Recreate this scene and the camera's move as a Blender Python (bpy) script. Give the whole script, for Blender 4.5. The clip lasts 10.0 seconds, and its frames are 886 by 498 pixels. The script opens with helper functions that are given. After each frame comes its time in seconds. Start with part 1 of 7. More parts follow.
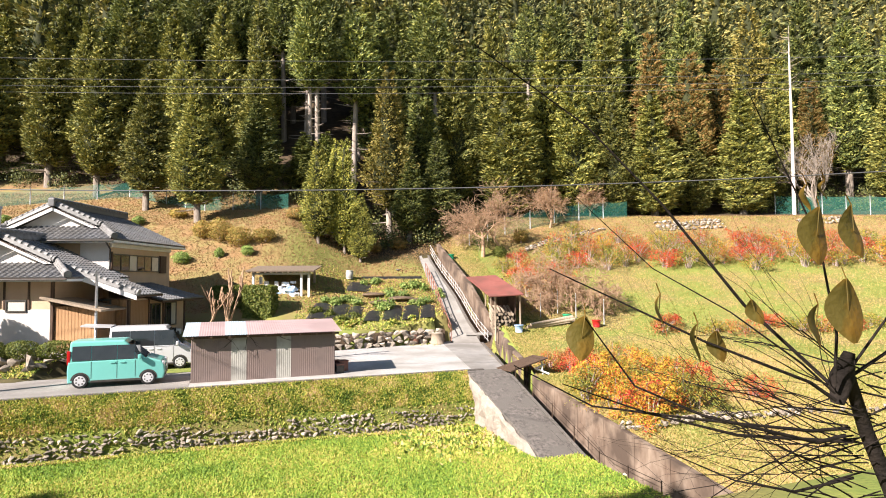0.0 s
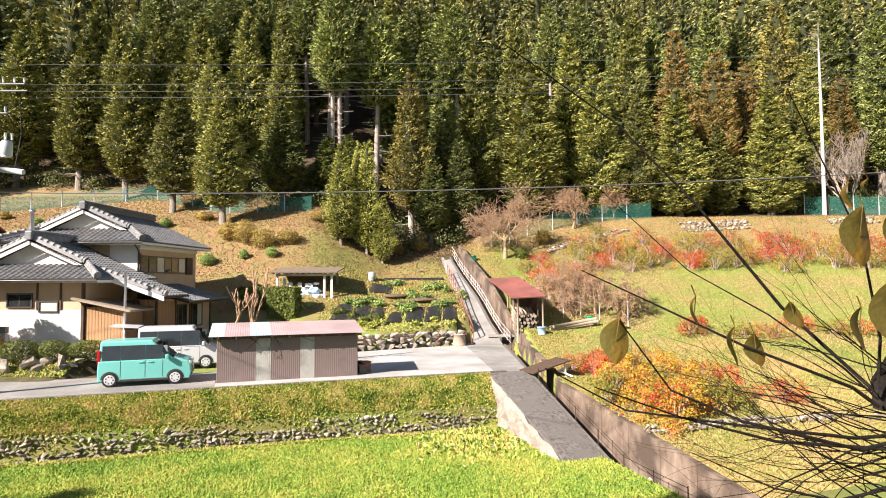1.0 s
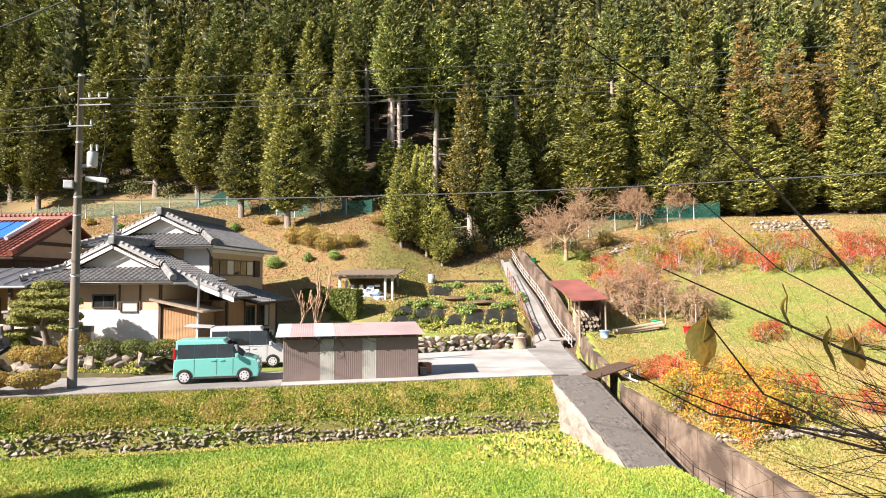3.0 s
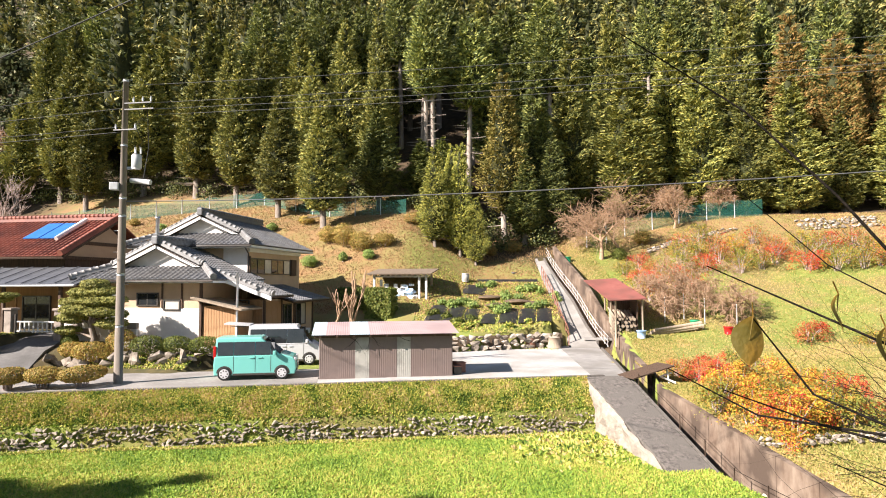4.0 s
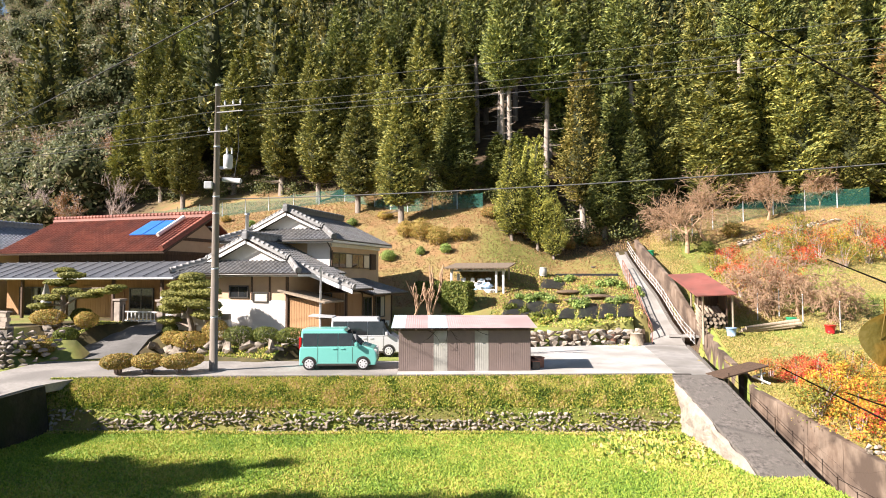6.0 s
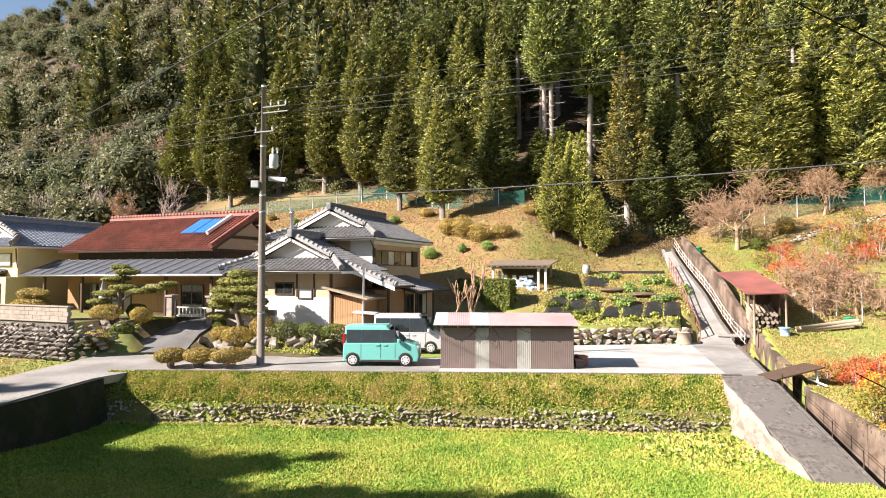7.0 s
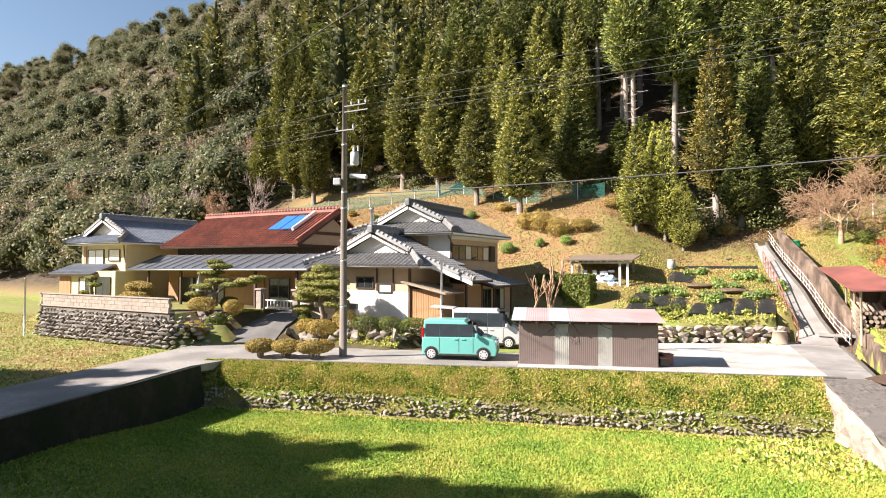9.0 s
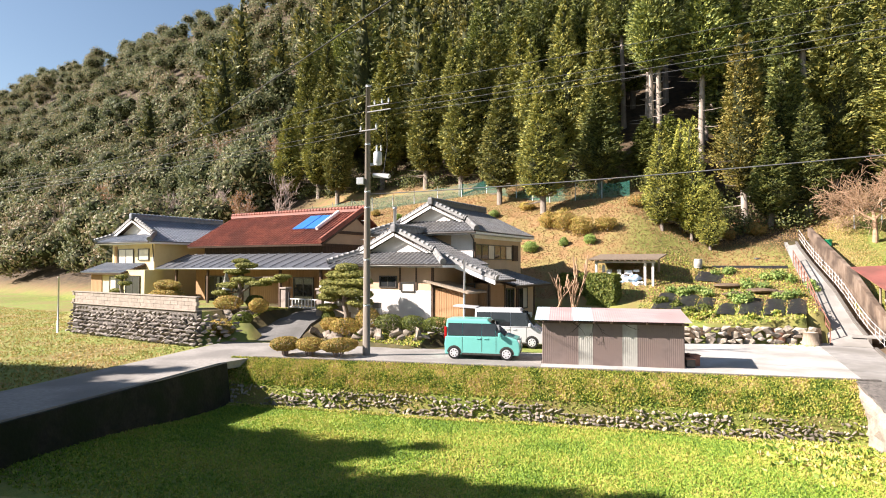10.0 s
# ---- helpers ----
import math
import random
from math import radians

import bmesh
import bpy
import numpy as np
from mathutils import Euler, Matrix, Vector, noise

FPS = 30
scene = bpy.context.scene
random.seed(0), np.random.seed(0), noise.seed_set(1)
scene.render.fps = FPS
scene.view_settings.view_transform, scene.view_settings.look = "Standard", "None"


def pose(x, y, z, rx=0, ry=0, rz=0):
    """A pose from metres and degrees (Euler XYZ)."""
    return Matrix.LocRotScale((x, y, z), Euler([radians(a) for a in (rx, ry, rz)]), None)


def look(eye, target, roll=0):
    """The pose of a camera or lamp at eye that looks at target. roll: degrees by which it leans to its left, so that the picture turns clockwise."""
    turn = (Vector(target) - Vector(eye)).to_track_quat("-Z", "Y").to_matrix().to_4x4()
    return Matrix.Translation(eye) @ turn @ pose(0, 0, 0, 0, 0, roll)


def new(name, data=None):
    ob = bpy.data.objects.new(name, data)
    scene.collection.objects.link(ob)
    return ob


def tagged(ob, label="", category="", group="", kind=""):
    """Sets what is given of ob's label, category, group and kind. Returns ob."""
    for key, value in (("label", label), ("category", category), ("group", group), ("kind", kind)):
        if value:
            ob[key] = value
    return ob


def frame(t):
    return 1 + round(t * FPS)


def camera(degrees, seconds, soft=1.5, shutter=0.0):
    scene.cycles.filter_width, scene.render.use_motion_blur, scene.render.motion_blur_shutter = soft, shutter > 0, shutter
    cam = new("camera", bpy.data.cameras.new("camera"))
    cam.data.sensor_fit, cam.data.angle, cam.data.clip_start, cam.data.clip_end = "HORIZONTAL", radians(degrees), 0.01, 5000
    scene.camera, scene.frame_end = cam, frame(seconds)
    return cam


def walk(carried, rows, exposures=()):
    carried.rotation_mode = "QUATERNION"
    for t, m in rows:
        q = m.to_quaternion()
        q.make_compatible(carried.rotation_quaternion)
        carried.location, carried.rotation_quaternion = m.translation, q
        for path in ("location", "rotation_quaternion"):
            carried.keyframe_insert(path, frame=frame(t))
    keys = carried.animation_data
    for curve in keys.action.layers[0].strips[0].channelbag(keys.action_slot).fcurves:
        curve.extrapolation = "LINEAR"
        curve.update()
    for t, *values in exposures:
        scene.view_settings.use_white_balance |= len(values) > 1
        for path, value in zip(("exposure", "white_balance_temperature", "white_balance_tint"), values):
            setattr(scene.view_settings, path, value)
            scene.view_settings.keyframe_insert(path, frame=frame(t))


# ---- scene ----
cam = camera(73.94, 10.0, soft=1.0)
ROWS = [
    (0.0, 0.0, 0.0, 0.0, -20.35, 2.7, -0.3),
    (0.5, -0.008, 0.009, 0.0, -19.46, 2.79, -0.28),
    (1.0, -0.017, 0.019, 0.0, -18.24, 2.86, -0.24),
    (1.5, -0.028, 0.027, -0.004, -16.88, 2.93, -0.19),
    (2.0, -0.04, 0.032, -0.007, -15.51, 3.01, -0.19),
    (2.5, -0.051, 0.034, -0.008, -14.06, 3.09, -0.2),
    (4.0, -0.073, 0.032, -0.015, -9.26, 3.05, -0.14),
    (4.5, -0.081, 0.033, -0.017, -7.52, 2.96, -0.09),
    (5.0, -0.092, 0.035, -0.018, -5.67, 2.82, -0.05),
    (5.5, -0.106, 0.038, -0.018, -3.79, 2.64, -0.03),
    (7.0, -0.157, 0.047, -0.009, 2.13, 2.2, 0.08),
    (7.5, -0.173, 0.049, -0.008, 4.12, 2.04, 0.11),
    (8.0, -0.185, 0.05, -0.008, 6.09, 1.91, 0.12),
    (8.5, -0.192, 0.052, -0.011, 7.97, 1.8, 0.12),
    (9.0, -0.194, 0.057, -0.016, 9.6, 1.69, 0.14),
    (9.5, -0.194, 0.06, -0.024, 10.86, 1.65, 0.16),
    (10.0, -0.194, 0.061, -0.032, 11.82, 1.64, 0.19),
]
EYE = 4.0
EXPOSURES = [(0.0, 1.42), (10.0, 1.6)]
walk(cam, [(t, pose(x, y, EYE + z, 90 + pitch, -roll, yaw)) for t, x, y, z, yaw, pitch, roll in ROWS], EXPOSURES)

# ---- daylight ----
SUN_WAY = Vector((1.43, 0.5, -1.0)).normalized()      # the way the sunlight travels
sun = new("sun", bpy.data.lights.new("sun", "SUN"))
sun.data.energy, sun.data.angle, sun.data.color = 5.0, radians(0.53), (1.0, 0.9, 0.83)
sun.matrix_world = look((-60, -20, 60), Vector((-60, -20, 60)) + SUN_WAY)
world = bpy.data.worlds.new("sky")
scene.world = world
world.use_nodes = True
_sky = world.node_tree.nodes.new("ShaderNodeTexSky")
_sky.sky_type, _sky.sun_disc = "NISHITA", False
_sky.sun_elevation = math.asin(-SUN_WAY.z)
_sky.sun_rotation = math.atan2(-SUN_WAY.x, -SUN_WAY.y)
_sky.air_density, _sky.dust_density, _sky.ozone_density = 1.0, 0.6, 0.6
_bg = world.node_tree.nodes["Background"]
_bg.inputs[1].default_value = 0.05
world.node_tree.links.new(_sky.outputs[0], _bg.inputs[0])

# ---- materials ----
def mat(name, a, b=None, scale=4.0, rough=0.8, bump=0.0, bscale=None, metal=0.0, c=None, big=0.35, spec=0.35, rnd=0.0, alpha=None, stretch=None, trans=0.0):
    """A two-scale procedural surface: colour a to b by fine noise, towards c in large patches; rnd varies the pieces."""
    m = bpy.data.materials.new(name)
    m.use_nodes = True
    nt = m.node_tree
    n, l = nt.nodes, nt.links
    p = n["Principled BSDF"]
    p.inputs["Roughness"].default_value, p.inputs["Metallic"].default_value = rough, metal
    p.inputs["Specular IOR Level"].default_value = spec
    b = b or tuple(v * 0.7 for v in a)
    co = n.new("ShaderNodeTexCoord")
    src = co.outputs["Object"]
    if stretch:
        mp = n.new("ShaderNodeMapping")
        mp.inputs["Scale"].default_value = stretch
        l.new(src, mp.inputs[0])
        src = mp.outputs[0]
    n1 = n.new("ShaderNodeTexNoise")
    n1.inputs["Scale"].default_value, n1.inputs["Detail"].default_value, n1.inputs["Roughness"].default_value = scale, 6, 0.65
    l.new(src, n1.inputs["Vector"])
    r1 = n.new("ShaderNodeValToRGB")
    r1.color_ramp.elements[0].position, r1.color_ramp.elements[1].position = 0.36, 0.64
    r1.color_ramp.elements[0].color, r1.color_ramp.elements[1].color = (*a, 1), (*b, 1)
    l.new(n1.outputs[0], r1.inputs[0])
    out = r1.outputs[0]
    if c:
        n2 = n.new("ShaderNodeTexNoise")
        n2.inputs["Scale"].default_value, n2.inputs["Detail"].default_value = big, 4
        l.new(co.outputs["Object"], n2.inputs["Vector"])
        r2 = n.new("ShaderNodeValToRGB")
        r2.color_ramp.elements[0].position, r2.color_ramp.elements[1].position = 0.42, 0.62
        l.new(n2.outputs[0], r2.inputs[0])
        mx = n.new("ShaderNodeMix")
        mx.data_type = "RGBA"
        l.new(r2.outputs[0], mx.inputs[0])
        l.new(out, mx.inputs[6])
        mx.inputs[7].default_value = (*c, 1)
        out = mx.outputs[2]
    if rnd:
        oi, geo = n.new("ShaderNodeObjectInfo"), n.new("ShaderNodeNewGeometry")
        ad = n.new("ShaderNodeMath")
        ad.operation = "ADD"
        l.new(oi.outputs["Random"], ad.inputs[0])
        l.new(geo.outputs["Random Per Island"], ad.inputs[1])
        mr = n.new("ShaderNodeMapRange")
        mr.inputs["From Max"].default_value = 2.0
        mr.inputs["To Min"].default_value, mr.inputs["To Max"].default_value = 1 - rnd, 1 + rnd
        l.new(ad.outputs[0], mr.inputs["Value"])
        hs = n.new("ShaderNodeHueSaturation")
        l.new(mr.outputs[0], hs.inputs["Value"])
        l.new(out, hs.inputs["Color"])
        out = hs.outputs[0]
    l.new(out, p.inputs["Base Color"])
    if bump:
        n3 = n.new("ShaderNodeTexNoise")
        n3.inputs["Scale"].default_value, n3.inputs["Detail"].default_value = bscale or scale * 4, 5
        l.new(src, n3.inputs["Vector"])
        bp = n.new("ShaderNodeBump")
        bp.inputs["Strength"].default_value, bp.inputs["Distance"].default_value = bump, 0.05
        l.new(n3.outputs[0], bp.inputs["Height"])
        l.new(bp.outputs[0], p.inputs["Normal"])
    if trans:
        tr, mxs = n.new("ShaderNodeBsdfTranslucent"), n.new("ShaderNodeMixShader")
        l.new(out, tr.inputs["Color"])
        mxs.inputs[0].default_value = trans
        l.new(p.outputs[0], mxs.inputs[1])
        l.new(tr.outputs[0], mxs.inputs[2])
        l.new(mxs.outputs[0], n["Material Output"].inputs[0])
    return m


M = {}
M["turf"] = mat("turf", (0.16, 0.21, 0.04), (0.25, 0.27, 0.06), 3.0, 0.9, 0.5, 25, c=(0.23, 0.19, 0.065), big=0.3)
def ground_material():
    """Turf that turns to dry grass on the slope and to brown litter under the trees."""
    m = M["turf"]
    n, l = m.node_tree.nodes, m.node_tree.links
    p = n["Principled BSDF"]
    src = p.inputs["Base Color"].links[0].from_socket
    co = n.new("ShaderNodeTexCoord")
    for name, ca, cb, sc in (("dry", (0.30, 0.185, 0.085), (0.25, 0.20, 0.075), 0.9), ("wood", (0.05, 0.034, 0.02), (0.09, 0.06, 0.032), 1.5)):
        at, nz, rp, mx = n.new("ShaderNodeAttribute"), n.new("ShaderNodeTexNoise"), n.new("ShaderNodeValToRGB"), n.new("ShaderNodeMix")
        at.attribute_name = name
        nz.inputs["Scale"].default_value, nz.inputs["Detail"].default_value = sc, 7
        l.new(co.outputs["Object"], nz.inputs["Vector"])
        rp.color_ramp.elements[0].position, rp.color_ramp.elements[1].position = 0.4, 0.6
        rp.color_ramp.elements[0].color, rp.color_ramp.elements[1].color = (*ca, 1), (*cb, 1)
        l.new(nz.outputs[0], rp.inputs[0])
        mx.data_type = "RGBA"
        l.new(at.outputs["Fac"], mx.inputs[0])
        l.new(src, mx.inputs[6])
        l.new(rp.outputs[0], mx.inputs[7])
        src = mx.outputs[2]
    l.new(src, p.inputs["Base Color"])


ground_material()
M["conifer"] = mat("conifer_green", (0.055, 0.085, 0.018), (0.10, 0.125, 0.025), 1.2, 0.7, rnd=0.35, trans=0.2)
M["conifer_b"] = mat("conifer_olive", (0.10, 0.115, 0.022), (0.15, 0.15, 0.03), 1.2, 0.7, rnd=0.35, trans=0.2)
M["conifer_r"] = mat("conifer_russet", (0.16, 0.10, 0.03), (0.12, 0.115, 0.025), 0.9, 0.7, rnd=0.35, trans=0.2)
M["bark"] = mat("bark", (0.16, 0.12, 0.09), (0.28, 0.24, 0.2), 3.0, 0.9, 0.6, 14, stretch=(4, 4, 0.6))

# ---- shape helpers ----
def part(name, bm, material, parent=None, label="", smooth=False, m=None):
    me = bpy.data.meshes.new(name)
    bm.normal_update()
    bm.to_mesh(me)
    bm.free()
    for mm in (material if isinstance(material, (list, tuple)) else [material]):
        me.materials.append(mm)
    if smooth:
        me.shade_smooth()
    ob = new(name, me)
    ob.parent = parent
    if m is not None:
        ob.matrix_basis = m
    if label:
        ob["label"] = label
    return ob


def thing(name, label, category, m=None, group="", kind=""):
    ob = new(name)
    if m is not None:
        ob.matrix_basis = m
    return tagged(ob, label, category, group, kind)


def add_box(bm, x0, y0, z0, x1, y1, z1, bevel=0.0, m=None, mi=0):
    mm = Matrix.Translation(((x0 + x1) / 2, (y0 + y1) / 2, (z0 + z1) / 2)) @ Matrix.Diagonal((abs(x1 - x0), abs(y1 - y0), abs(z1 - z0), 1))
    if m is not None:
        mm = m @ mm
    r = bmesh.ops.create_cube(bm, size=1.0, matrix=mm)
    fs = {f for v in r["verts"] for f in v.link_faces}
    for f in fs:
        f.material_index = mi
    if bevel:
        es = list({e for v in r["verts"] for e in v.link_edges})
        bmesh.ops.bevel(bm, geom=es, offset=bevel, segments=2, affect="EDGES", profile=0.6)
    return r["verts"]


def box(x0, y0, z0, x1, y1, z1, bevel=0.0, m=None):
    bm = bmesh.new()
    add_box(bm, x0, y0, z0, x1, y1, z1, bevel, m)
    return bm


def add_tube(bm, pts, radii, sides=6, cap=True):
    """A tapered tube through pts."""
    rings = []
    pts = [Vector(p) for p in pts]
    for i, p in enumerate(pts):
        d = (pts[min(i + 1, len(pts) - 1)] - pts[max(i - 1, 0)]).normalized()
        a = d.cross(Vector((0, 0, 1)) if abs(d.z) < 0.95 else Vector((1, 0, 0))).normalized()
        b = d.cross(a)
        r = radii[i] if isinstance(radii, (list, tuple)) else radii
        rings.append([bm.verts.new(p + (a * math.cos(k * math.tau / sides) + b * math.sin(k * math.tau / sides)) * r) for k in range(sides)])
    for r0, r1 in zip(rings, rings[1:]):
        for k in range(sides):
            bm.faces.new((r0[k], r0[(k + 1) % sides], r1[(k + 1) % sides], r1[k])).smooth = True
    if cap and sides > 2:
        bm.faces.new(rings[0])
        bm.faces.new(rings[-1][::-1])


def tube(pts, radii, sides=6):
    bm = bmesh.new()
    add_tube(bm, pts, radii, sides)
    return bm


def poly(bm, pts, thick=None):
    """A face through pts, with thickness along its normal if thick is given."""
    vs = [bm.verts.new(p) for p in pts]
    f = bm.faces.new(vs)
    if thick:
        f.normal_update()
        nrm = f.normal.copy()
        r = bmesh.ops.extrude_face_region(bm, geom=[f])
        for v in r["geom"]:
            if isinstance(v, bmesh.types.BMVert):
                v.co -= nrm * thick
    return f


# ---- ground ----
# The houses stand turned by 20 degrees against the lane: p runs along their fronts, q away into the valley side.
CA, SA = math.cos(radians(20)), math.sin(radians(20))


def to_pq(x, y):
    return x * CA - y * SA, x * SA + y * CA


def to_xy(p, q):
    return p * CA + q * SA, -p * SA + q * CA


def L(p, q, z=0.0, turn=0.0):
    x, y = to_xy(p, q)
    return pose(x, y, z, 0, 0, -20 + turn)


def step(a, b, v):
    t = min(max((v - a) / (b - a), 0.0), 1.0)
    return t * t * (3 - 2 * t)


def lerp(a, b, t):
    return a + (b - a) * t


def prof(knots, v):
    if v <= knots[0][0]:
        return knots[0][1]
    for (a, za), (b, zb) in zip(knots, knots[1:]):
        if v <= b:
            return za + (zb - za) * (v - a) / (b - a)
    return knots[-1][1]


HILL_L = [(33, 0.9), (37, 1.5), (40, 3.0), (43.5, 5.6), (47, 8.3), (51, 10.1), (56, 13.0), (62, 16.2), (150, 78), (222, 128), (400, 130), (900, 60)]
HILL_C = [(30, 0.0), (34, 0.9), (39, 2.1), (45, 3.9), (48, 5.6), (54, 8.0), (60, 11.0), (150, 74), (225, 127), (400, 130), (900, 60)]
HILL_R = [(16, -1.2), (22, -0.7), (28, -0.2), (33, 0.4), (37, 1.3), (41, 2.6), (46, 4.2), (50, 6.0), (54, 8.0), (57, 9.6), (62, 10.6), (70, 15), (150, 70), (225, 125), (400, 130), (900, 60)]
HILL_F = [(36, 0.2), (44, 4.0), (60, 17.0), (162, 108), (400, 110), (900, 40)]


def hill(p, q):
    zl, zc, zr, zf = (prof(k, q) for k in (HILL_L, HILL_C, HILL_R, HILL_F))
    z = lerp(zl, zc, step(-13, -5, p))
    z = lerp(z, zr, step(1.5, 6, p))
    z = lerp(zf, z, step(-75, -42, p))
    if q > 60:
        z += 5 * noise.noise((p * 0.012, q * 0.012, 3.0)) * step(60, 110, q)
    return z


PATH = [(35.4, 0.05), (38, 1.05), (41, 2.6), (45, 4.1), (47.6, 5.2), (49, 5.9)]


def zpath(q):
    return prof(PATH, q)


def path_p(q):
    return 0.74 - (q - 35.8) * 0.187, 2.35 - (q - 35.8) * 0.262


def ground_z(x, y):
    p, q = to_pq(x, y)
    h = hill(p, q)
    w = noise.noise((x * 0.35, y * 0.35, 0.0)) * 0.05
    # the lane, the yard and the parking place are level; the field lies below the bank
    yard = h
    if y < 32.6 + 0.19 * (x - 5.6) and x < 13.5:
        yard = 0.0 if x > -6.6 else lerp(0.0, 0.45, step(27.4, 29.5, y))
    elif x < 3 and q < 36.5:
        yard = min(h, 0.9)
    if -26.3 < p < -16 and 21.2 < q < 36:
        yard = prof([(21.2, -0.06), (23.6, 0.62), (26.0, 1.25)], q) if p < -22.5 else lerp(0.0, 0.55, step(22.6, 24.5, q))
    if -38.5 < p < -26.3 and 19.2 < q < 36:
        yard = 1.4 if p < -28.2 else lerp(0.1, 1.4, step(20.0, 23.5, q))
    elif -75 < p <= -38.5 and q < 36:
        yard = lerp(-0.15 + w, 1.3, step(23, 24.6, q)) if p > -49 else -0.15 + w
    elif p <= -26.3 and q <= 19.2:
        yard = -0.15 + w
    if x < -17.6 and q <= 18.8:
        yard = -0.15 + w
    z = yard
    # the path and the stream cut into the slope
    if 34.0 < q < 48.5 and -3.5 < p < 6:
        a, b = path_p(q)
        if a - 0.1 < p < b + 0.1:
            z = zpath(q) - 0.15
        elif b + 0.1 <= p < b + 1.1:
            z = zpath(q) - 1.1
    # right of the stream
    if x > 12.3 and not (34.0 < q < 48.5 and p < path_p(q)[1] + 1.1) and not (22 < y < 34.6 and x < 12.4 + 0.32 * (y - 22.5)):
        z = h + w
    if x > 12.3 and 7 < y < 22:      # the lawn falls to the top of the channel wall
        z = lerp(min(z, -0.3 + (y - 21.8) * 0.135), z, step(12.45, 15.0, x))
    if 22 < y < 32.5 and 11.35 + 0.32 * (y - 22.5) < x < 12.3 + 0.32 * (y - 22.5):
        z = -2.6
    if 28.0 < y < 36.5 and 12.0 < x < 15.3 and 28.0 < q < 36.6 and p < 3.4:
        z = min(z, -0.1)
    # field
    if y < 23.0 and -14.4 < x < 12.3:
        f = -1.8 + 0.012 * -(x) + w + 0.5 * step(-8.5, -14.0, x) * step(21.0, 14.0, y)
        z = lerp(f, 0.0 if x < 9.6 else -2.4, prof([(0, 0), (0.13, 0.45), (0.5, 0.78), (1, 1)], (y - 21.9) / 1.05)) if x < 9.6 else f
    # the road embankment on which the camera stands
    if y < 9:
        z = lerp(z, 2.45, step(8.5, 3.0, y)) if x > -14 else lerp(z, 2.45, step(6, 0, y))
    if 11.25 < x < 12.25 and y > 7:
        z = min(z, -2.6 if y < 24 else z)
    return z


def axis(lo, hi, a, b, fine):
    v = list(np.arange(a, b + 1e-6, fine))
    d, s = fine, []
    x = a
    while x > lo:
        d = min(d * 1.18, 24)
        x -= d
        s.append(x)
    d, e, x = fine, [], b
    while x < hi:
        d = min(d * 1.18, 24)
        x += d
        e.append(x)
    return s[::-1] + v + e


def build_ground():
    xs, ys = axis(-900, 800, -50, 45, 0.5), axis(-300, 950, -4, 72, 0.5)
    xs = sorted(set([round(v, 3) for v in xs] + [-14.45, -14.35, 9.55, 9.65, 11.2, 11.3, 12.2, 12.32, -17.65, -17.55]))
    ys = sorted(set([round(v, 3) for v in ys] + [21.9, 22.04, 22.25, 22.43, 22.7, 22.95, 23.05]))
    nx, ny = len(xs), len(ys)
    verts = [(x, y, ground_z(x, y)) for y in ys for x in xs]
    faces = [(j * nx + i, j * nx + i + 1, (j + 1) * nx + i + 1, (j + 1) * nx + i) for j in range(ny - 1) for i in range(nx - 1)]
    me = bpy.data.meshes.new("ground")
    me.from_pydata(verts, [], faces)
    me.materials.append(M["turf"])
    me.shade_smooth()
    dry, wood = me.attributes.new("dry", "FLOAT", "POINT"), me.attributes.new("wood", "FLOAT", "POINT")
    pq = [to_pq(v[0], v[1]) for v in verts]
    dry.data.foreach_set("value", [max(step(35.5, 38, q) * step(4, 1, p) * (1 - 0.75 * step(-14, -10, p)), step(3, 6, p) * step(48, 52, q)) for p, q in pq])
    wood.data.foreach_set("value", [max(step(54.5, 57.5, q + 2 * noise.noise((p * 0.2, q * 0.2, 0))) if p < 3 else step(58, 60, q), step(46, 49, q) * step(-13, -10, p) * step(1.5, -0.5, p), step(-48, -56, p) * step(36, 40, q), 0.85 * step(-31, -30, p) * step(-13.2, -13.8, p) * step(20.6, 21.4, q) * step(28.5, 27.5, q)) for p, q in pq])
    return tagged(new("ground", me), "grassy valley ground rising into a hillside", "ground", kind="structure")


ground = build_ground()


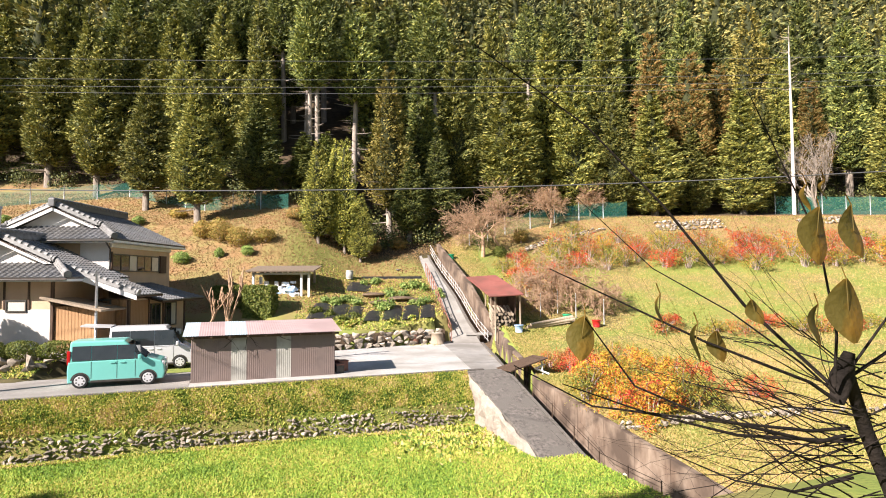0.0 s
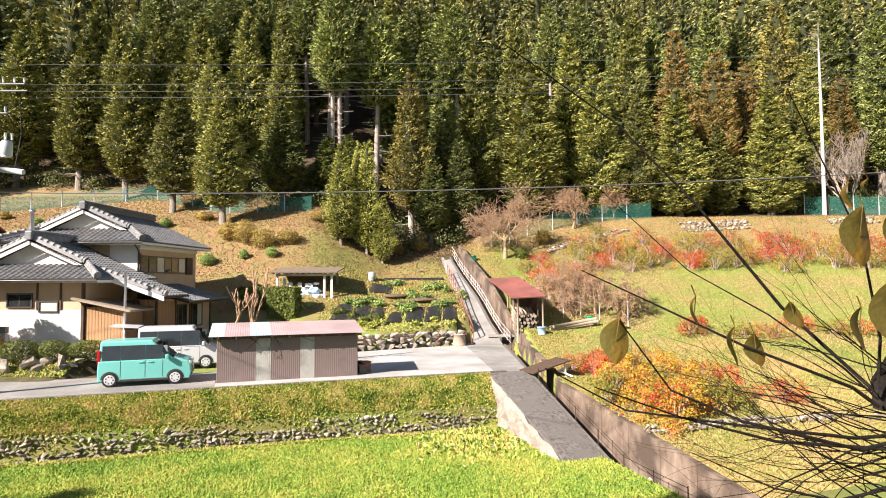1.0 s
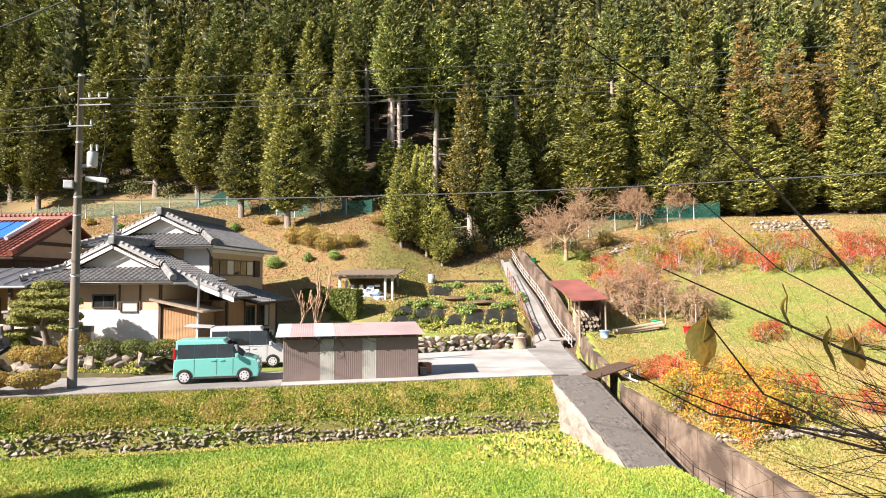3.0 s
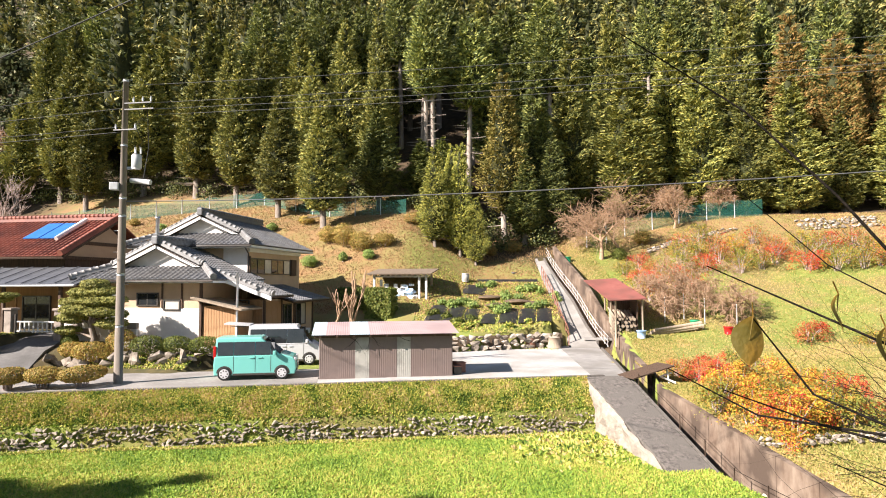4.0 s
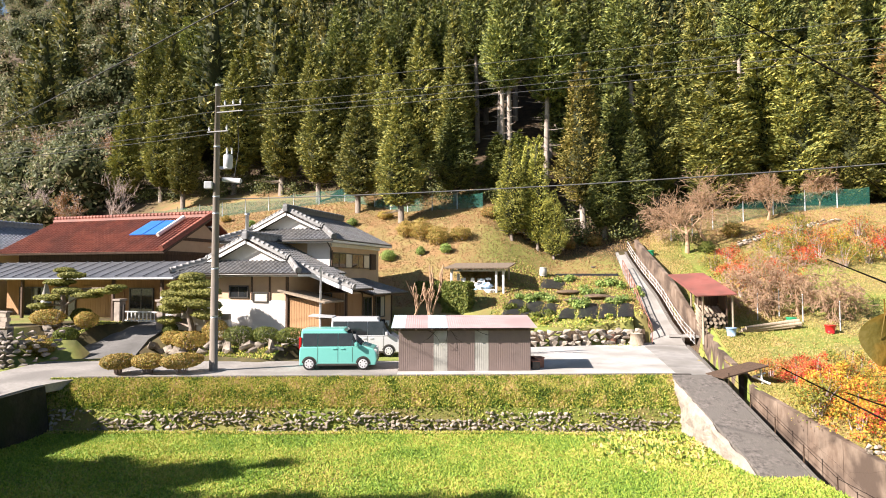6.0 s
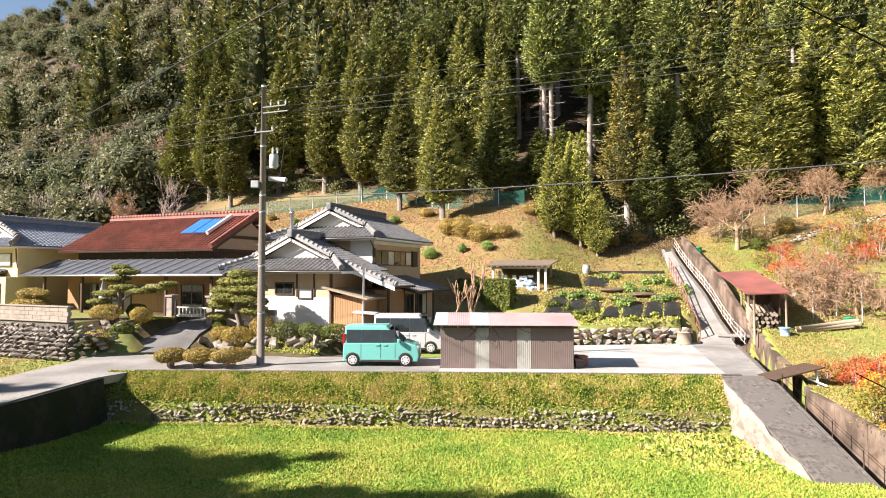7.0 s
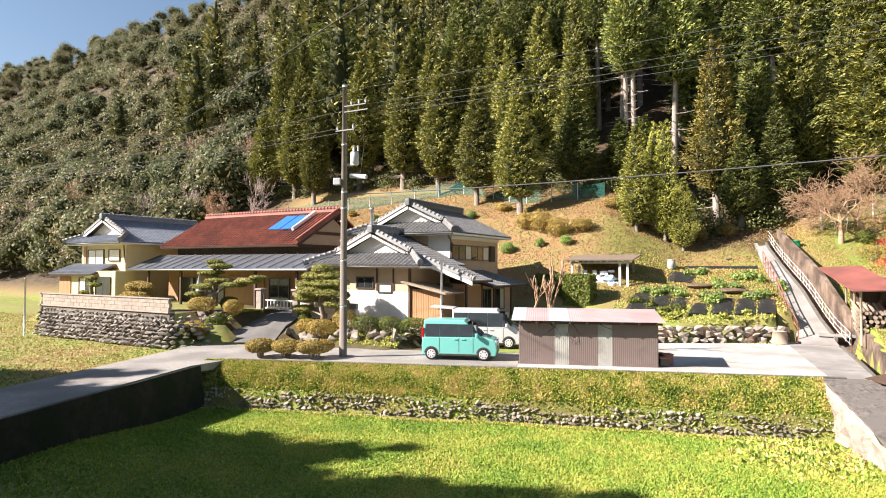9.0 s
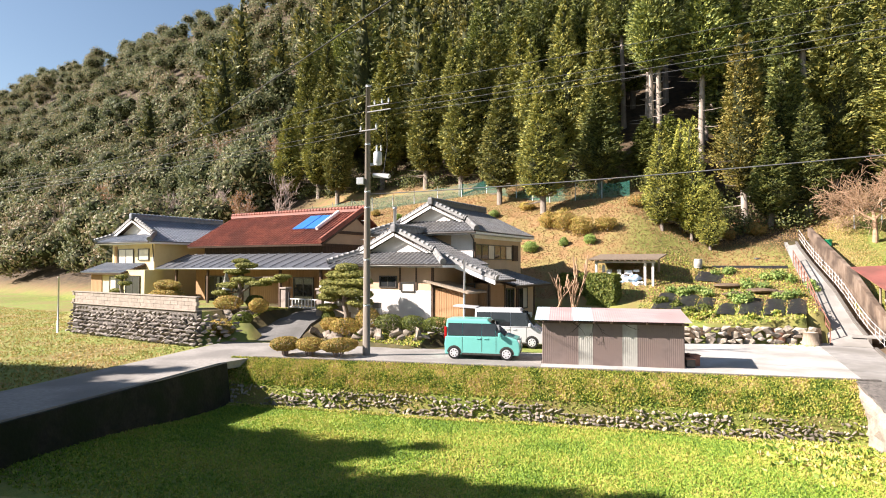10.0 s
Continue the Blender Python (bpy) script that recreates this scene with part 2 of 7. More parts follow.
# ---- leaf and tree builders ----
def mat_leaves(name, cols, rough=0.6, trans=0.25, tree=0.25, patch=0.0):
    """Foliage: each leaf takes one of cols; trees differ a little among each other."""
    m = bpy.data.materials.new(name)
    m.use_nodes = True
    n, l = m.node_tree.nodes, m.node_tree.links
    p = n["Principled BSDF"]
    p.inputs["Roughness"].default_value, p.inputs["Specular IOR Level"].default_value = rough, 0.25
    geo, oi, ramp = n.new("ShaderNodeNewGeometry"), n.new("ShaderNodeObjectInfo"), n.new("ShaderNodeValToRGB")
    e = ramp.color_ramp.elements
    while len(e) < len(cols):
        e.new(0.5)
    for i, c in enumerate(cols):
        e[i].position, e[i].color = i / max(1, len(cols) - 1), (*c, 1)
    fac = geo.outputs["Random Per Island"]
    if patch:
        co, nz, md = n.new("ShaderNodeTexCoord"), n.new("ShaderNodeTexNoise"), n.new("ShaderNodeMath")
        nz.inputs["Scale"].default_value = patch
        l.new(co.outputs["Object"], nz.inputs["Vector"])
        mr0 = n.new("ShaderNodeMapRange")
        mr0.inputs["From Min"].default_value, mr0.inputs["From Max"].default_value = 0.3, 0.7
        mr0.inputs["To Min"].default_value, mr0.inputs["To Max"].default_value = -0.35, 0.35
        l.new(nz.outputs[0], mr0.inputs["Value"])
        md.operation, md.use_clamp = "ADD", True
        l.new(fac, md.inputs[0])
        l.new(mr0.outputs[0], md.inputs[1])
        fac = md.outputs[0]
    l.new(fac, ramp.inputs[0])
    mr, hs = n.new("ShaderNodeMapRange"), n.new("ShaderNodeHueSaturation")
    mr.inputs["To Min"].default_value, mr.inputs["To Max"].default_value = 1 - tree, 1 + tree
    l.new(oi.outputs["Random"], mr.inputs["Value"])
    l.new(mr.outputs[0], hs.inputs["Value"])
    l.new(ramp.outputs[0], hs.inputs["Color"])
    l.new(hs.outputs[0], p.inputs["Base Color"])
    if trans:
        tr, mx = n.new("ShaderNodeBsdfTranslucent"), n.new("ShaderNodeMixShader")
        l.new(hs.outputs[0], tr.inputs["Color"])
        mx.inputs[0].default_value = trans
        l.new(p.outputs[0], mx.inputs[1])
        l.new(tr.outputs[0], mx.inputs[2])
        l.new(mx.outputs[0], n["Material Output"].inputs[0])
    return m


def np_mesh(name, v, f, material, fmat=None):
    """A mesh from arrays: v of n x 3, f of m x 3."""
    me = bpy.data.meshes.new(name)
    me.vertices.add(len(v))
    me.vertices.foreach_set("co", np.asarray(v, np.float32).ravel())
    me.loops.add(len(f) * 3)
    me.loops.foreach_set("vertex_index", np.asarray(f, np.int32).ravel())
    me.polygons.add(len(f))
    me.polygons.foreach_set("loop_start", np.arange(0, len(f) * 3, 3, dtype=np.int32))
    for mm in (material if isinstance(material, (list, tuple)) else [material]):
        me.materials.append(mm)
    if fmat is not None:
        me.polygons.foreach_set("material_index", np.asarray(fmat, np.int32))
    me.update(calc_edges=True)
    me.validate()
    return me


def leaves_at(rng, pos, out, length, width, droop=0.0, scatter=0.8):
    """Pointed leaves or sprays of two triangles, at pos, roughly along out."""
    n = len(pos)
    nrm = out + rng.normal(0, scatter * 0.6, (n, 3))
    nrm /= np.linalg.norm(nrm, axis=1)[:, None] + 1e-9
    d = rng.normal(0, 0.6, (n, 3))
    d[:, 2] += 0.5 - droop
    d += out * 0.25
    s = np.cross(d, nrm)
    s /= np.linalg.norm(s, axis=1)[:, None] + 1e-9
    d = np.cross(nrm, s) + nrm * rng.uniform(0, 0.5, (n, 1))
    d /= np.linalg.norm(d, axis=1)[:, None] + 1e-9
    ln = length * rng.uniform(0.6, 1.3, (n, 1))
    wd = width * rng.uniform(0.6, 1.3, (n, 1))
    up = np.cross(s, d)
    a, tip = pos - d * ln * 0.3, pos + d * ln * 0.7
    m1, m2 = pos + s * wd * 0.5 - up * wd * 0.15, pos - s * wd * 0.5 - up * wd * 0.15
    v = np.stack([a, m1, tip, m2], 1).reshape(-1, 3)
    k = np.arange(n)[:, None] * 4
    f = np.concatenate([k + [0, 1, 2], k + [0, 2, 3]], 0)
    return v, f


def join_np(parts):
    vs, fs, o = [], [], 0
    for v, f in parts:
        vs.append(v)
        fs.append(f + o)
        o += len(v)
    return np.concatenate(vs), np.concatenate(fs)


def conifer_np(seed, h, r, n, size, bare=0.12, power=0.75, tufts=250, core=0.56):
    """A conifer's crown: tufts of sprays on a lobed, pointed cone round an added dark core standing in for inner shade;
    gives verts, faces and face materials.
    """
    rng = np.random.default_rng(seed)
    ph = rng.uniform(0, 6, 6)

    def envelope(t, a):
        u = np.clip((t - bare) / (1 - bare), 0, 1)
        f = (1 - u) ** power * np.clip(0.42 + u / 0.2 * 0.58, 0, 1)
        return r * f * (1 + 0.15 * np.sin(2 * a + ph[0] + 5 * u) + 0.1 * np.sin(3 * a + ph[1] - 9 * u) + 0.07 * np.sin(14 * u + ph[2])) + 0.05
    quant = (np.arange(tufts) + rng.uniform(0, 1, tufts)) / tufts
    bt = bare + (1 - bare) * (1 - (1 - quant) ** 0.57) * 0.985
    ba = np.arange(tufts) * 2.39996 + rng.normal(0, 0.35, tufts)
    bl = envelope(bt, ba) * rng.uniform(0.86, 1.14, tufts)
    i = rng.integers(0, tufts, n)
    d = rng.normal(0, 1, (n, 3))
    d /= np.linalg.norm(d, axis=1)[:, None]
    d[:, 2] = np.where(d[:, 2] < -0.3, -d[:, 2], d[:, 2])
    ca, sa = np.cos(ba[i]), np.sin(ba[i])
    rr = bl[i]
    rad = 0.64 * rr + d[:, 0] * (0.38 * rr + 0.08) * rng.uniform(0.6, 1.15, n)
    tan = d[:, 1] * (0.24 * rr + 0.1) * rng.uniform(0.5, 1.2, n)
    up = d[:, 2] * (0.1 * rr + 0.15) * rng.uniform(0.6, 1.3, n) + (rad / np.maximum(rr, 0.1)) ** 2 * 0.3 * rr
    pos = np.stack([ca * rad - sa * tan, sa * rad + ca * tan, bt[i] * h + up], 1) + rng.normal(0, 0.06, (n, 3))
    out = np.stack([ca * d[:, 0] - sa * d[:, 1] + 0.5 * ca, sa * d[:, 0] + ca * d[:, 1] + 0.5 * sa, d[:, 2] + 0.35], 1) + rng.normal(0, 0.3, (n, 3))
    sway = rng.normal(0, 0.6, n)
    along = np.stack([0.8 * ca - sway * sa, 0.8 * sa + sway * ca, 0.35 + rng.normal(0, 0.4, n)], 1)
    along /= np.linalg.norm(along, axis=1)[:, None]
    side = np.cross(along, out)
    side /= np.linalg.norm(side, axis=1)[:, None] + 1e-9
    ln, wd = size * rng.uniform(0.6, 1.35, (n, 1)), size * rng.uniform(0.16, 0.3, (n, 1))
    v = np.stack([pos + side * wd, pos - side * wd, pos + along * ln], 1).reshape(-1, 3)
    f = np.arange(len(v)).reshape(-1, 3)
    # an added dark core that paints the shade inside the crown
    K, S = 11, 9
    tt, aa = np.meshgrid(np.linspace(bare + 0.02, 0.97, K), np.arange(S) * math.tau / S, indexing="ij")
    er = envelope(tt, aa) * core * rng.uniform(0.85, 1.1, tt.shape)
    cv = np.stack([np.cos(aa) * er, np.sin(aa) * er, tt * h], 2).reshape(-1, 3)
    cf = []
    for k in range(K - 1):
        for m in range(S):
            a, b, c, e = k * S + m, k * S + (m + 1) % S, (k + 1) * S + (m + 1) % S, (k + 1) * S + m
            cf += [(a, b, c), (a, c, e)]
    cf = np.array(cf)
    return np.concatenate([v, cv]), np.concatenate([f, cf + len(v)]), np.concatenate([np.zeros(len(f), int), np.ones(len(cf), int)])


def blob_np(rng, c, rx, ry, rz, n, size, fill=0.5, flat=0.0):
    """Leaves filling an uneven ellipsoid, most of them near its skin."""
    d = rng.normal(0, 1, (n, 3))
    d /= np.linalg.norm(d, axis=1)[:, None]
    ph = rng.uniform(0, 6, 3)
    e = min(1.0, fill * 1.6)
    k = 1 + e * (0.16 * np.sin(4 * d[:, 0] + ph[0]) * np.sin(5 * d[:, 1] + ph[1]) + 0.1 * np.sin(9 * d[:, 2] + ph[2]))
    rr = (1 - fill * rng.uniform(0, 1, n) ** 2) * k
    pos = np.array(c) + d * rr[:, None] * [rx, ry, rz]
    o = d.copy()
    o[:, 2] += flat
    return leaves_at(rng, pos, o, size, size * 0.6)


def limbs(bm, rng, p, d, length, rad, depth, spread=0.6, up=0.15, sides=5, kids=3, shrink=0.68, least=0.0):
    """A limb that bends, tapers and forks."""
    n = 4
    pts, rs = [p], [rad]
    q, dd = p.copy(), d.normalized()
    for i in range(n):
        dd = (dd + Vector(rng.normal(0, 0.13, 3)) + Vector((0, 0, up * 0.25))).normalized()
        q = q + dd * (length / n)
        pts.append(q.copy())
        rs.append(max(least, rad * (1 - 0.5 * (i + 1) / n)))
    add_tube(bm, pts, rs, sides, cap=False)
    if depth <= 0:
        return
    for k in range(kids):
        i = int(rng.integers(2, n + 1))
        a = Vector(rng.normal(0, 1, 3))
        nd = (dd + a.normalized() * spread + Vector((0, 0, up))).normalized()
        limbs(bm, rng, pts[i], nd, length * shrink * rng.uniform(0.75, 1.2), rs[i] * 0.7, depth - 1, spread, up, max(3, sides - 1), kids, shrink, least)


LEAF = {
    "cedar": mat_leaves("cedar_sprays", [(0.0349, 0.0517, 0.0192), (0.105, 0.133, 0.0386), (0.21, 0.235, 0.0601), (0.367, 0.352, 0.0901)], tree=0.35, trans=0.06),
    "cypress": mat_leaves("cypress_sprays", [(0.0651, 0.0796, 0.024), (0.155, 0.17, 0.044), (0.269, 0.269, 0.066), (0.44, 0.376, 0.09)], tree=0.3, trans=0.06),
    "young": mat_leaves("young_cypress_sprays", [(0.0879, 0.107, 0.0264), (0.209, 0.23, 0.0484), (0.363, 0.363, 0.0726), (0.594, 0.508, 0.099)], tree=0.3, trans=0.06),
    # cypress tones cut down: the shade under the trees is in the colour
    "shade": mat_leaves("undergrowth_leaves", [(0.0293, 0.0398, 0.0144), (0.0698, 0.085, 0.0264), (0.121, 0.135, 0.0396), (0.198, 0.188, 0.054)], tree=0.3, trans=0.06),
    "russet": mat_leaves("russet_sprays", [(0.121, 0.149, 0.0473), (0.23, 0.189, 0.054), (0.351, 0.216, 0.0675), (0.432, 0.243, 0.081)], tree=0.2),
    "olive": mat_leaves("olive_sprays", [(0.0621, 0.0607, 0.0145), (0.155, 0.142, 0.0311), (0.258, 0.212, 0.0465), (0.32, 0.243, 0.0725)], tree=0.2, trans=0.06),
    "forest": mat_leaves("forest_sprays", [(0.0412, 0.057, 0.0257), (0.122, 0.142, 0.0515), (0.264, 0.257, 0.0858), (0.445, 0.37, 0.118)], tree=0.0, patch=0.16, trans=0.06),
    "broad": mat_leaves("broadleaf_mix", [(0.0945, 0.117, 0.057), (0.161, 0.18, 0.076), (0.237, 0.225, 0.104), (0.312, 0.235, 0.152)], tree=0.0, patch=0.05),
    "turf": mat_leaves("grass_blades", [(0.13, 0.23, 0.03), (0.23, 0.35, 0.045), (0.34, 0.42, 0.06), (0.47, 0.41, 0.1)], tree=0.0, patch=0.45),
    "bank": mat_leaves("bank_weeds", [(0.07, 0.13, 0.02), (0.27, 0.35, 0.055), (0.56, 0.51, 0.10), (0.58, 0.41, 0.21)], tree=0.0, patch=1.3),
    "lawn": mat_leaves("lawn_blades", [(0.205, 0.213, 0.0475), (0.324, 0.291, 0.0808), (0.432, 0.339, 0.114), (0.486, 0.32, 0.152)], tree=0.0, patch=0.3),
    "dry": mat_leaves("dry_grass", [(0.14, 0.12, 0.04), (0.28, 0.17, 0.075), (0.38, 0.235, 0.115), (0.30, 0.155, 0.07)], tree=0.0, patch=0.3),
    "nandina": mat_leaves("nandina_leaves", [(0.22, 0.26, 0.035), (0.52, 0.42, 0.05), (0.72, 0.44, 0.06), (0.70, 0.28, 0.05), (0.60, 0.07, 0.04)], tree=0.15, patch=0.8),
    "nandina_red": mat_leaves("nandina_red_leaves", [(0.18, 0.20, 0.04), (0.34, 0.28, 0.06), (0.56, 0.28, 0.09), (0.58, 0.16, 0.07), (0.55, 0.06, 0.04)], tree=0.15, patch=0.7),
    "nandina_crimson": mat_leaves("nandina_crimson_leaves", [(0.30, 0.20, 0.04), (0.55, 0.14, 0.05), (0.60, 0.07, 0.04), (0.5, 0.03, 0.03)], tree=0.15, patch=0.8),
    "nandina_green": mat_leaves("nandina_green_leaves", [(0.13, 0.17, 0.03), (0.24, 0.26, 0.05), (0.40, 0.34, 0.06), (0.5, 0.22, 0.05)], tree=0.15, patch=0.8),
    "hedge": mat_leaves("clipped_leaves", [(0.07, 0.10, 0.02), (0.13, 0.16, 0.03), (0.22, 0.22, 0.05)], tree=0.15),
    "russet_hedge": mat_leaves("russet_hedge_leaves", [(0.18, 0.18, 0.04), (0.38, 0.28, 0.07), (0.52, 0.31, 0.11), (0.40, 0.37, 0.08)], tree=0.15, patch=1.5),
    "pine": mat_leaves("pine_needles", [(0.16, 0.18, 0.045), (0.28, 0.28, 0.07), (0.40, 0.36, 0.11)], tree=0.15),
    "veg": mat_leaves("vegetable_leaves", [(0.128, 0.208, 0.056), (0.24, 0.336, 0.088), (0.432, 0.464, 0.144)], tree=0.2),
    "blossomless": mat_leaves("withered_leaves", [(0.28, 0.15, 0.07), (0.38, 0.2, 0.1), (0.32, 0.24, 0.1)], tree=0.2),
}
M["pale_bark"] = mat("pale_bark", (0.26, 0.21, 0.17), (0.40, 0.34, 0.29), 3.0, 0.9, 0.4, 12, stretch=(3, 3, 0.5))
M["grey_twig"] = mat("grey_twig", (0.36, 0.28, 0.25), (0.48, 0.38, 0.34), 5.0, 0.9)
M["red_twig"] = mat("reddish_twig", (0.33, 0.21, 0.13), (0.46, 0.31, 0.2), 5.0, 0.9)
# twig brown taken near black to put the roadside shrub's shade into it
M["dark_twig"] = mat("dark_twig", (0.011, 0.009, 0.008), (0.024, 0.019, 0.016), 20.0, 0.9, 0.3, 60, spec=0.1)

# ---- woods on the hillside ----
def gz(p, q):
    x, y = to_xy(p, q)
    return x, y, ground_z(x, y)


def conifer_kind(name, seed, h, r, n, size, leaf, bare, trunk_r, bark, power):
    rng = np.random.default_rng(seed)
    bm = bmesh.new()
    add_tube(bm, [(0, 0, -0.5), (0.05, 0, h * 0.3), (0, 0.05, h * 0.7), (0, 0, h * 0.97)], [trunk_r * 1.2, trunk_r, trunk_r * 0.55, 0.03], 7)
    for k in range(26):      # dead and living boughs below the crown
        z = h * (0.06 + (bare + 0.14) * rng.uniform(0.1, 1))
        a = rng.uniform(0, math.tau)
        ln = r * rng.uniform(0.4, 0.9)
        add_tube(bm, [(0, 0, z), (math.cos(a) * ln * 0.5, math.sin(a) * ln * 0.5, z - 0.1), (math.cos(a) * ln, math.sin(a) * ln, z - 0.05 * ln)], [0.05, 0.035, 0.012], 4)
    me = bpy.data.meshes.new("trunk")
    bm.to_mesh(me)
    bm.free()
    me.materials.append(bark)
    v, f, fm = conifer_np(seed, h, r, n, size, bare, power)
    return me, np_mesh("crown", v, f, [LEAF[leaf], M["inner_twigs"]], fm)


# near-black core colour: the shade inside the crowns, put into a material
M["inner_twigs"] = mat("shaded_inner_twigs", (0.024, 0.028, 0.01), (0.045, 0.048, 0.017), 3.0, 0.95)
KINDS, KIND_W = {}, {}
for key, args in {
    "a": (1, 16.0, 2.6, 22000, 0.27, "cypress", 0.12, 0.25, M["bark"], 0.92),
    "b": (2, 16.0, 2.4, 21000, 0.27, "cypress", 0.13, 0.23, M["bark"], 0.85),
    "c": (3, 16.0, 2.6, 21000, 0.28, "cedar", 0.14, 0.26, M["bark"], 0.95),
    "d": (4, 10.0, 2.0, 17000, 0.19, "young", 0.07, 0.16, M["bark"], 0.72),
    "e": (5, 18.0, 2.4, 11000, 0.31, "cedar", 0.5, 0.24, M["pale_bark"], 0.6),
    "f": (6, 16.0, 2.7, 20000, 0.28, "russet", 0.12, 0.26, M["bark"], 0.7),
    "g": (8, 16.0, 2.7, 24000, 0.27, "cypress", 0.03, 0.25, M["bark"], 0.88),
    "o": (7, 16.0, 2.7, 12000, 0.27, "olive", 0.16, 0.24, M["pale_bark"], 0.75),
}.items():
    KINDS[key], KIND_W[key] = conifer_kind("conifer", *args), (args[1], 2.0 * args[2])
NAMES = {"a": ("cypress_tree", "dense olive-green cypress with grey trunk at the wood's edge"), "b": ("cypress_tree", "slim olive-green cypress at the wood's edge"),
         "c": ("cedar_tree", "tall dark green cedar on the wooded slope"), "d": ("cypress_tree", "young bushy light-green cypress standing on the grass slope"),
         "e": ("cedar_tree", "tall cedar with long bare pale trunk"), "f": ("cedar_tree", "broad cedar with russet autumn sprays"),
         "g": ("cypress_tree", "broad olive-green cypress with boughs down to the lawn"), "o": ("cypress_tree", "thin olive-brown cypress with pale trunk")}


def plant(key, p, q, h, w):
    """One tree of height h and crown width w."""
    x, y, z = gz(p, q)
    nm, lb = NAMES[key]
    H, W = KIND_W[key]
    ob = tagged(new(nm), lb, "tree", "trees at the wood's edge")
    k = w * {"g": 1.2, "d": 0.98}.get(key, 1.08) / W
    ob.matrix_basis = pose(x, y, z - 0.1, rtree.uniform(-1.5, 1.5), rtree.uniform(-1.5, 1.5), rtree.uniform(0, 360)) @ Matrix.Diagonal((k * rtree.uniform(0.94, 1.06), k * rtree.uniform(0.94, 1.06), h / H, 1))
    for nm2, me in zip(("trunk", "crown"), KINDS[key]):
        c = new(nm2, me)
        c.parent = ob
    return ob


rtree = random.Random(15)
# kind, p, q, height, crown width: the wood's edge above the houses
EDGE_HOUSES = [("a", -19.5, 47.4, 12.6, 4.3), ("a", -25.2, 50.5, 13.2, 4.3), ("b", -31.1, 53.3, 15.5, 4.7), ("a", -37.0, 55.5, 16.5, 5.4), ("b", -44.0, 56.5, 17.5, 5.6), ("b", -29.3, 56.0, 17.0, 4.7),
               ("a", -23.3, 54.0, 15.5, 4.0), ("a", -20.8, 56.0, 17.6, 4.9), ("b", -16.8, 54.0, 14.3, 4.0), ("c", -15.8, 51.6, 9.6, 4.6), ("a", -48.0, 53.0, 14.5, 4.6), ("b", -53.0, 55.0, 13.5, 4.8), ("b", -57.6, 54.0, 12.5, 4.4)]
GULLY = [("e", -12.6, 56.6, 18.0, 4.6), ("e", -11.8, 57.0, 19.5, 4.8), ("e", -8.6, 58.5, 19.0, 5.4), ("c", -6.2, 62.0, 19.6, 5.6), ("o", -4.5, 53.0, 16.0, 5.0), ("d", -9.6, 46.6, 8.3, 3.3), ("d", -7.6, 47.2, 9.5, 3.0), ("d", -6.3, 46.9, 5.7, 2.3),
         ("d", -8.5, 47.9, 8.8, 2.6), ("c", -1.4, 57.0, 15.6, 5.0), ("c", -2.6, 51.4, 8.0, 3.6), ("c", -0.2, 53.0, 9.5, 3.8), ("c", -12.3, 53.4, 6.0, 4.4), ("e", -13.8, 60.5, 19.0, 4.4), ("c", -10.4, 54.6, 6.5, 4.2)]
EDGE_LAWN = [("g", 7.0, 58.6, 16.0, 7.4), ("g", 1.8, 60.0, 18.0, 5.6), ("g", 11.4, 62.5, 20.0, 6.6), ("g", 14.0, 60.0, 16.4, 5.6), ("g", 18.0, 60.0, 13.0, 4.8), ("g", 22.0, 59.6, 13.4, 5.8), ("f", 23.9, 64.0, 20.0, 5.2),
             ("f", 27.4, 63.0, 17.6, 5.8), ("f", 31.4, 65.5, 16.0, 4.6), ("g", 31.5, 60.5, 13.8, 5.8), ("f", 41.8, 65.0, 14.2, 4.2), ("g", 35.6, 63.5, 12.0, 4.4), ("g", 26.6, 60.8, 9.5, 4.2)]
BEHIND = [("a", 18.8, 66.0, 22.0, 6.6), ("c", 22.9, 68.5, 21.2, 5.3), ("c", 30.0, 70.0, 23.5, 5.9), ("o", 36.6, 68.0, 22.8, 6.4), ("c", 46.5, 66.0, 21.5, 6.4), ("b", 38.8, 66.5, 16.7, 4.7), ("c", 44.7, 72.0, 23.5, 6.5),
          ("a", 6.6, 66.5, 23.0, 6.4), ("a", 48.5, 62.0, 15.0, 5.5), ("a", 53.0, 63.0, 16.0, 5.6)]
for key, p, q, h, w in EDGE_HOUSES + GULLY + EDGE_LAWN + BEHIND:
    plant(key, p, q, h, w)
# undergrowth between the trunks; its dark leaf colour stands in for shade
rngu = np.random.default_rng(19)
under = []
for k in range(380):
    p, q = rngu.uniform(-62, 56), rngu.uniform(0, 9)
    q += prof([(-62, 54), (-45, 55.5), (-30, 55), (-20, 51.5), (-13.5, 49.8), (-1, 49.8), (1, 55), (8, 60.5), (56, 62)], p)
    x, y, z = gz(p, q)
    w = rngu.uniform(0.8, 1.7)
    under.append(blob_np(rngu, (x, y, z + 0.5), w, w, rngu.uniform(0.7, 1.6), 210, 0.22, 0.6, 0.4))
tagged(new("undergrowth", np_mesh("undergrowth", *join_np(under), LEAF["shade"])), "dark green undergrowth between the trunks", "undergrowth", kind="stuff")
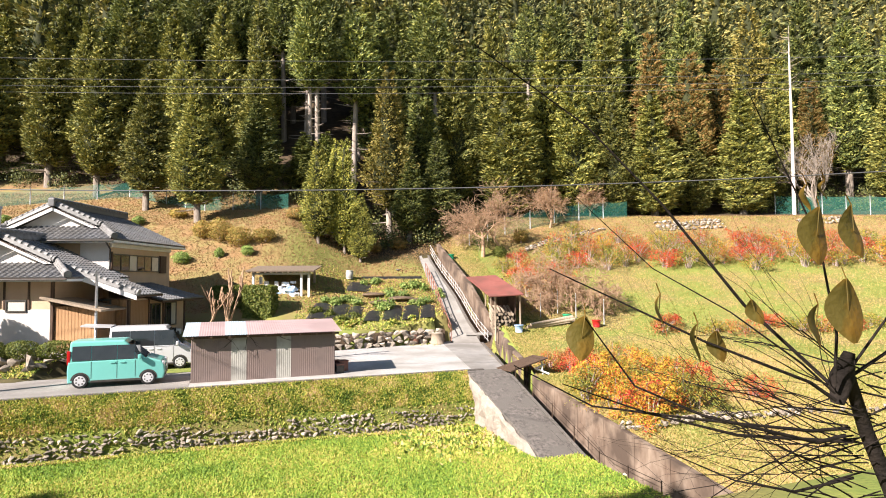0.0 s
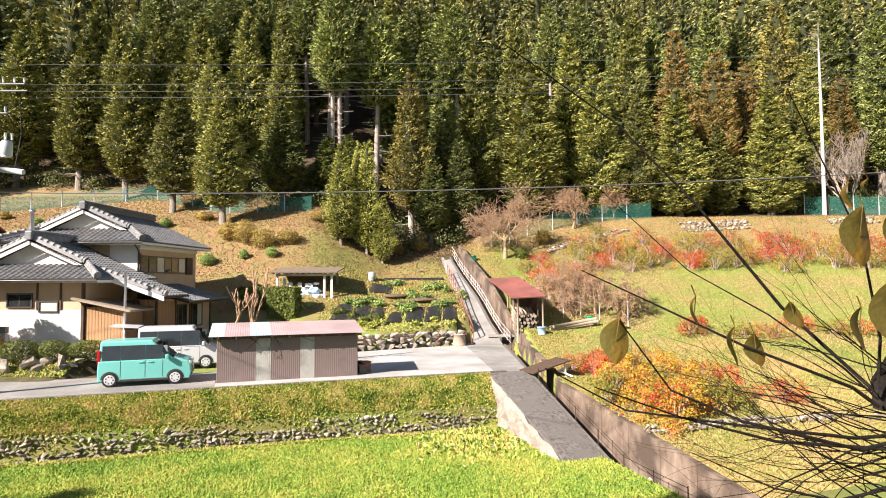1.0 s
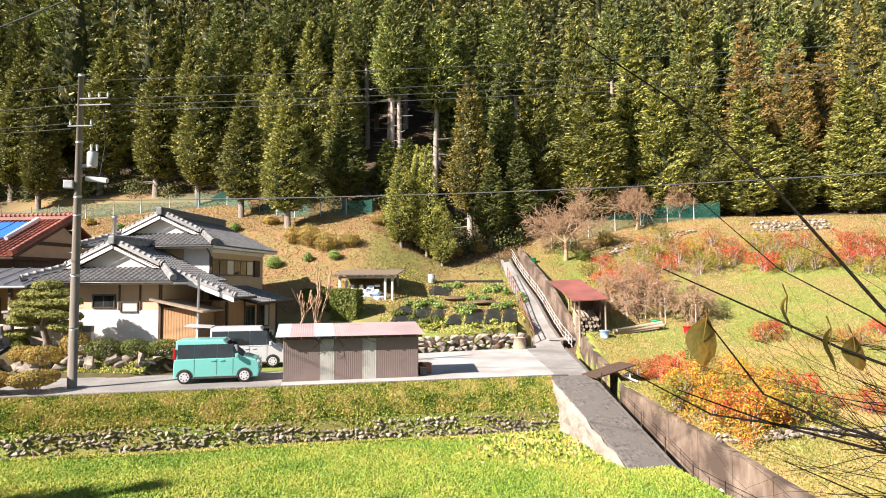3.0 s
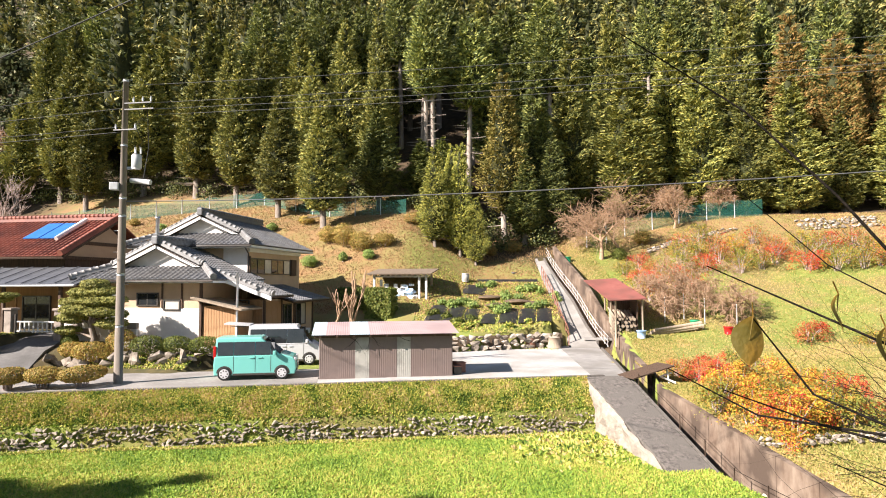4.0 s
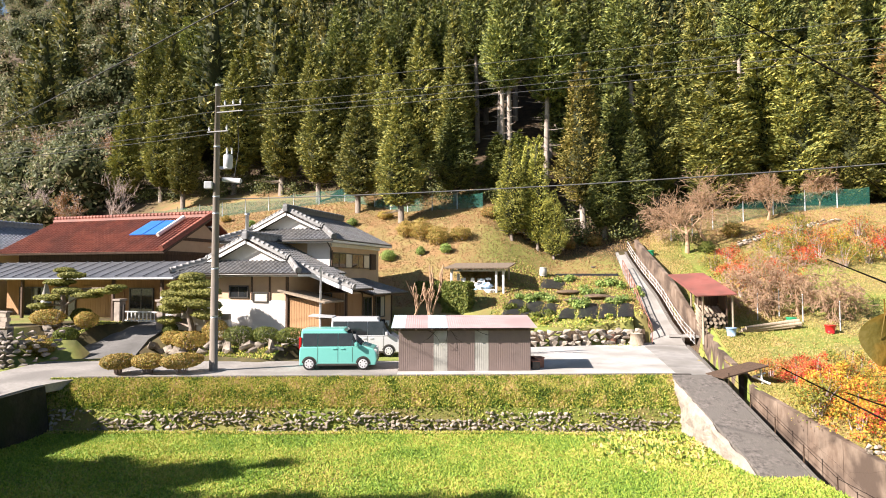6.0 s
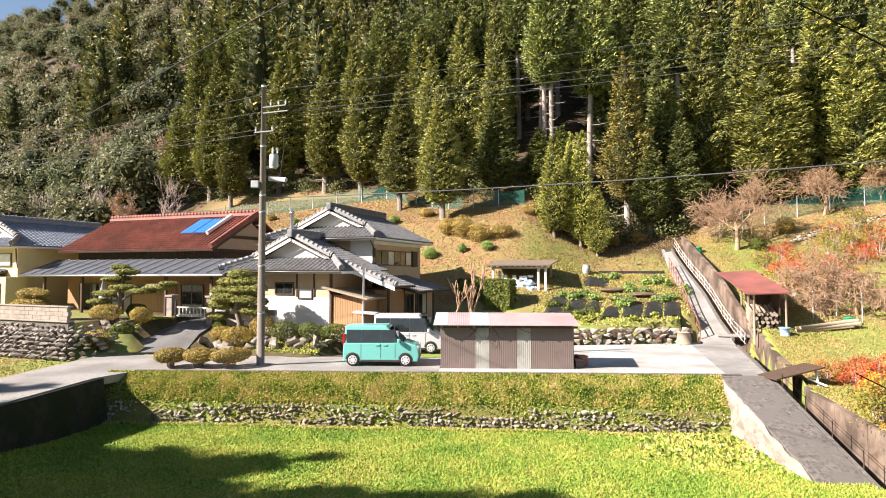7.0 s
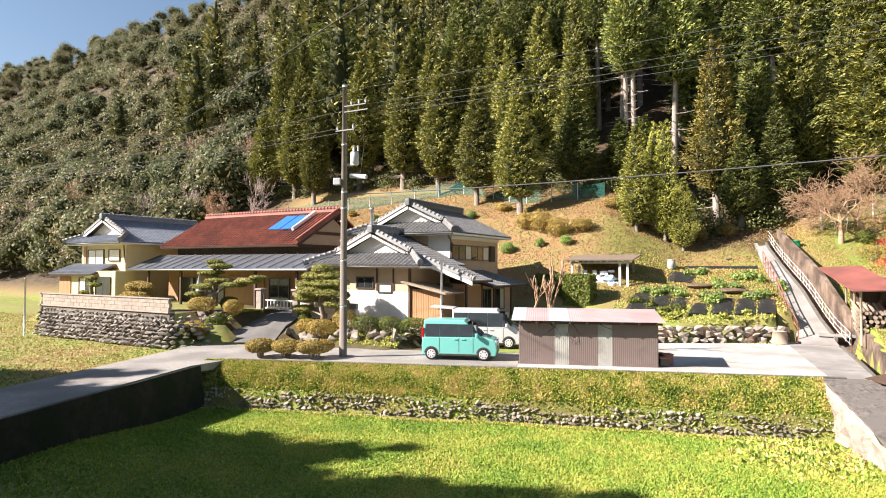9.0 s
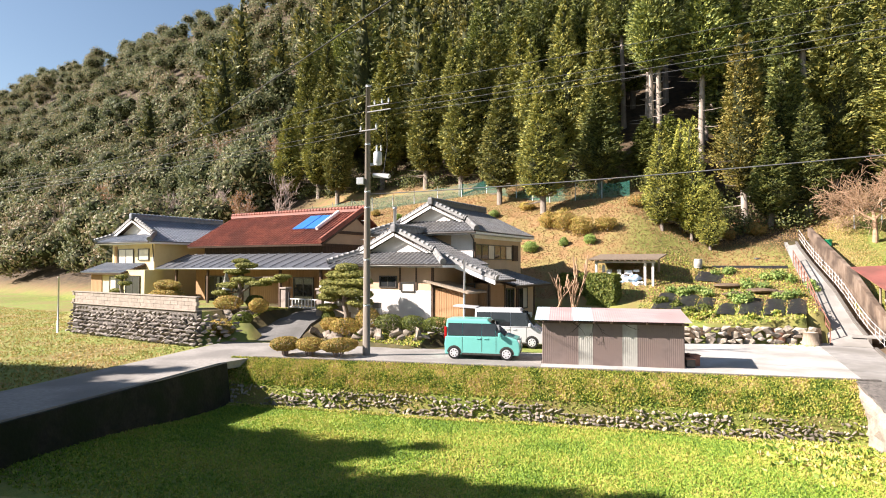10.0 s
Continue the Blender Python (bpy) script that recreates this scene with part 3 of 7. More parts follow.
# deeper rows, taller and more open above the gully
for q0, keys in ((61.5, "abc"), (66.5, "acec"), (72.0, "cceac")):
    p = -64 + rtree.uniform(0, 3)
    while p < 70:
        k = rtree.choice(keys)
        if -34 < p < 1 and q0 > 62 and rtree.random() < 0.55:
            k = "e"
        if not (q0 < 62 and p > -16) and not (5 < p < 48 and q0 < 70):
            plant(k, p, q0 + rtree.uniform(-1.8, 1.8) + (4 if p > 5 else 0), rtree.uniform(15.0, 19.5) if k != "e" else rtree.uniform(17.5, 21), rtree.uniform(4.4, 6.0))
        p += rtree.uniform(3.6, 5.4)


def far_woods(name, label, leaf, place, makers, seed):
    rng = np.random.default_rng(seed)
    vs, fs, ms, o = [], [], [], 0
    for p, q in place(rng):
        x, y, z = gz(p, q)
        v, f, fm = makers[int(rng.integers(len(makers)))]
        a, s = rng.uniform(0, math.tau), rng.uniform(0.75, 1.25)
        rot = np.array([[math.cos(a), -math.sin(a), 0], [math.sin(a), math.cos(a), 0], [0, 0, 1]])
        vs.append((v * s) @ rot.T + [x, y, z - 0.3])
        fs.append(f + o)
        ms.append(fm)
        o += len(v)
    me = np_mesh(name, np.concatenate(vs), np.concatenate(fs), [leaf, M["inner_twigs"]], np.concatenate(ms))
    return tagged(new(name, me), label, "woods", kind="stuff")


def slope_places(rng, q0, q1, pa, pb, gap, keep=1.0):
    q = q0
    while q < q1:
        g = gap * (1 + max(0, q - 90) / 160)
        p = pa - 0.25 * q
        while p < pb + 0.35 * q:
            if rng.random() < keep:
                yield p + rng.uniform(-0.4, 0.4) * g, q + rng.uniform(-0.4, 0.4) * g
            p += g
        q += g * 0.95


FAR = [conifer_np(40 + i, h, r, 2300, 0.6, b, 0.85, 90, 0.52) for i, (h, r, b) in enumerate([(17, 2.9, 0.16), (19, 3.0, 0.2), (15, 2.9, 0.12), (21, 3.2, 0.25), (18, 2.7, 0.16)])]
rngb = np.random.default_rng(77)


def broad_np():
    """A broadleaf crown of five clumps round added dark cores that stand in for inner shade."""
    vs, fs, ms, o = [], [], [], 0
    for _ in range(5):
        c = (rngb.uniform(-1.7, 1.7), rngb.uniform(-1.7, 1.7), 4.3 + rngb.uniform(-2.0, 2.6))
        v, f = blob_np(rngb, c, 2.3, 2.3, 1.9, 230, 0.5, 0.4, 0.3)
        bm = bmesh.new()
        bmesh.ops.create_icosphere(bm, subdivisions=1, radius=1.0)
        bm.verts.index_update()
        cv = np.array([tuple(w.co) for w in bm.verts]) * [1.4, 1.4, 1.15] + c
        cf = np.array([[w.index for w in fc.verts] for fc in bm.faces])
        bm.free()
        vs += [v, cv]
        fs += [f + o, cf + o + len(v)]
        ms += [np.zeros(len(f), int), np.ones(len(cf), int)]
        o += len(v) + len(cv)
    return np.concatenate(vs), np.concatenate(fs), np.concatenate(ms)


BROAD = [broad_np() for _ in range(4)]


def conifer_places(rng):
    for p, q in slope_places(rng, 77, 215, -75, 60, 5.2):
        if p > -78 or (p <= -78 and rng.random() < 0.3):
            yield p, q
    for p, q in slope_places(rng, 62, 76, -95, -58, 5.0):
        if rng.random() < (0.75 if p > -68 else 0.3):
            yield p, q


def broad_places(rng):
    for p, q in slope_places(rng, 42, 172, -330, -66, 6.0):
        if p < -58 and rng.random() < 0.8:
            yield p, q
    for p, q in slope_places(rng, 40, 60, -110, -60, 5.0):
        if p < -60:
            yield p, q


far_woods("far_conifer_wood", "dense cedar and cypress wood on the steep hillside", LEAF["forest"], conifer_places, FAR, 11)
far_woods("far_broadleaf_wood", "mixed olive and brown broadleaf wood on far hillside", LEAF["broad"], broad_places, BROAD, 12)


# ---- more materials ----
M["tile"] = mat("roof_tile_grey", (0.11, 0.11, 0.115), (0.19, 0.19, 0.195), 5, 0.5, 0.1, 30, c=(0.15, 0.145, 0.14), big=0.6, spec=0.45, rnd=0.35)
M["tile_cap"] = mat("ridge_tile_grey", (0.17, 0.165, 0.16), (0.27, 0.265, 0.26), 5, 0.5, 0.1, 30, rnd=0.3)
M["tile_blue"] = mat("roof_tile_bluegrey", (0.16, 0.18, 0.22), (0.24, 0.26, 0.30), 5, 0.35, 0.1, 30, spec=0.6, rnd=0.25)
M["tile_red"] = mat("roof_tile_red", (0.25, 0.075, 0.048), (0.33, 0.11, 0.07), 6, 0.6, 0.1, 30, c=(0.19, 0.065, 0.045), big=0.5, rnd=0.3)
M["dark_sheet"] = mat("dark_metal_roof", (0.10, 0.105, 0.12), (0.15, 0.155, 0.17), 3, 0.4, metal=0.2, spec=0.5)
M["plaster"] = mat("white_plaster", (0.78, 0.74, 0.70), (0.70, 0.65, 0.60), 1.2, 0.85, 0.1, 40)
M["tan_wall"] = mat("tan_render", (0.58, 0.42, 0.28), (0.52, 0.37, 0.25), 1.5, 0.85, 0.15, 40)
M["cream_wall"] = mat("cream_render", (0.70, 0.58, 0.34), (0.64, 0.52, 0.30), 1.5, 0.85, 0.15, 40)
M["board"] = mat("brown_boards", (0.34, 0.19, 0.09), (0.44, 0.26, 0.13), 2.0, 0.75, 0.3, 20, stretch=(6, 6, 0.4))
M["dark_wood"] = mat("dark_timber", (0.07, 0.045, 0.03), (0.12, 0.075, 0.05), 3.0, 0.8, 0.3, 20, stretch=(5, 5, 0.6))
M["old_wood"] = mat("weathered_wood", (0.28, 0.22, 0.16), (0.40, 0.32, 0.24), 3.0, 0.85, 0.3, 20, stretch=(5, 5, 0.6))
M["grey_board"] = mat("greyed_roof_board", (0.15, 0.115, 0.085), (0.22, 0.17, 0.125), 3.0, 0.9, 0.3, 20, stretch=(5, 0.6, 5))
M["trim"] = mat("white_bargeboard", (0.78, 0.77, 0.75), (0.70, 0.69, 0.67), 2.0, 0.6)
M["frame"] = mat("dark_window_frame", (0.05, 0.045, 0.04), (0.08, 0.07, 0.06), 8, 0.4, spec=0.5)
M["glass"] = mat("window_glass", (0.02, 0.022, 0.024), (0.03, 0.032, 0.034), 2, 0.05, spec=0.8)
M["curtain"] = mat("pale_curtained_pane", (0.62, 0.58, 0.5), (0.52, 0.49, 0.43), 3, 0.25, spec=0.6)
M["concrete"] = mat("concrete", (0.36, 0.34, 0.315), (0.28, 0.265, 0.25), 2.0, 0.9, 0.25, 30, c=(0.22, 0.205, 0.185), big=0.4)
M["pale_concrete"] = mat("pale_yard_concrete", (0.50, 0.485, 0.47), (0.42, 0.40, 0.385), 6.0, 0.9, 0.35, 60, c=(0.36, 0.34, 0.31), big=0.5)
M["dark_concrete"] = mat("weathered_concrete", (0.075, 0.067, 0.06), (0.21, 0.185, 0.165), 7.0, 0.92, 0.4, 25, c=(0.15, 0.135, 0.12), big=1.6)
M["brown_concrete"] = mat("stained_channel_concrete", (0.14, 0.095, 0.068), (0.27, 0.205, 0.155), 2.0, 0.92, 0.3, 20, c=(0.085, 0.06, 0.045), big=0.9, stretch=(1, 1, 0.4))
M["asphalt"] = mat("lane_asphalt", (0.27, 0.25, 0.23), (0.35, 0.325, 0.30), 8.0, 0.92, 0.3, 60, c=(0.21, 0.195, 0.18), big=0.4)
M["stone"] = mat("field_stone", (0.17, 0.14, 0.11), (0.34, 0.29, 0.235), 4.0, 0.9, 0.4, 16, rnd=0.4)
M["pale_stone"] = mat("pale_field_stone", (0.38, 0.32, 0.255), (0.56, 0.48, 0.40), 6.0, 0.9, 0.5, 20, c=(0.20, 0.17, 0.13), big=2.0, rnd=0.4)
M["dark_stone"] = mat("dark_cobble", (0.19, 0.165, 0.15), (0.33, 0.29, 0.26), 4.0, 0.9, 0.4, 16, rnd=0.35)
M["block"] = mat("grey_block", (0.37, 0.31, 0.265), (0.28, 0.24, 0.205), 3.0, 0.9, 0.3, 30, rnd=0.15)
M["soil"] = mat("soil", (0.10, 0.07, 0.045), (0.18, 0.125, 0.08), 5.0, 0.95, 0.6, 20)
M["brown_sheet"] = mat("brown_corrugated_steel", (0.19, 0.145, 0.13), (0.24, 0.185, 0.165), 2.0, 0.55, metal=0.1, c=(0.22, 0.165, 0.145), big=0.8)
M["clear_sheet"] = mat("pale_corrugated_plastic", (0.38, 0.37, 0.33), (0.50, 0.48, 0.43), 1.5, 0.4, stretch=(1, 1, 0.5), c=(0.28, 0.27, 0.24), big=1.5)
M["pink_sheet"] = mat("faded_pink_sheet", (0.42, 0.30, 0.30), (0.48, 0.36, 0.355), 1.5, 0.5, c=(0.38, 0.28, 0.275), big=0.7)
M["blue_sheet"] = mat("pale_blue_sheet", (0.46, 0.53, 0.58), (0.40, 0.47, 0.52), 1.5, 0.5)
M["rust_roof"] = mat("red_brown_sheet_roof", (0.25, 0.085, 0.07), (0.31, 0.115, 0.095), 2.0, 0.6, c=(0.20, 0.08, 0.065), big=1.0)
M["rust"] = mat("rust_red_paint", (0.25, 0.11, 0.08), (0.32, 0.15, 0.1), 6, 0.7)
M["steel"] = mat("galvanised_steel", (0.45, 0.46, 0.47), (0.55, 0.56, 0.57), 5, 0.4, metal=0.7)
M["pole"] = mat("utility_pole_concrete", (0.17, 0.145, 0.12), (0.24, 0.205, 0.17), 3.0, 0.85, 0.2, 30, stretch=(3, 3, 0.3))
M["grey_paint"] = mat("grey_equipment_paint", (0.55, 0.56, 0.57), (0.48, 0.49, 0.5), 4, 0.5)
M["dull_steel"] = mat("dull_steel", (0.22, 0.22, 0.22), (0.28, 0.28, 0.28), 4, 0.6)
M["cable"] = mat("black_cable", (0.02, 0.02, 0.02), (0.03, 0.03, 0.03), 4, 0.6)
M["cable_pale"] = mat("sunlit_grey_cable", (0.09, 0.09, 0.095), (0.12, 0.12, 0.125), 4, 0.5)
M["white"] = mat("white_paint", (0.8, 0.8, 0.79), (0.74, 0.74, 0.73), 3, 0.5)
M["net"] = mat("green_net", (0.04, 0.24, 0.16), (0.06, 0.30, 0.20), 4, 0.7, trans=0.3)
M["tarp_black"] = mat("black_mulch_film", (0.018, 0.018, 0.02), (0.03, 0.03, 0.034), 3, 0.35, 0.5, 8, spec=0.5)
M["tarp_blue"] = mat("blue_tarpaulin", (0.22, 0.38, 0.62), (0.5, 0.6, 0.72), 3, 0.5)
M["green_plastic"] = mat("green_plastic", (0.02, 0.35, 0.16), (0.03, 0.42, 0.2), 4, 0.4)
M["clay"] = mat("brown_clay_jar", (0.22, 0.11, 0.07), (0.29, 0.15, 0.1), 4, 0.5)
M["mint"] = mat("mint_car_paint", (0.19, 0.55, 0.49), (0.20, 0.57, 0.505), 1.0, 0.18, spec=0.6)
M["silver"] = mat("silver_car_paint", (0.62, 0.62, 0.63), (0.65, 0.65, 0.66), 1.0, 0.25, metal=0.0, spec=0.6)
M["rubber"] = mat("tyre_rubber", (0.02, 0.02, 0.02), (0.03, 0.03, 0.03), 10, 0.8)
M["red_lens"] = mat("red_lamp_lens", (0.5, 0.02, 0.02), (0.45, 0.02, 0.02), 4, 0.15)
M["clear_lens"] = mat("clear_lamp_lens", (0.7, 0.72, 0.74), (0.6, 0.62, 0.64), 4, 0.1)
M["solar"] = mat("blue_solar_panel", (0.03, 0.14, 0.45), (0.04, 0.17, 0.52), 3, 0.12, spec=0.7)


# ---- roofs of tiles ----
def inside(poly2, u, v):
    c = False
    for (x0, y0), (x1, y1) in zip(poly2, poly2[1:] + poly2[:1]):
        if (y0 > v) != (y1 > v) and u < (x1 - x0) * (v - y0) / (y1 - y0) + x0:
            c = not c
    return c


def tiles(O, U, V, poly2, tw=0.29, tl=0.27, lift=0.05, wave=0.055):
    """Courses of curved roof tiles over a polygon (u along the eave, v up the slope)."""
    O, U, V = Vector(O), Vector(U).normalized(), Vector(V).normalized()
    N = U.cross(V)
    if N.z < 0:
        N = -N
    bm = bmesh.new()
    ua, ub = min(p[0] for p in poly2), max(p[0] for p in poly2)
    vb = max(p[1] for p in poly2)
    PR = [(0.0, 0.0), (0.18, 0.9), (0.36, 0.9), (0.55, 0.12), (0.8, 0.0), (1.0, 0.0)]
    for j in range(int(vb / tl) + 1):
        v = j * tl
        for i in range(int((ub - ua) / tw) + 1):
            u = ua + i * tw
            if not inside(poly2, u + tw / 2, v + tl * 0.5):
                continue
            lo = [bm.verts.new(O + U * (u + a * tw) + V * v + N * (lift + h * wave)) for a, h in PR]
            hi = [bm.verts.new(O + U * (u + a * tw) + V * (v + tl * 1.06) + N * (0.012 + h * wave)) for a, h in PR]
            dn = [bm.verts.new(O + U * (u + a * tw) + V * (v + 0.01) + N * 0.0) for a, h in (PR[0], PR[-1])]
            for k in range(5):
                bm.faces.new((lo[k], lo[k + 1], hi[k + 1], hi[k]))
            bm.faces.new((dn[0], dn[1], *lo[::-1]))
    return bm


def cap_line(bm, a, b, r=0.13, base=0.16):
    """A ridge or hip: a bedded course under round cap tiles."""
    a, b = Vector(a), Vector(b)
    d = b - a
    n = max(2, int(d.length / 0.3))
    side = d.cross(Vector((0, 0, 1))).normalized()
    up = side.cross(d).normalized()
    for s in (-1, 1):
        for k, hh in enumerate((0.0, base * 0.5)):
            o = side * s * (0.15 - 0.03 * k)
            vs = [bm.verts.new(a + o + up * hh), bm.verts.new(b + o + up * hh), bm.verts.new(b + o * 0.85 + up * (hh + base * 0.5)), bm.verts.new(a + o * 0.85 + up * (hh + base * 0.5))]
            bm.faces.new(vs)
    for i in range(n):
        p, q = a + d * (i / n), a + d * ((i + 0.94) / n)
        add_tube(bm, [p + up * (base + 0.01), q + up * (base + 0.02)], [r * 0.86, r], 8)
    add_tube(bm, [a - d.normalized() * 0.08 + up * base * 0.9, a + d.normalized() * 0.05 + up * base * 0.9], [r * 1.35, r * 1.35], 10)


def slab(pts, t=0.09):
    bm = bmesh.new()
    poly(bm, pts, t)
    return bm


def irimoya(parent, cx, W, qf, qb, ze, zr, a, tile, back_gable=True):
    """A hip-and-gable tiled roof whose ridge runs away from the front."""
    k = (zr - ze) / W
    s = math.hypot(1, k)
    Ls, D = W * s, qb - qf
    roof = part("roof", slab([(cx - W, qf, ze - 0.03), (cx + W, qf, ze - 0.03), (cx + W, qb, ze - 0.03), (cx - W, qb, ze - 0.03)], 0.12), M["trim"], parent, "tiled hip-and-gable roof over pale soffit")
    g = a - 0.45
    for sg in (1, -1):
        O = (cx + sg * W, qf, ze)
        part("roof_slope", tiles(O, (0, 1, 0), (-sg * W, 0, zr - ze), [(0, 0), (D, 0), (D, Ls), (g, Ls), (g, a * s), (a * 0.98, a * s)]), tile, roof)
        part("roof_deck", slab([(cx + sg * W, qf, ze - 0.02), (cx + sg * W, qb, ze - 0.02), (cx, qb, zr - 0.02), (cx, qf + g, zr - 0.02), (cx + sg * (W - a), qf + g, ze + a * k - 0.02), (cx + sg * (W - a), qf + a, ze + a * k - 0.02)], 0.05), M["dark_wood"], roof)
        bm = bmesh.new()
        cap_line(bm, (cx + sg * W, qf, ze + 0.06), (cx + sg * (W - a), qf + a, ze + a * k + 0.06), 0.12)
        part("hip_cap", bm, M["tile_cap"], roof)
        bm = bmesh.new()
        cap_line(bm, (cx + sg * (W - a + 0.1), qf + g + 0.12, ze + a * k + 0.05), (cx + sg * 0.1, qf + g + 0.12, zr + 0.03), 0.12)
        part("verge_cap", bm, M["tile_cap"], roof)
        part("bargeboard", slab([(cx + sg * (W - a - 0.25), qf + g, ze + a * k - 0.06), (cx + sg * (W - a + 0.12), qf + g, ze + a * k - 0.06), (cx, qf + g, zr - 0.04), (cx, qf + g, zr - 0.21)], 0.05), M["trim"], roof, "white bargeboard")
    part("front_skirt", tiles((cx - W, qf, ze), (1, 0, 0), (0, a, a * k), [(0, 0), (2 * W, 0), (2 * W - a, a * s), (a, a * s)]), tile, roof)
    part("skirt_deck", slab([(cx - W, qf, ze - 0.02), (cx + W, qf, ze - 0.02), (cx + W - a, qf + a, ze + a * k - 0.02), (cx - W + a, qf + a, ze + a * k - 0.02)], 0.05), M["dark_wood"], roof)
    part("gable", slab([(cx - W + a, qf + a + 0.02, ze + a * k - 0.1), (cx + W - a, qf + a + 0.02, ze + a * k - 0.1), (cx, qf + a + 0.02, zr - 0.05)], 0.1), M["plaster"], roof, "white plastered gable")
    if back_gable:
        part("gable", slab([(cx - W + 0.4, qb - 0.4, ze), (cx, qb - 0.4, zr - 0.05), (cx + W - 0.4, qb - 0.4, ze)], 0.1), M["tan_wall"], roof)
    bm = bmesh.new()
    cap_line(bm, (cx, qf + g - 0.05, zr + 0.05), (cx, qb, zr + 0.05), 0.14, 0.3)
    add_box(bm, cx - 0.16, qf + g - 0.16, zr + 0.02, cx + 0.16, qf + g - 0.02, zr + 0.42, 0.04)
    part("ridge", bm, tile, roof)
    # gutter along the front
    part("gutter", tube([(cx - W, qf - 0.06, ze - 0.06), (cx + W, qf - 0.06, ze - 0.06)], 0.05, 6), M["frame"], roof)
    return roof


def window(parent, x0, z0, x1, z1, y, n=2, pane="glass", axis="y", depth=0.07, frame_mat="frame"):
    """A framed window of n sliding panes, proud of the wall's face at y (or x, with axis x)."""
    def bx(a0, b0, c0, a1, b1, c1, bev=0.0):
        return box(a0, b0, c0, a1, b1, c1, bev) if axis == "y" else box(-b0, a0, c0, -b1, a1, c1, bev)
    t = 0.06
    bm = bmesh.new()
    for r in ((x0, z0, x1, z0 + t), (x0, z1 - t, x1, z1), (x0, z0 + t, x0 + t, z1 - t), (x1 - t, z0 + t, x1, z1 - t)):
        b2 = bx(r[0], y - depth, r[1], r[2], y + 0.02, r[3])
        tmp = bpy.data.meshes.new("tmp")
        b2.to_mesh(tmp)
        b2.free()
        bm.from_mesh(tmp)
        bpy.data.meshes.remove(tmp)
    win = part("window", bm, M[frame_mat], parent)
    w = (x1 - x0 - 2 * t) / n
    for i in range(n):
        a = x0 + t + i * w
        off = 0.012 * (i % 2)
        part("pane", bx(a + 0.02, y - 0.03 - off, z0 + t + 0.01, a + w - 0.02, y - 0.018 - off, z1 - t - 0.01), M[pane if not isinstance(pane, (list, tuple)) else pane[i % len(pane)]], win)
        if i:
            part("mullion", bx(a - 0.025, y - 0.055, z0 + t, a + 0.025, y - 0.005, z1 - t), M[frame_mat], win)
    return win


def boards(parent, x0, z0, x1, z1, y, pitch=0.16, axis="y", t=0.03):
    """A board wall of single planks, side by side."""
    n = max(1, round((x1 - x0) / pitch))
    w = (x1 - x0) / n
    me = None
    for i in range(n):
        a = x0 + i * w
        if me is None:
            ob = part("board", box(0.006, -t, 0, w - 0.006, 0.01, z1 - z0, 0.004) if axis == "y" else box(-0.01, 0.006, 0, t, w - 0.006, z1 - z0, 0.004), M["board"], parent)
            me = ob.data
        else:
            ob = new("board", me)
            ob.parent = parent
        ob.matrix_basis = Matrix.Translation((a, y, z0) if axis == "y" else (-y, a, z0))


# ---- the grey-tiled house ----
HB = L(0, 0, 0)
house = thing("farmhouse", "two-storey tan and white house with grey tiled hip-and-gable roofs", "house", HB)
G1 = 0.45
wall = part("wall", box(-22.85, 26.7, G1, -17.42, 31.0, 4.0), M["tan_wall"], house, "tan rendered wall")
part("white_wall", box(-22.87, 26.67, 0.85, -17.40, 26.699, 2.62), M["plaster"], house, "white plastered lower wall")
part("foundation", box(-22.9, 26.6, 0.0, -17.38, 26.69, 0.85, 0.01), M["concrete"], house)
part("post", box(-19.62, 26.64, 2.62, -19.54, 26.69, 4.0), M["dark_wood"], house)
part("post", box(-18.52, 26.64, 2.62, -18.44, 26.69, 4.0), M["dark_wood"], house)
part("post", box(-17.48, 26.62, 0.85, -17.36, 26.74, 4.0), M["dark_wood"], house)
window(house, -21.02, 2.72, -19.8, 3.4, 26.69, 2, ["glass", "glass"])
window(house, -22.8, 2.72, -21.9, 3.4, 26.69, 2, "glass")
window(house, -19.5, 2.5, -18.56, 3.05, 26.69, 1, "curtain")
irimoya(house, -20.25, 3.95, 25.9, 31.0, 4.03, 5.88, 1.55, M["tile"], back_gable=False)
part("upper_wall", box(-23.3, 30.6, 0.4, -17.1, 37.4, 6.0), M["tan_wall"], house, "tan rendered upper wall")
part("white_band", box(-18.6, 30.57, 4.4, -17.12, 30.598, 5.9), M["plaster"], house)
irimoya(house, -20.25, 3.85, 29.7, 38.1, 5.98, 7.78, 1.6, M["tile"])
window(house, 30.75, 4.36, 35.9, 5.3, 17.09, 6, ["glass", "glass", "curtain"], axis="x")
part("shutter_box", box(-17.1, 35.95, 4.3, -16.96, 36.7, 5.35, 0.01), M["dark_wood"], house)
part("shutter_box", box(-17.1, 30.62, 4.3, -16.98, 30.74, 5.4, 0.01), M["dark_wood"], house)
part("eaves_band", box(-17.09, 30.62, 5.62, -17.0, 37.4, 5.95, 0.01), M["trim"], house, "white band under the eaves")
# lean-to along the side
lean = part("lean_to_roof", tiles((-13.95, 27.2, 3.2), (0, 1, 0), (-3.15, 0, 1.15), [(0, 0), (2.7, 0), (2.7, 3.35), (0, 3.35)]), M["tile"], house, "lower tiled lean-to roof")
part("roof_deck", slab([(-13.95, 27.2, 3.19), (-13.95, 29.9, 3.19), (-17.1, 29.9, 4.34), (-17.1, 27.2, 4.34)], 0.08), M["dark_wood"], lean)
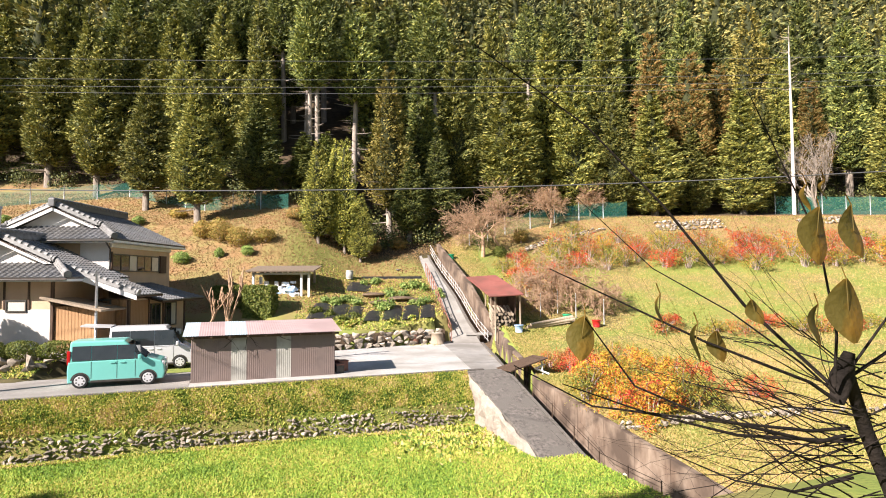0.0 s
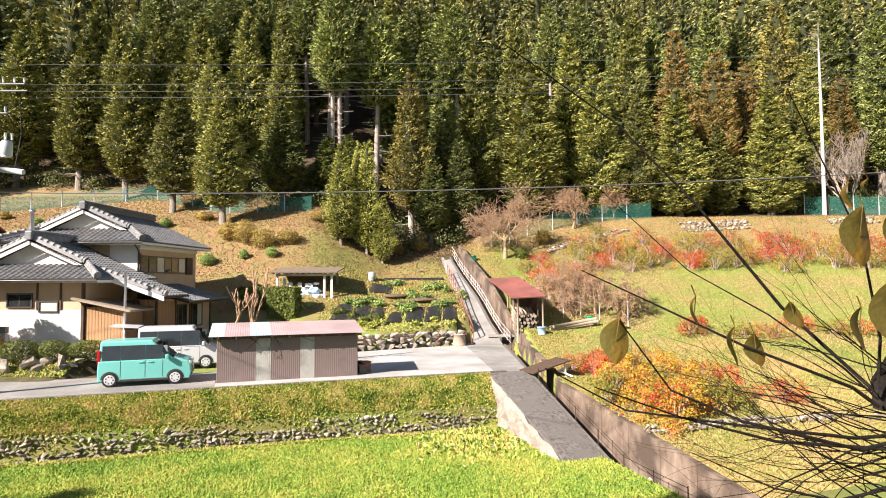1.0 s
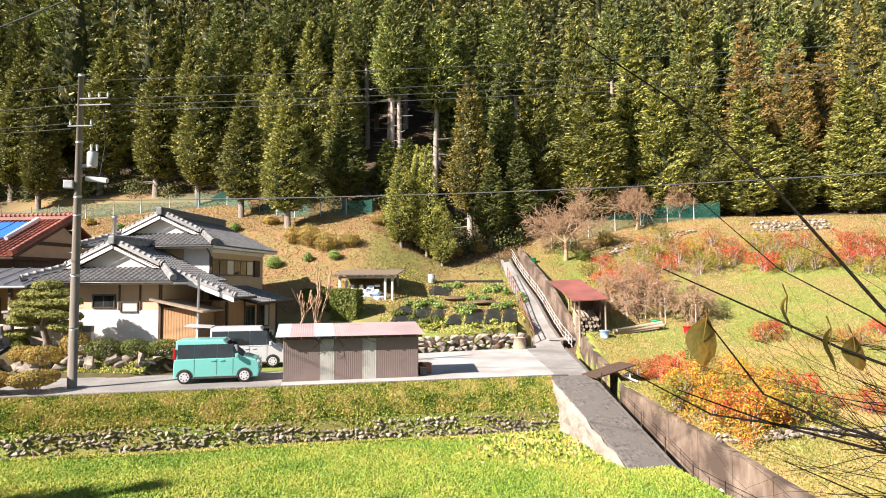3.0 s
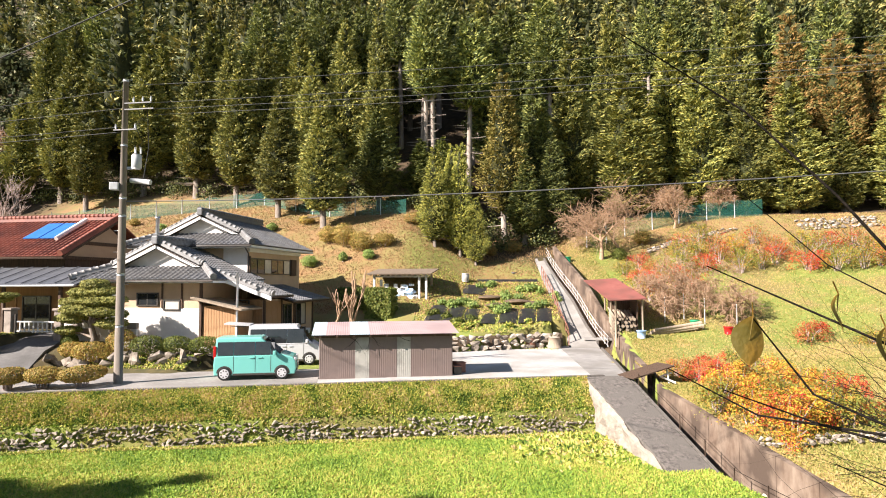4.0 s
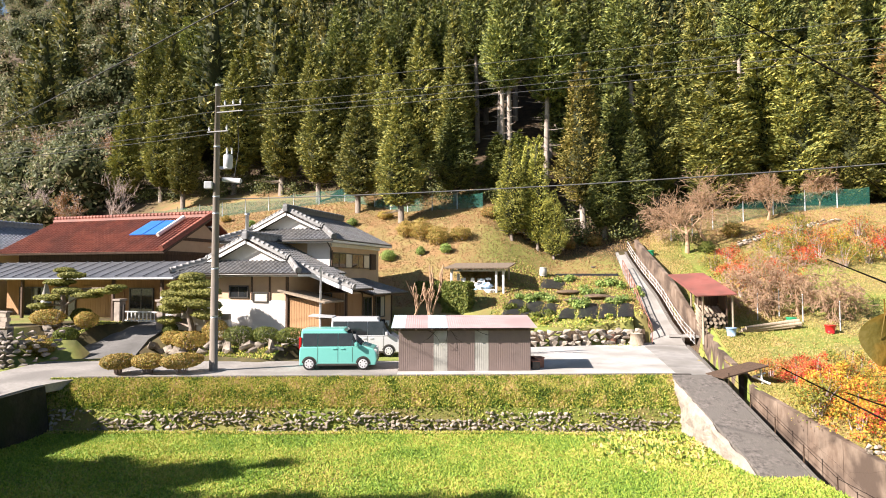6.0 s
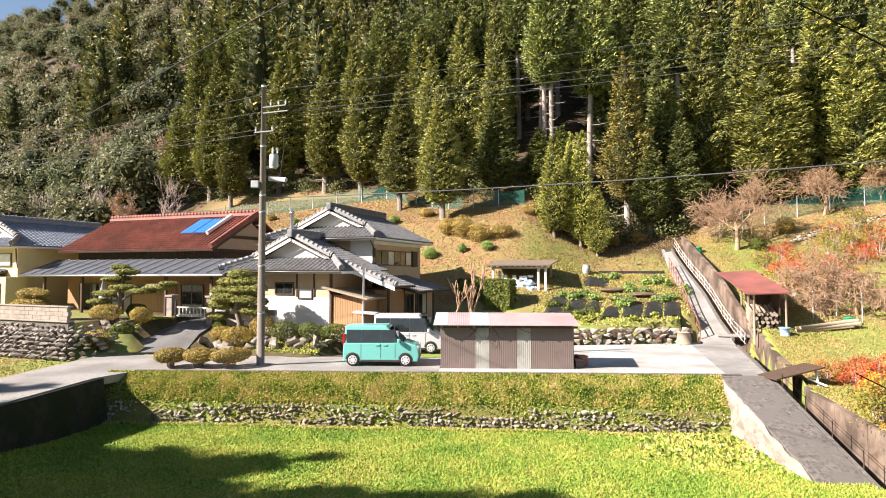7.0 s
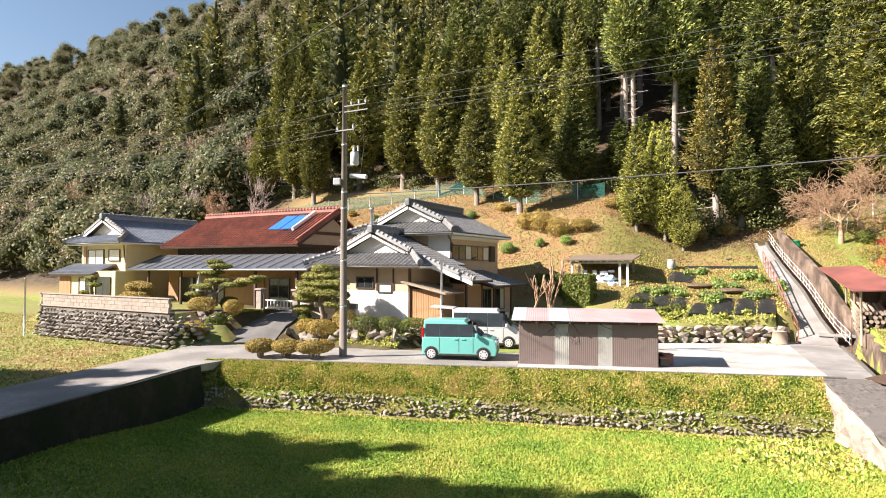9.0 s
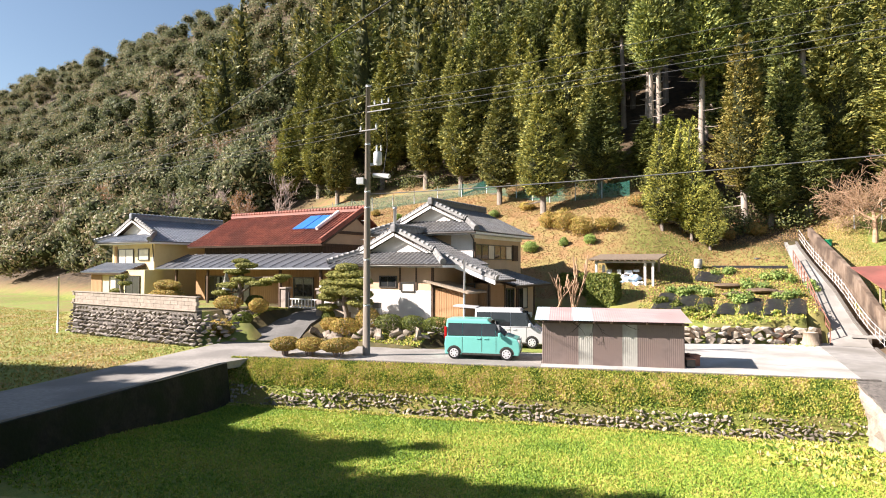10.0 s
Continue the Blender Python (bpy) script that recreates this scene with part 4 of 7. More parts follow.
part("bargeboard", slab([(-13.9, 27.15, 3.0), (-13.9, 27.15, 3.22), (-17.1, 27.15, 4.38), (-17.1, 27.15, 4.12)], 0.05), M["trim"], lean, "white bargeboard")
bm = bmesh.new()
cap_line(bm, (-13.95, 27.25, 3.25), (-17.1, 27.25, 4.4), 0.12)
part("verge_cap", bm, M["tile_cap"], lean)
rear = part("rear_lean_to_roof", tiles((-14.0, 29.95, 2.85), (0, 1, 0), (-3.1, 0, 0.85), [(0, 0), (5.2, 0), (5.2, 3.2), (0, 3.2)]), M["tile"], house, "lower tiled roof along the side wall")
part("roof_deck", slab([(-14.0, 29.95, 2.84), (-14.0, 35.15, 2.84), (-17.1, 35.15, 3.69), (-17.1, 29.95, 3.69)], 0.08), M["dark_wood"], rear)
part("side_wall", box(-17.1, 28.4, 0.45, -14.9, 34.5, 3.0), M["tan_wall"], house, "tan side wall with timber posts")
boards(house, 28.5, 0.6, 30.2, 2.9, 14.88, 0.14, "x")
boards(house, -16.9, 0.6, -15.0, 3.0, 28.38, 0.16)
window(house, 30.5, 1.4, 31.5, 2.7, 14.89, 2, "glass", axis="x")
window(house, 32.1, 1.4, 33.4, 2.7, 14.89, 2, ["glass", "curtain"], axis="x")
window(house, -16.6, 1.9, -15.7, 3.0, 28.38, 1, "glass")
for q in (28.4, 30.3, 31.9, 34.5):
    part("post", box(-14.95, q - 0.06, 0.45, -14.84, q + 0.06, 2.98), M["dark_wood"], house)
# porch of boards
porch = part("porch", box(-17.35, 26.75, 0.6, -15.5, 28.3, 2.75), M["board"], house, "board-clad porch with sloping roof")
boards(porch, -17.3, 0.9, -15.52, 2.75, 26.74, 0.15)
part("porch_roof", slab([(-17.75, 26.3, 3.2), (-15.0, 26.3, 2.62), (-15.0, 28.4, 2.62), (-17.75, 28.4, 3.2)], 0.1), M["old_wood"], porch, "weathered pent roof")
part("drainpipe", tube([(-15.35, 26.5, 0.5), (-15.35, 26.5, 4.35)], 0.06, 8), M["steel"], house)
part("flue", tube([(-21.9, 29.3, 5.6), (-21.9, 29.3, 7.5)], 0.1, 8), M["steel"], house, "grey metal flue pipe")
part("flue_cap", tube([(-21.9, 29.3, 7.5), (-21.9, 29.3, 7.62)], 0.15, 8), M["steel"], house)
part("downpipe", tube([(-16.9, 29.9, 5.85), (-17.0, 30.5, 5.5), (-17.05, 30.55, 4.4)], 0.045, 6), M["frame"], house)
part("steps_block", box(-17.2, 25.6, 0.0, -15.4, 26.5, 0.75, 0.03), M["plaster"], house, "white concrete doorstep block")
ac = thing("air_conditioner", "white outdoor air conditioner unit by the house wall", "appliance", HB)
part("case", box(-14.7, 32.3, 0.62, -14.4, 33.1, 1.2, 0.02), M["white"], ac)
part("grille", tube([(-14.4, 32.6, 0.91), (-14.385, 32.6, 0.91)], 0.22, 16), M["frame"], ac)
part("foot", box(-14.68, 32.4, 0.4, -14.42, 32.5, 0.62), M["steel"], ac)
part("foot", box(-14.68, 32.9, 0.4, -14.42, 33.0, 0.62), M["steel"], ac)

# ---- the red-tiled house ----
red = thing("red_roofed_house", "long timber farmhouse with red tiled roof and solar heater", "house", HB)
part("wall", box(-39.0, 28.3, 1.2, -26.9, 35.0, 5.4), M["dark_wood"], red, "dark timber upper wall")
part("lower_wall", box(-39.0, 27.6, 1.2, -25.2, 28.29, 4.4), M["board"], red, "brown boarded lower wall")
rr = part("roof", tiles((-39.8, 27.4, 5.33), (1, 0, 0), (0, 4.1, 2.35), [(0, 0), (13.6, 0), (13.6, 4.73), (0, 4.73)], 0.3, 0.3, wave=0.085), M["tile_red"], red, "red clay tile roof")
part("roof_deck", slab([(-39.8, 27.4, 5.3), (-26.2, 27.4, 5.3), (-26.2, 31.5, 7.65), (-39.8, 31.5, 7.65)], 0.1), M["dark_wood"], rr)
part("back_slope", slab([(-39.8, 35.6, 5.3), (-39.8, 31.5, 7.7), (-26.2, 31.5, 7.7), (-26.2, 35.6, 5.3)], 0.1), M["tile_red"], rr)
bm = bmesh.new()
cap_line(bm, (-26.1, 31.5, 7.72), (-39.9, 31.5, 7.72), 0.15, 0.25)
part("ridge", bm, M["tile_red"], rr)
bm = bmesh.new()
cap_line(bm, (-26.25, 27.4, 5.42), (-26.25, 31.5, 7.75), 0.13)
part("verge_cap", bm, M["tile_red"], rr)
part("gable", slab([(-26.9, 28.2, 5.2), (-26.9, 34.9, 5.2), (-26.9, 31.5, 7.3)], 0.1), M["tan_wall"], red, "tan gable with timber struts")
for z, a, b in ((5.3, 27.6, 35.0), (6.2, 29.2, 33.6)):
    part("beam", box(-26.95, a, z - 0.1, -26.8, b, z + 0.1), M["dark_wood"], red)
pent = part("pent_roof", slab([(-40.4, 25.3, 3.75), (-23.4, 25.3, 3.85), (-23.4, 27.9, 4.75), (-40.4, 27.9, 4.75)], 0.1), M["dark_sheet"], red, "dark grey pent roof with battens")
for i in range(18):
    x = -40.3 + i * 0.98
    part("batten", tube([(x, 25.3, 3.8 + 0.006 * i), (x, 27.9, 4.79)], 0.025, 4), M["dark_sheet"], pent)
part("gutter", tube([(-40.4, 25.22, 3.68), (-23.4, 25.22, 3.78)], 0.06, 6), M["steel"], pent)
for x in (-38.5, -35.0, -31.5, -28.0, -24.6):
    part("post", box(x - 0.07, 25.6, 1.2, x + 0.07, 25.74, 3.85), M["dark_wood"], red)
for x0, x1, p in ((-37.8, -35.6, "glass"), (-34.8, -33.0, "glass"), (-28.8, -27.0, "glass")):
    window(red, x0, 1.4, x1, 3.2, 27.58, 2, p)
boards(red, -32.6, 1.3, -29.2, 3.3, 27.57, 0.2)
solar = thing("solar_heater", "blue solar water heater lying on the red roof", "solar panel", HB)
sk = 2.35 / 4.1
def on_red(x, q, up):
    return (x, q - up * 0.497, 5.33 + (q - 27.4) * sk + up * 0.868)
for i in range(2):
    x = -30.6 + i * 1.15
    part("panel", slab([on_red(x, 29.2, 0.16), on_red(x + 1.05, 29.2, 0.16), on_red(x + 1.05, 31.0, 0.16), on_red(x, 31.0, 0.16)], 0.05), M["solar"], solar)
part("tank", tube([on_red(-28.1, 29.0, 0.2), on_red(-28.1, 31.2, 0.25)], 0.13, 10), M["white"], solar, "white water tank")

# ---- the cream house ----
cream = thing("cream_house", "two-storey cream house with blue-grey tiled hip-and-gable roof", "house", HB)
part("wall", box(-47.2, 25.9, 1.3, -41.6, 33.0, 5.7), M["cream_wall"], cream, "cream rendered wall")
irimoya(cream, -44.4, 3.6, 25.0, 34.0, 5.68, 7.45, 1.25, M["tile_blue"])
window(cream, -46.3, 4.0, -44.2, 5.2, 25.88, 2, "curtain")
window(cream, -43.6, 4.3, -42.2, 5.2, 25.88, 1, "curtain")
part("corner_trim", box(-46.8, 25.82, 3.9, -46.5, 25.89, 5.4), M["board"], cream)
sk2 = part("pent_roof", tiles((-48.2, 24.0, 3.35), (1, 0, 0), (0, 2.0, 0.75), [(0, 0), (5.6, 0), (5.6, 2.13), (0, 2.13)]), M["tile_blue"], cream, "blue-grey tiled pent roof")
part("roof_deck", slab([(-48.2, 24.0, 3.33), (-42.6, 24.0, 3.33), (-42.6, 26.0, 4.08), (-48.2, 26.0, 4.08)], 0.1), M["dark_wood"], sk2)
part("lower_wall", box(-47.6, 24.5, 1.3, -40.5, 25.88, 3.6), M["cream_wall"], cream)
window(cream, -44.9, 1.6, -43.2, 3.1, 24.48, 2, ["curtain", "glass"])
window(cream, -42.8, 1.5, -41.0, 3.2, 24.48, 2, "glass")
boards(cream, -47.5, 1.4, -46.0, 3.2, 24.47, 0.2)
part("downpipe", tube([(-41.5, 25.7, 5.5), (-41.5, 25.8, 4.2)], 0.05, 6), M["frame"], cream)


# ---- lane, yard and stream ----
def slabs(name, label, category, m, corners, t, material):
    bm = bmesh.new()
    poly(bm, corners, t)
    return tagged(part(name, bm, material, None, m=m), label, category, kind="structure")


slabs("road", "grey asphalt lane running past the field", "road", None, [(-17.5, 6.5, 0.03), (-14.35, 6.5, 0.03), (-13.9, 21.5, 0.03), (-13.3, 23.0, 0.03), (-1.2, 23.15, 0.03), (-1.2, 27.3, 0.03), (-9.5, 27.4, 0.03), (-14.2, 28.0, 0.03), (-16.2, 29.6, 0.03), (-17.4, 29.0, 0.03), (-17.3, 20, 0.03)], 0.3, M["asphalt"])
slabs("parking_slab", "pale concrete parking yard beside the shed", "yard", None, [(-1.19, 23.15, 0.034), (9.9, 23.15, 0.034), (12.3, 33.4, 0.034), (5.5, 32.2, 0.034), (-1.19, 31.0, 0.034)], 0.3, M["pale_concrete"])
slabs("forecourt", "concrete apron at the top of the ramp", "yard", None, [(9.905, 23.1, 0.04), (11.4, 23.1, 0.04), (14.3, 32.2, 0.04), (14.9, 34.4, 0.04), (12.8, 34.6, 0.04), (12.305, 33.4, 0.04)], 0.35, M["concrete"])
# lane asphalt at half tone: the shade over the drive put into colour
M["drive"] = mat("drive_asphalt", (0.13, 0.125, 0.12), (0.18, 0.172, 0.165), 8.0, 0.92, 0.3, 60, c=(0.10, 0.096, 0.09), big=0.5)
slabs("driveway", "asphalt drive rising to the gate", "driveway", HB, [(-26.2, 20.9, 0.04), (-22.4, 21.6, 0.04), (-23.4, 23.6, 0.75), (-26.2, 23.6, 0.75)], 0.2, M["drive"])
slabs("driveway_top", "asphalt drive at the gate", "driveway", HB, [(-26.2, 23.6, 0.75), (-23.4, 23.6, 0.75), (-24.0, 26.0, 1.37), (-26.8, 26.0, 1.37)], 0.2, M["drive"])
slabs("bank_kerb", "weathered concrete edge along the bank", "kerb", None, [(-13.2, 22.95, 0.1), (10.35, 22.95, 0.1), (10.35, 23.16, 0.1), (-13.2, 23.16, 0.1)], 0.25, M["dark_concrete"])

# mossy masonry taken near black, so the wall's shade is in its colour
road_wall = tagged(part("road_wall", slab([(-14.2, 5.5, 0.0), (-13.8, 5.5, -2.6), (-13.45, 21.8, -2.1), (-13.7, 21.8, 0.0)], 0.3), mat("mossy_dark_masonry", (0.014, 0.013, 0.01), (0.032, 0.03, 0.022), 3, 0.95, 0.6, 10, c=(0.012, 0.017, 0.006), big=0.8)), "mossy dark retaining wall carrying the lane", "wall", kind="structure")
# ramp with rubble flank
ramp = tagged(part("ramp", slab([(9.75, 16.3, -2.15), (11.2, 16.3, -2.2), (11.25, 22.9, 0.06), (9.55, 22.9, 0.06)], 0.5), M["dark_concrete"]), "dark weathered concrete ramp down to the field", "ramp", kind="structure")
bm = bmesh.new()
rg = np.random.default_rng(3)
cols = 26
for i in range(cols):
    for j in range(9):
        y0, y1 = 16.3 + i * 6.6 / cols, 16.3 + (i + 1) * 6.6 / cols
        zt = lambda y: -2.2 + (y - 16.3) * 2.2 / 6.6
        zb = -2.3
        q = []
        for yy, k in ((y0, j), (y1, j), (y1, j + 1), (y0, j + 1)):
            zz = zb + (zt(yy) - zb) * k / 9
            q.append((9.72 - 0.02 * (yy - 16.3) - 0.05 + 0.14 * noise.noise((yy * 2.2, zz * 2.2, 5)) - (0.1 if k < 9 else 0), yy, zz))
        bm.faces.new([bm.verts.new(v) for v in q[::-1]])
bmesh.ops.remove_doubles(bm, verts=bm.verts, dist=0.001)
part("ramp_flank", bm, mat("rough_pale_concrete", (0.37, 0.315, 0.265), (0.24, 0.205, 0.17), 3, 0.95, 0.6, 14), ramp, "rough pale rubble flank")

# stream channel: bed, wall on the far side, kerb
tagged(part("stream_bed", slab([(11.25, 8.0, -2.75), (12.2, 8.0, -2.75), (12.2, 23.0, -2.45), (12.6, 23.6, -2.3), (15.4, 32.4, -1.6), (14.4, 32.8, -1.6), (11.25, 23.0, -2.45)], 0.1), M["soil"]), "dark wet bed of the concrete stream channel", "stream", kind="structure")
chan = tagged(new("channel_wall"), "stained brown concrete wall of the stream channel", "wall", kind="structure")


def strip_wall(name, pts, t, material, parent, label=""):
    """A wall along (x, y, bottom, top) points, t thick towards the right."""
    bm = bmesh.new()
    rows = []
    for i, (x, y, zb, zt) in enumerate(pts):
        a, b = pts[max(i - 1, 0)], pts[min(i + 1, len(pts) - 1)]
        d = Vector((b[0] - a[0], b[1] - a[1], 0)).normalized()
        r = Vector((d.y, -d.x, 0)) * t
        rows.append([bm.verts.new(v) for v in ((x, y, zb), (x, y, zt), (x + r.x, y + r.y, zt), (x + r.x, y + r.y, zb))])
    for r0, r1 in zip(rows, rows[1:]):
        for k in range(4):
            bm.faces.new((r0[k], r0[(k + 1) % 4], r1[(k + 1) % 4], r1[k]))
    bm.faces.new(rows[0])
    bm.faces.new(rows[-1][::-1])
    bmesh.ops.recalc_face_normals(bm, faces=bm.faces)
    return part(name, bm, material, parent, label)


for i in range(9):       # cast panels with open joints
    y0, y1 = 7.6 + i * 1.6, 7.6 + (i + 1) * 1.6 - 0.02
    zt = lambda y: -0.28 + min(0.0, y - 21.8) * 0.135
    strip_wall("panel", [(12.2, y0, -2.9, zt(y0)), (12.2, y1, -2.9, zt(y1))], 0.22, M["brown_concrete"], chan)
strip_wall("panel", [(12.2, 22.02, -2.9, -0.25), (12.75, 23.7, -2.6, 0.0), (14.4, 28.9, -2.2, 0.3), (15.3, 31.7, -1.7, 0.75)], 0.22, M["brown_concrete"], chan)
kerb = tagged(new("channel_kerb"), "low concrete kerb of the stream channel", "kerb", kind="structure")
strip_wall("kerb_wall", [(11.22, 7.6, -2.9, -2.25), (11.22, 16.2, -2.9, -2.2)], 0.14, M["concrete"], kerb)
strip_wall("kerb_wall", [(11.25, 16.22, -2.8, -2.24), (11.3, 22.9, -2.6, 0.05), (12.3, 26.0, -2.4, 0.12), (14.2, 31.9, -1.7, 0.15)], 0.12, M["dark_concrete"], kerb)

# path climbing beside the channel; P_k = (q, z of the path)
bm = bmesh.new()
rows = []
for q, z in PATH:
    a, b = path_p(q)
    rows.append([bm.verts.new(v) for v in ((a, q, z), (b, q, z), (b, q, z - 0.5), (a, q, z - 0.5))])
for r0, r1 in zip(rows, rows[1:]):
    for k in range(4):
        bm.faces.new((r0[k], r1[k], r1[(k + 1) % 4], r0[(k + 1) % 4]))
bmesh.ops.recalc_face_normals(bm, faces=bm.faces)
path = tagged(part("path", bm, M["concrete"], None, m=HB), "narrow concrete path climbing beside the stream", "path", kind="structure")


def world_pts(rows):
    return [(*to_xy(p, q), a, b) for p, q, a, b in rows]


strip_wall("path_kerb", world_pts([(path_p(q)[1], q, zpath(q) - 0.8, zpath(q) + 0.12) for q in (36, 38, 41, 45, 47.6, 49)]), 0.14, M["dark_concrete"], kerb)
tagged(strip_wall("upper_channel", world_pts([(path_p(q)[1] + 0.15, q, zpath(q) - 1.2, zpath(q) - 0.45) for q in (35.5, 38, 41, 45, 47.6, 49)]), 0.75, M["soil"], None), "dark bed of the upper stream", "stream", kind="structure")
up = tagged(new("upper_channel_wall"), "tall tan concrete wall beside the upper stream", "wall", kind="structure")
for i in range(7):
    q0, q1 = 34.6 + i * 2.1, 34.6 + (i + 1) * 2.1 - 0.02
    strip_wall("panel", world_pts([(path_p(q)[1] + 0.95, q, zpath(q) - 1.2, zpath(q) + prof([(34, 0.5), (38, 0.95), (44, 1.1), (53, 0.7)], q)) for q in (q0, q1)]), 0.25, M["brown_concrete"], up)

# handrail on the garden side of the path
rail = thing("handrail", "rust-red painted steel handrail along the path", "handrail", HB)
qs = [35.9 + i * 0.85 for i in range(12)]
for q in qs:
    a = path_p(q)[0] - 0.02
    part("post", tube([(a, q, zpath(q) - 0.2), (a, q, zpath(q) + 0.85)], 0.03, 6), M["rust"], rail)
for h in (0.85, 0.5):
    part("rail", tube([(path_p(q)[0] - 0.02, q, zpath(q) + h) for q in qs], 0.03, 6), M["rust"], rail)
# net fence between path and stream
fence = thing("wire_fence", "slack white wire netting along the stream", "fence")
fq = [35.0 + i * 1.75 for i in range(9)]
fpts = [(path_p(q)[1] + 0.35, q, zpath(q)) for q in fq]
for p, q, z in fpts:
    x, y = to_xy(p, q)
    part("post", tube([(x, y, z - 0.6), (x, y, z + 0.75)], 0.02, 5), M["dark_wood"], fence)
for h in (0.7, 0.42, 0.14):
    part("wire", tube([(*to_xy(p, q), z + h + 0.03 * math.sin(q * 3)) for p, q, z in fpts], 0.013, 4), M["white"], fence)
for k in range(27):
    q = 35.2 + k * 0.5
    p = path_p(q)[1] + 0.35
    part("wire", tube([(*to_xy(p, q), zpath(q) + 0.1), (*to_xy(p, q + 0.3), zpath(q + 0.3) + 0.7)], 0.008, 4), M["white"], fence)
lower_fence = thing("wire_fence", "slack wire netting along the lower stream", "fence")
lf = [(11.45, 13.5 + i * 1.45, -2.2 + max(0, (13.5 + i * 1.45 - 16.3)) * 0.33) for i in range(7)]
for x, y, z in lf:
    part("post", tube([(x, y, z - 0.5), (x, y, z + 0.5)], 0.018, 5), M["dark_wood"], lower_fence)
for h in (0.45, 0.1):
    part("wire", tube([(x, y, z + h) for x, y, z in lf], 0.01, 4), M["dark_twig"], lower_fence)

# plank bridge and the covered sluice
bridge = thing("footbridge", "short concrete plank bridge over the stream", "bridge", L(2.9, 36.4, 0.42))
part("plank", box(-1.3, -0.25, 0.0, 1.5, 0.25, 0.12, 0.01), M["concrete"], bridge)
part("plank", box(-1.2, 0.27, 0.0, 1.4, 0.6, 0.11, 0.01), M["concrete"], bridge)
sluice = thing("sluice_cover", "dark sheet-metal lid on white pipe legs over the stream", "cover", pose(12.15, 22.7, 0.05, 0, 0, 10))
part("lid", slab([(-1.0, -0.35, 0.02), (1.05, -0.3, 0.42), (1.05, 0.75, 0.42), (-1.0, 0.7, 0.02)], 0.05), M["dark_wood"], sluice, "tilted dark metal lid")
part("leg", tube([(0.35, -0.25, 0.0), (0.95, -0.45, -0.25)], 0.04, 8), M["white"], sluice, "white pipe")
part("leg", tube([(0.75, -0.2, 0.28), (0.75, -0.35, -0.6)], 0.04, 8), M["white"], sluice, "white pipe")
part("brace", tube([(0.35, -0.25, 0.0), (1.05, -0.1, 0.1)], 0.035, 8), M["white"], sluice)
part("support", box(0.2, 0.2, -1.0, 0.35, 0.35, 0.2), M["dark_wood"], sluice)

# ---- field stones ----
def rock_mesh(seed, material, n=14):
    """An angular broken stone."""
    rng = np.random.default_rng(seed)
    bm = bmesh.new()
    d = rng.normal(0, 1, (n, 3))
    d /= np.linalg.norm(d, axis=1)[:, None]
    for v in d * rng.uniform(0.42, 0.58, (n, 1)) * [1.0, 0.85, 0.85]:
        bm.verts.new(v)
    bmesh.ops.convex_hull(bm, input=bm.verts)
    me = bpy.data.meshes.new("stone")
    bm.to_mesh(me)
    bm.free()
    me.materials.append(material)
    return me


ROCK = {k: [rock_mesh(i + 10 * j, M[k], 8 + i % 4) for i in range(12)] for j, k in enumerate(("stone", "pale_stone", "dark_stone"))}
rs = random.Random(9)


def stone(parent, kind, x, y, z, sx, sy, sz, tilt=25):
    ob = new("stone", rs.choice(ROCK[kind]))
    ob.parent = parent
    ob.matrix_basis = pose(x, y, z, rs.uniform(-tilt, tilt), rs.uniform(-tilt, tilt), rs.uniform(0, 360) if sx == sy else rs.uniform(-15, 15)) @ Matrix.Diagonal((sx, sy, sz, 1))
    return ob


bank_wall = tagged(new("bank_wall"), "tumbled rubble stones along the foot of the bank", "wall", kind="structure")
spots = []
for row in range(6):
    x = -13.8 + rs.uniform(0, 0.2)
    while x < 9.5:
        w = rs.uniform(0.11, 0.27)
        cover = noise.noise((x * 0.6, 7.0 + row * 0.35, 0)) + 0.25 * noise.noise((x * 2.3, row * 0.8, 3.0))
        if cover > (-0.38 if row < 4 else -0.05):
            spots.append((x + w / 2, row, w))
        x += w * 0.96
spots.sort(key=lambda t: abs(t[0] - 2.0))
far_v, far_f, far_o = [], [], 0
for i, (x, row, w) in enumerate(spots):
    kind = "pale_stone" if rs.random() < 0.75 else "stone"
    y, z, hgt = 21.9 + row * 0.026 + rs.uniform(-0.05, 0.03), -1.78 - 0.012 * x + row * 0.13 + rs.uniform(-0.04, 0.04), rs.uniform(0.12, 0.2)
    if i < 300:
        stone(bank_wall, kind, x, y, z, w * 1.2, 0.26, hgt, 35)
    else:
        me, m = rs.choice(ROCK["pale_stone"]), pose(x, y, z, rs.uniform(-35, 35), rs.uniform(-35, 35), rs.uniform(-15, 15)) @ Matrix.Diagonal((w * 1.2, 0.26, hgt, 1))
        far_v += [tuple(m @ v.co) for v in me.vertices]
        far_f += [tuple(j + far_o for j in p.vertices) for p in me.polygons]
        far_o += len(me.vertices)
me = bpy.data.meshes.new("rubble")
me.from_pydata(far_v, [], far_f)
me.materials.append(M["pale_stone"])
ob = new("rubble", me)
ob.parent = bank_wall
ob["kind"] = "stuff"
garden_wall = tagged(new("garden_wall"), "pale stone retaining wall of the vegetable garden", "wall", kind="structure")
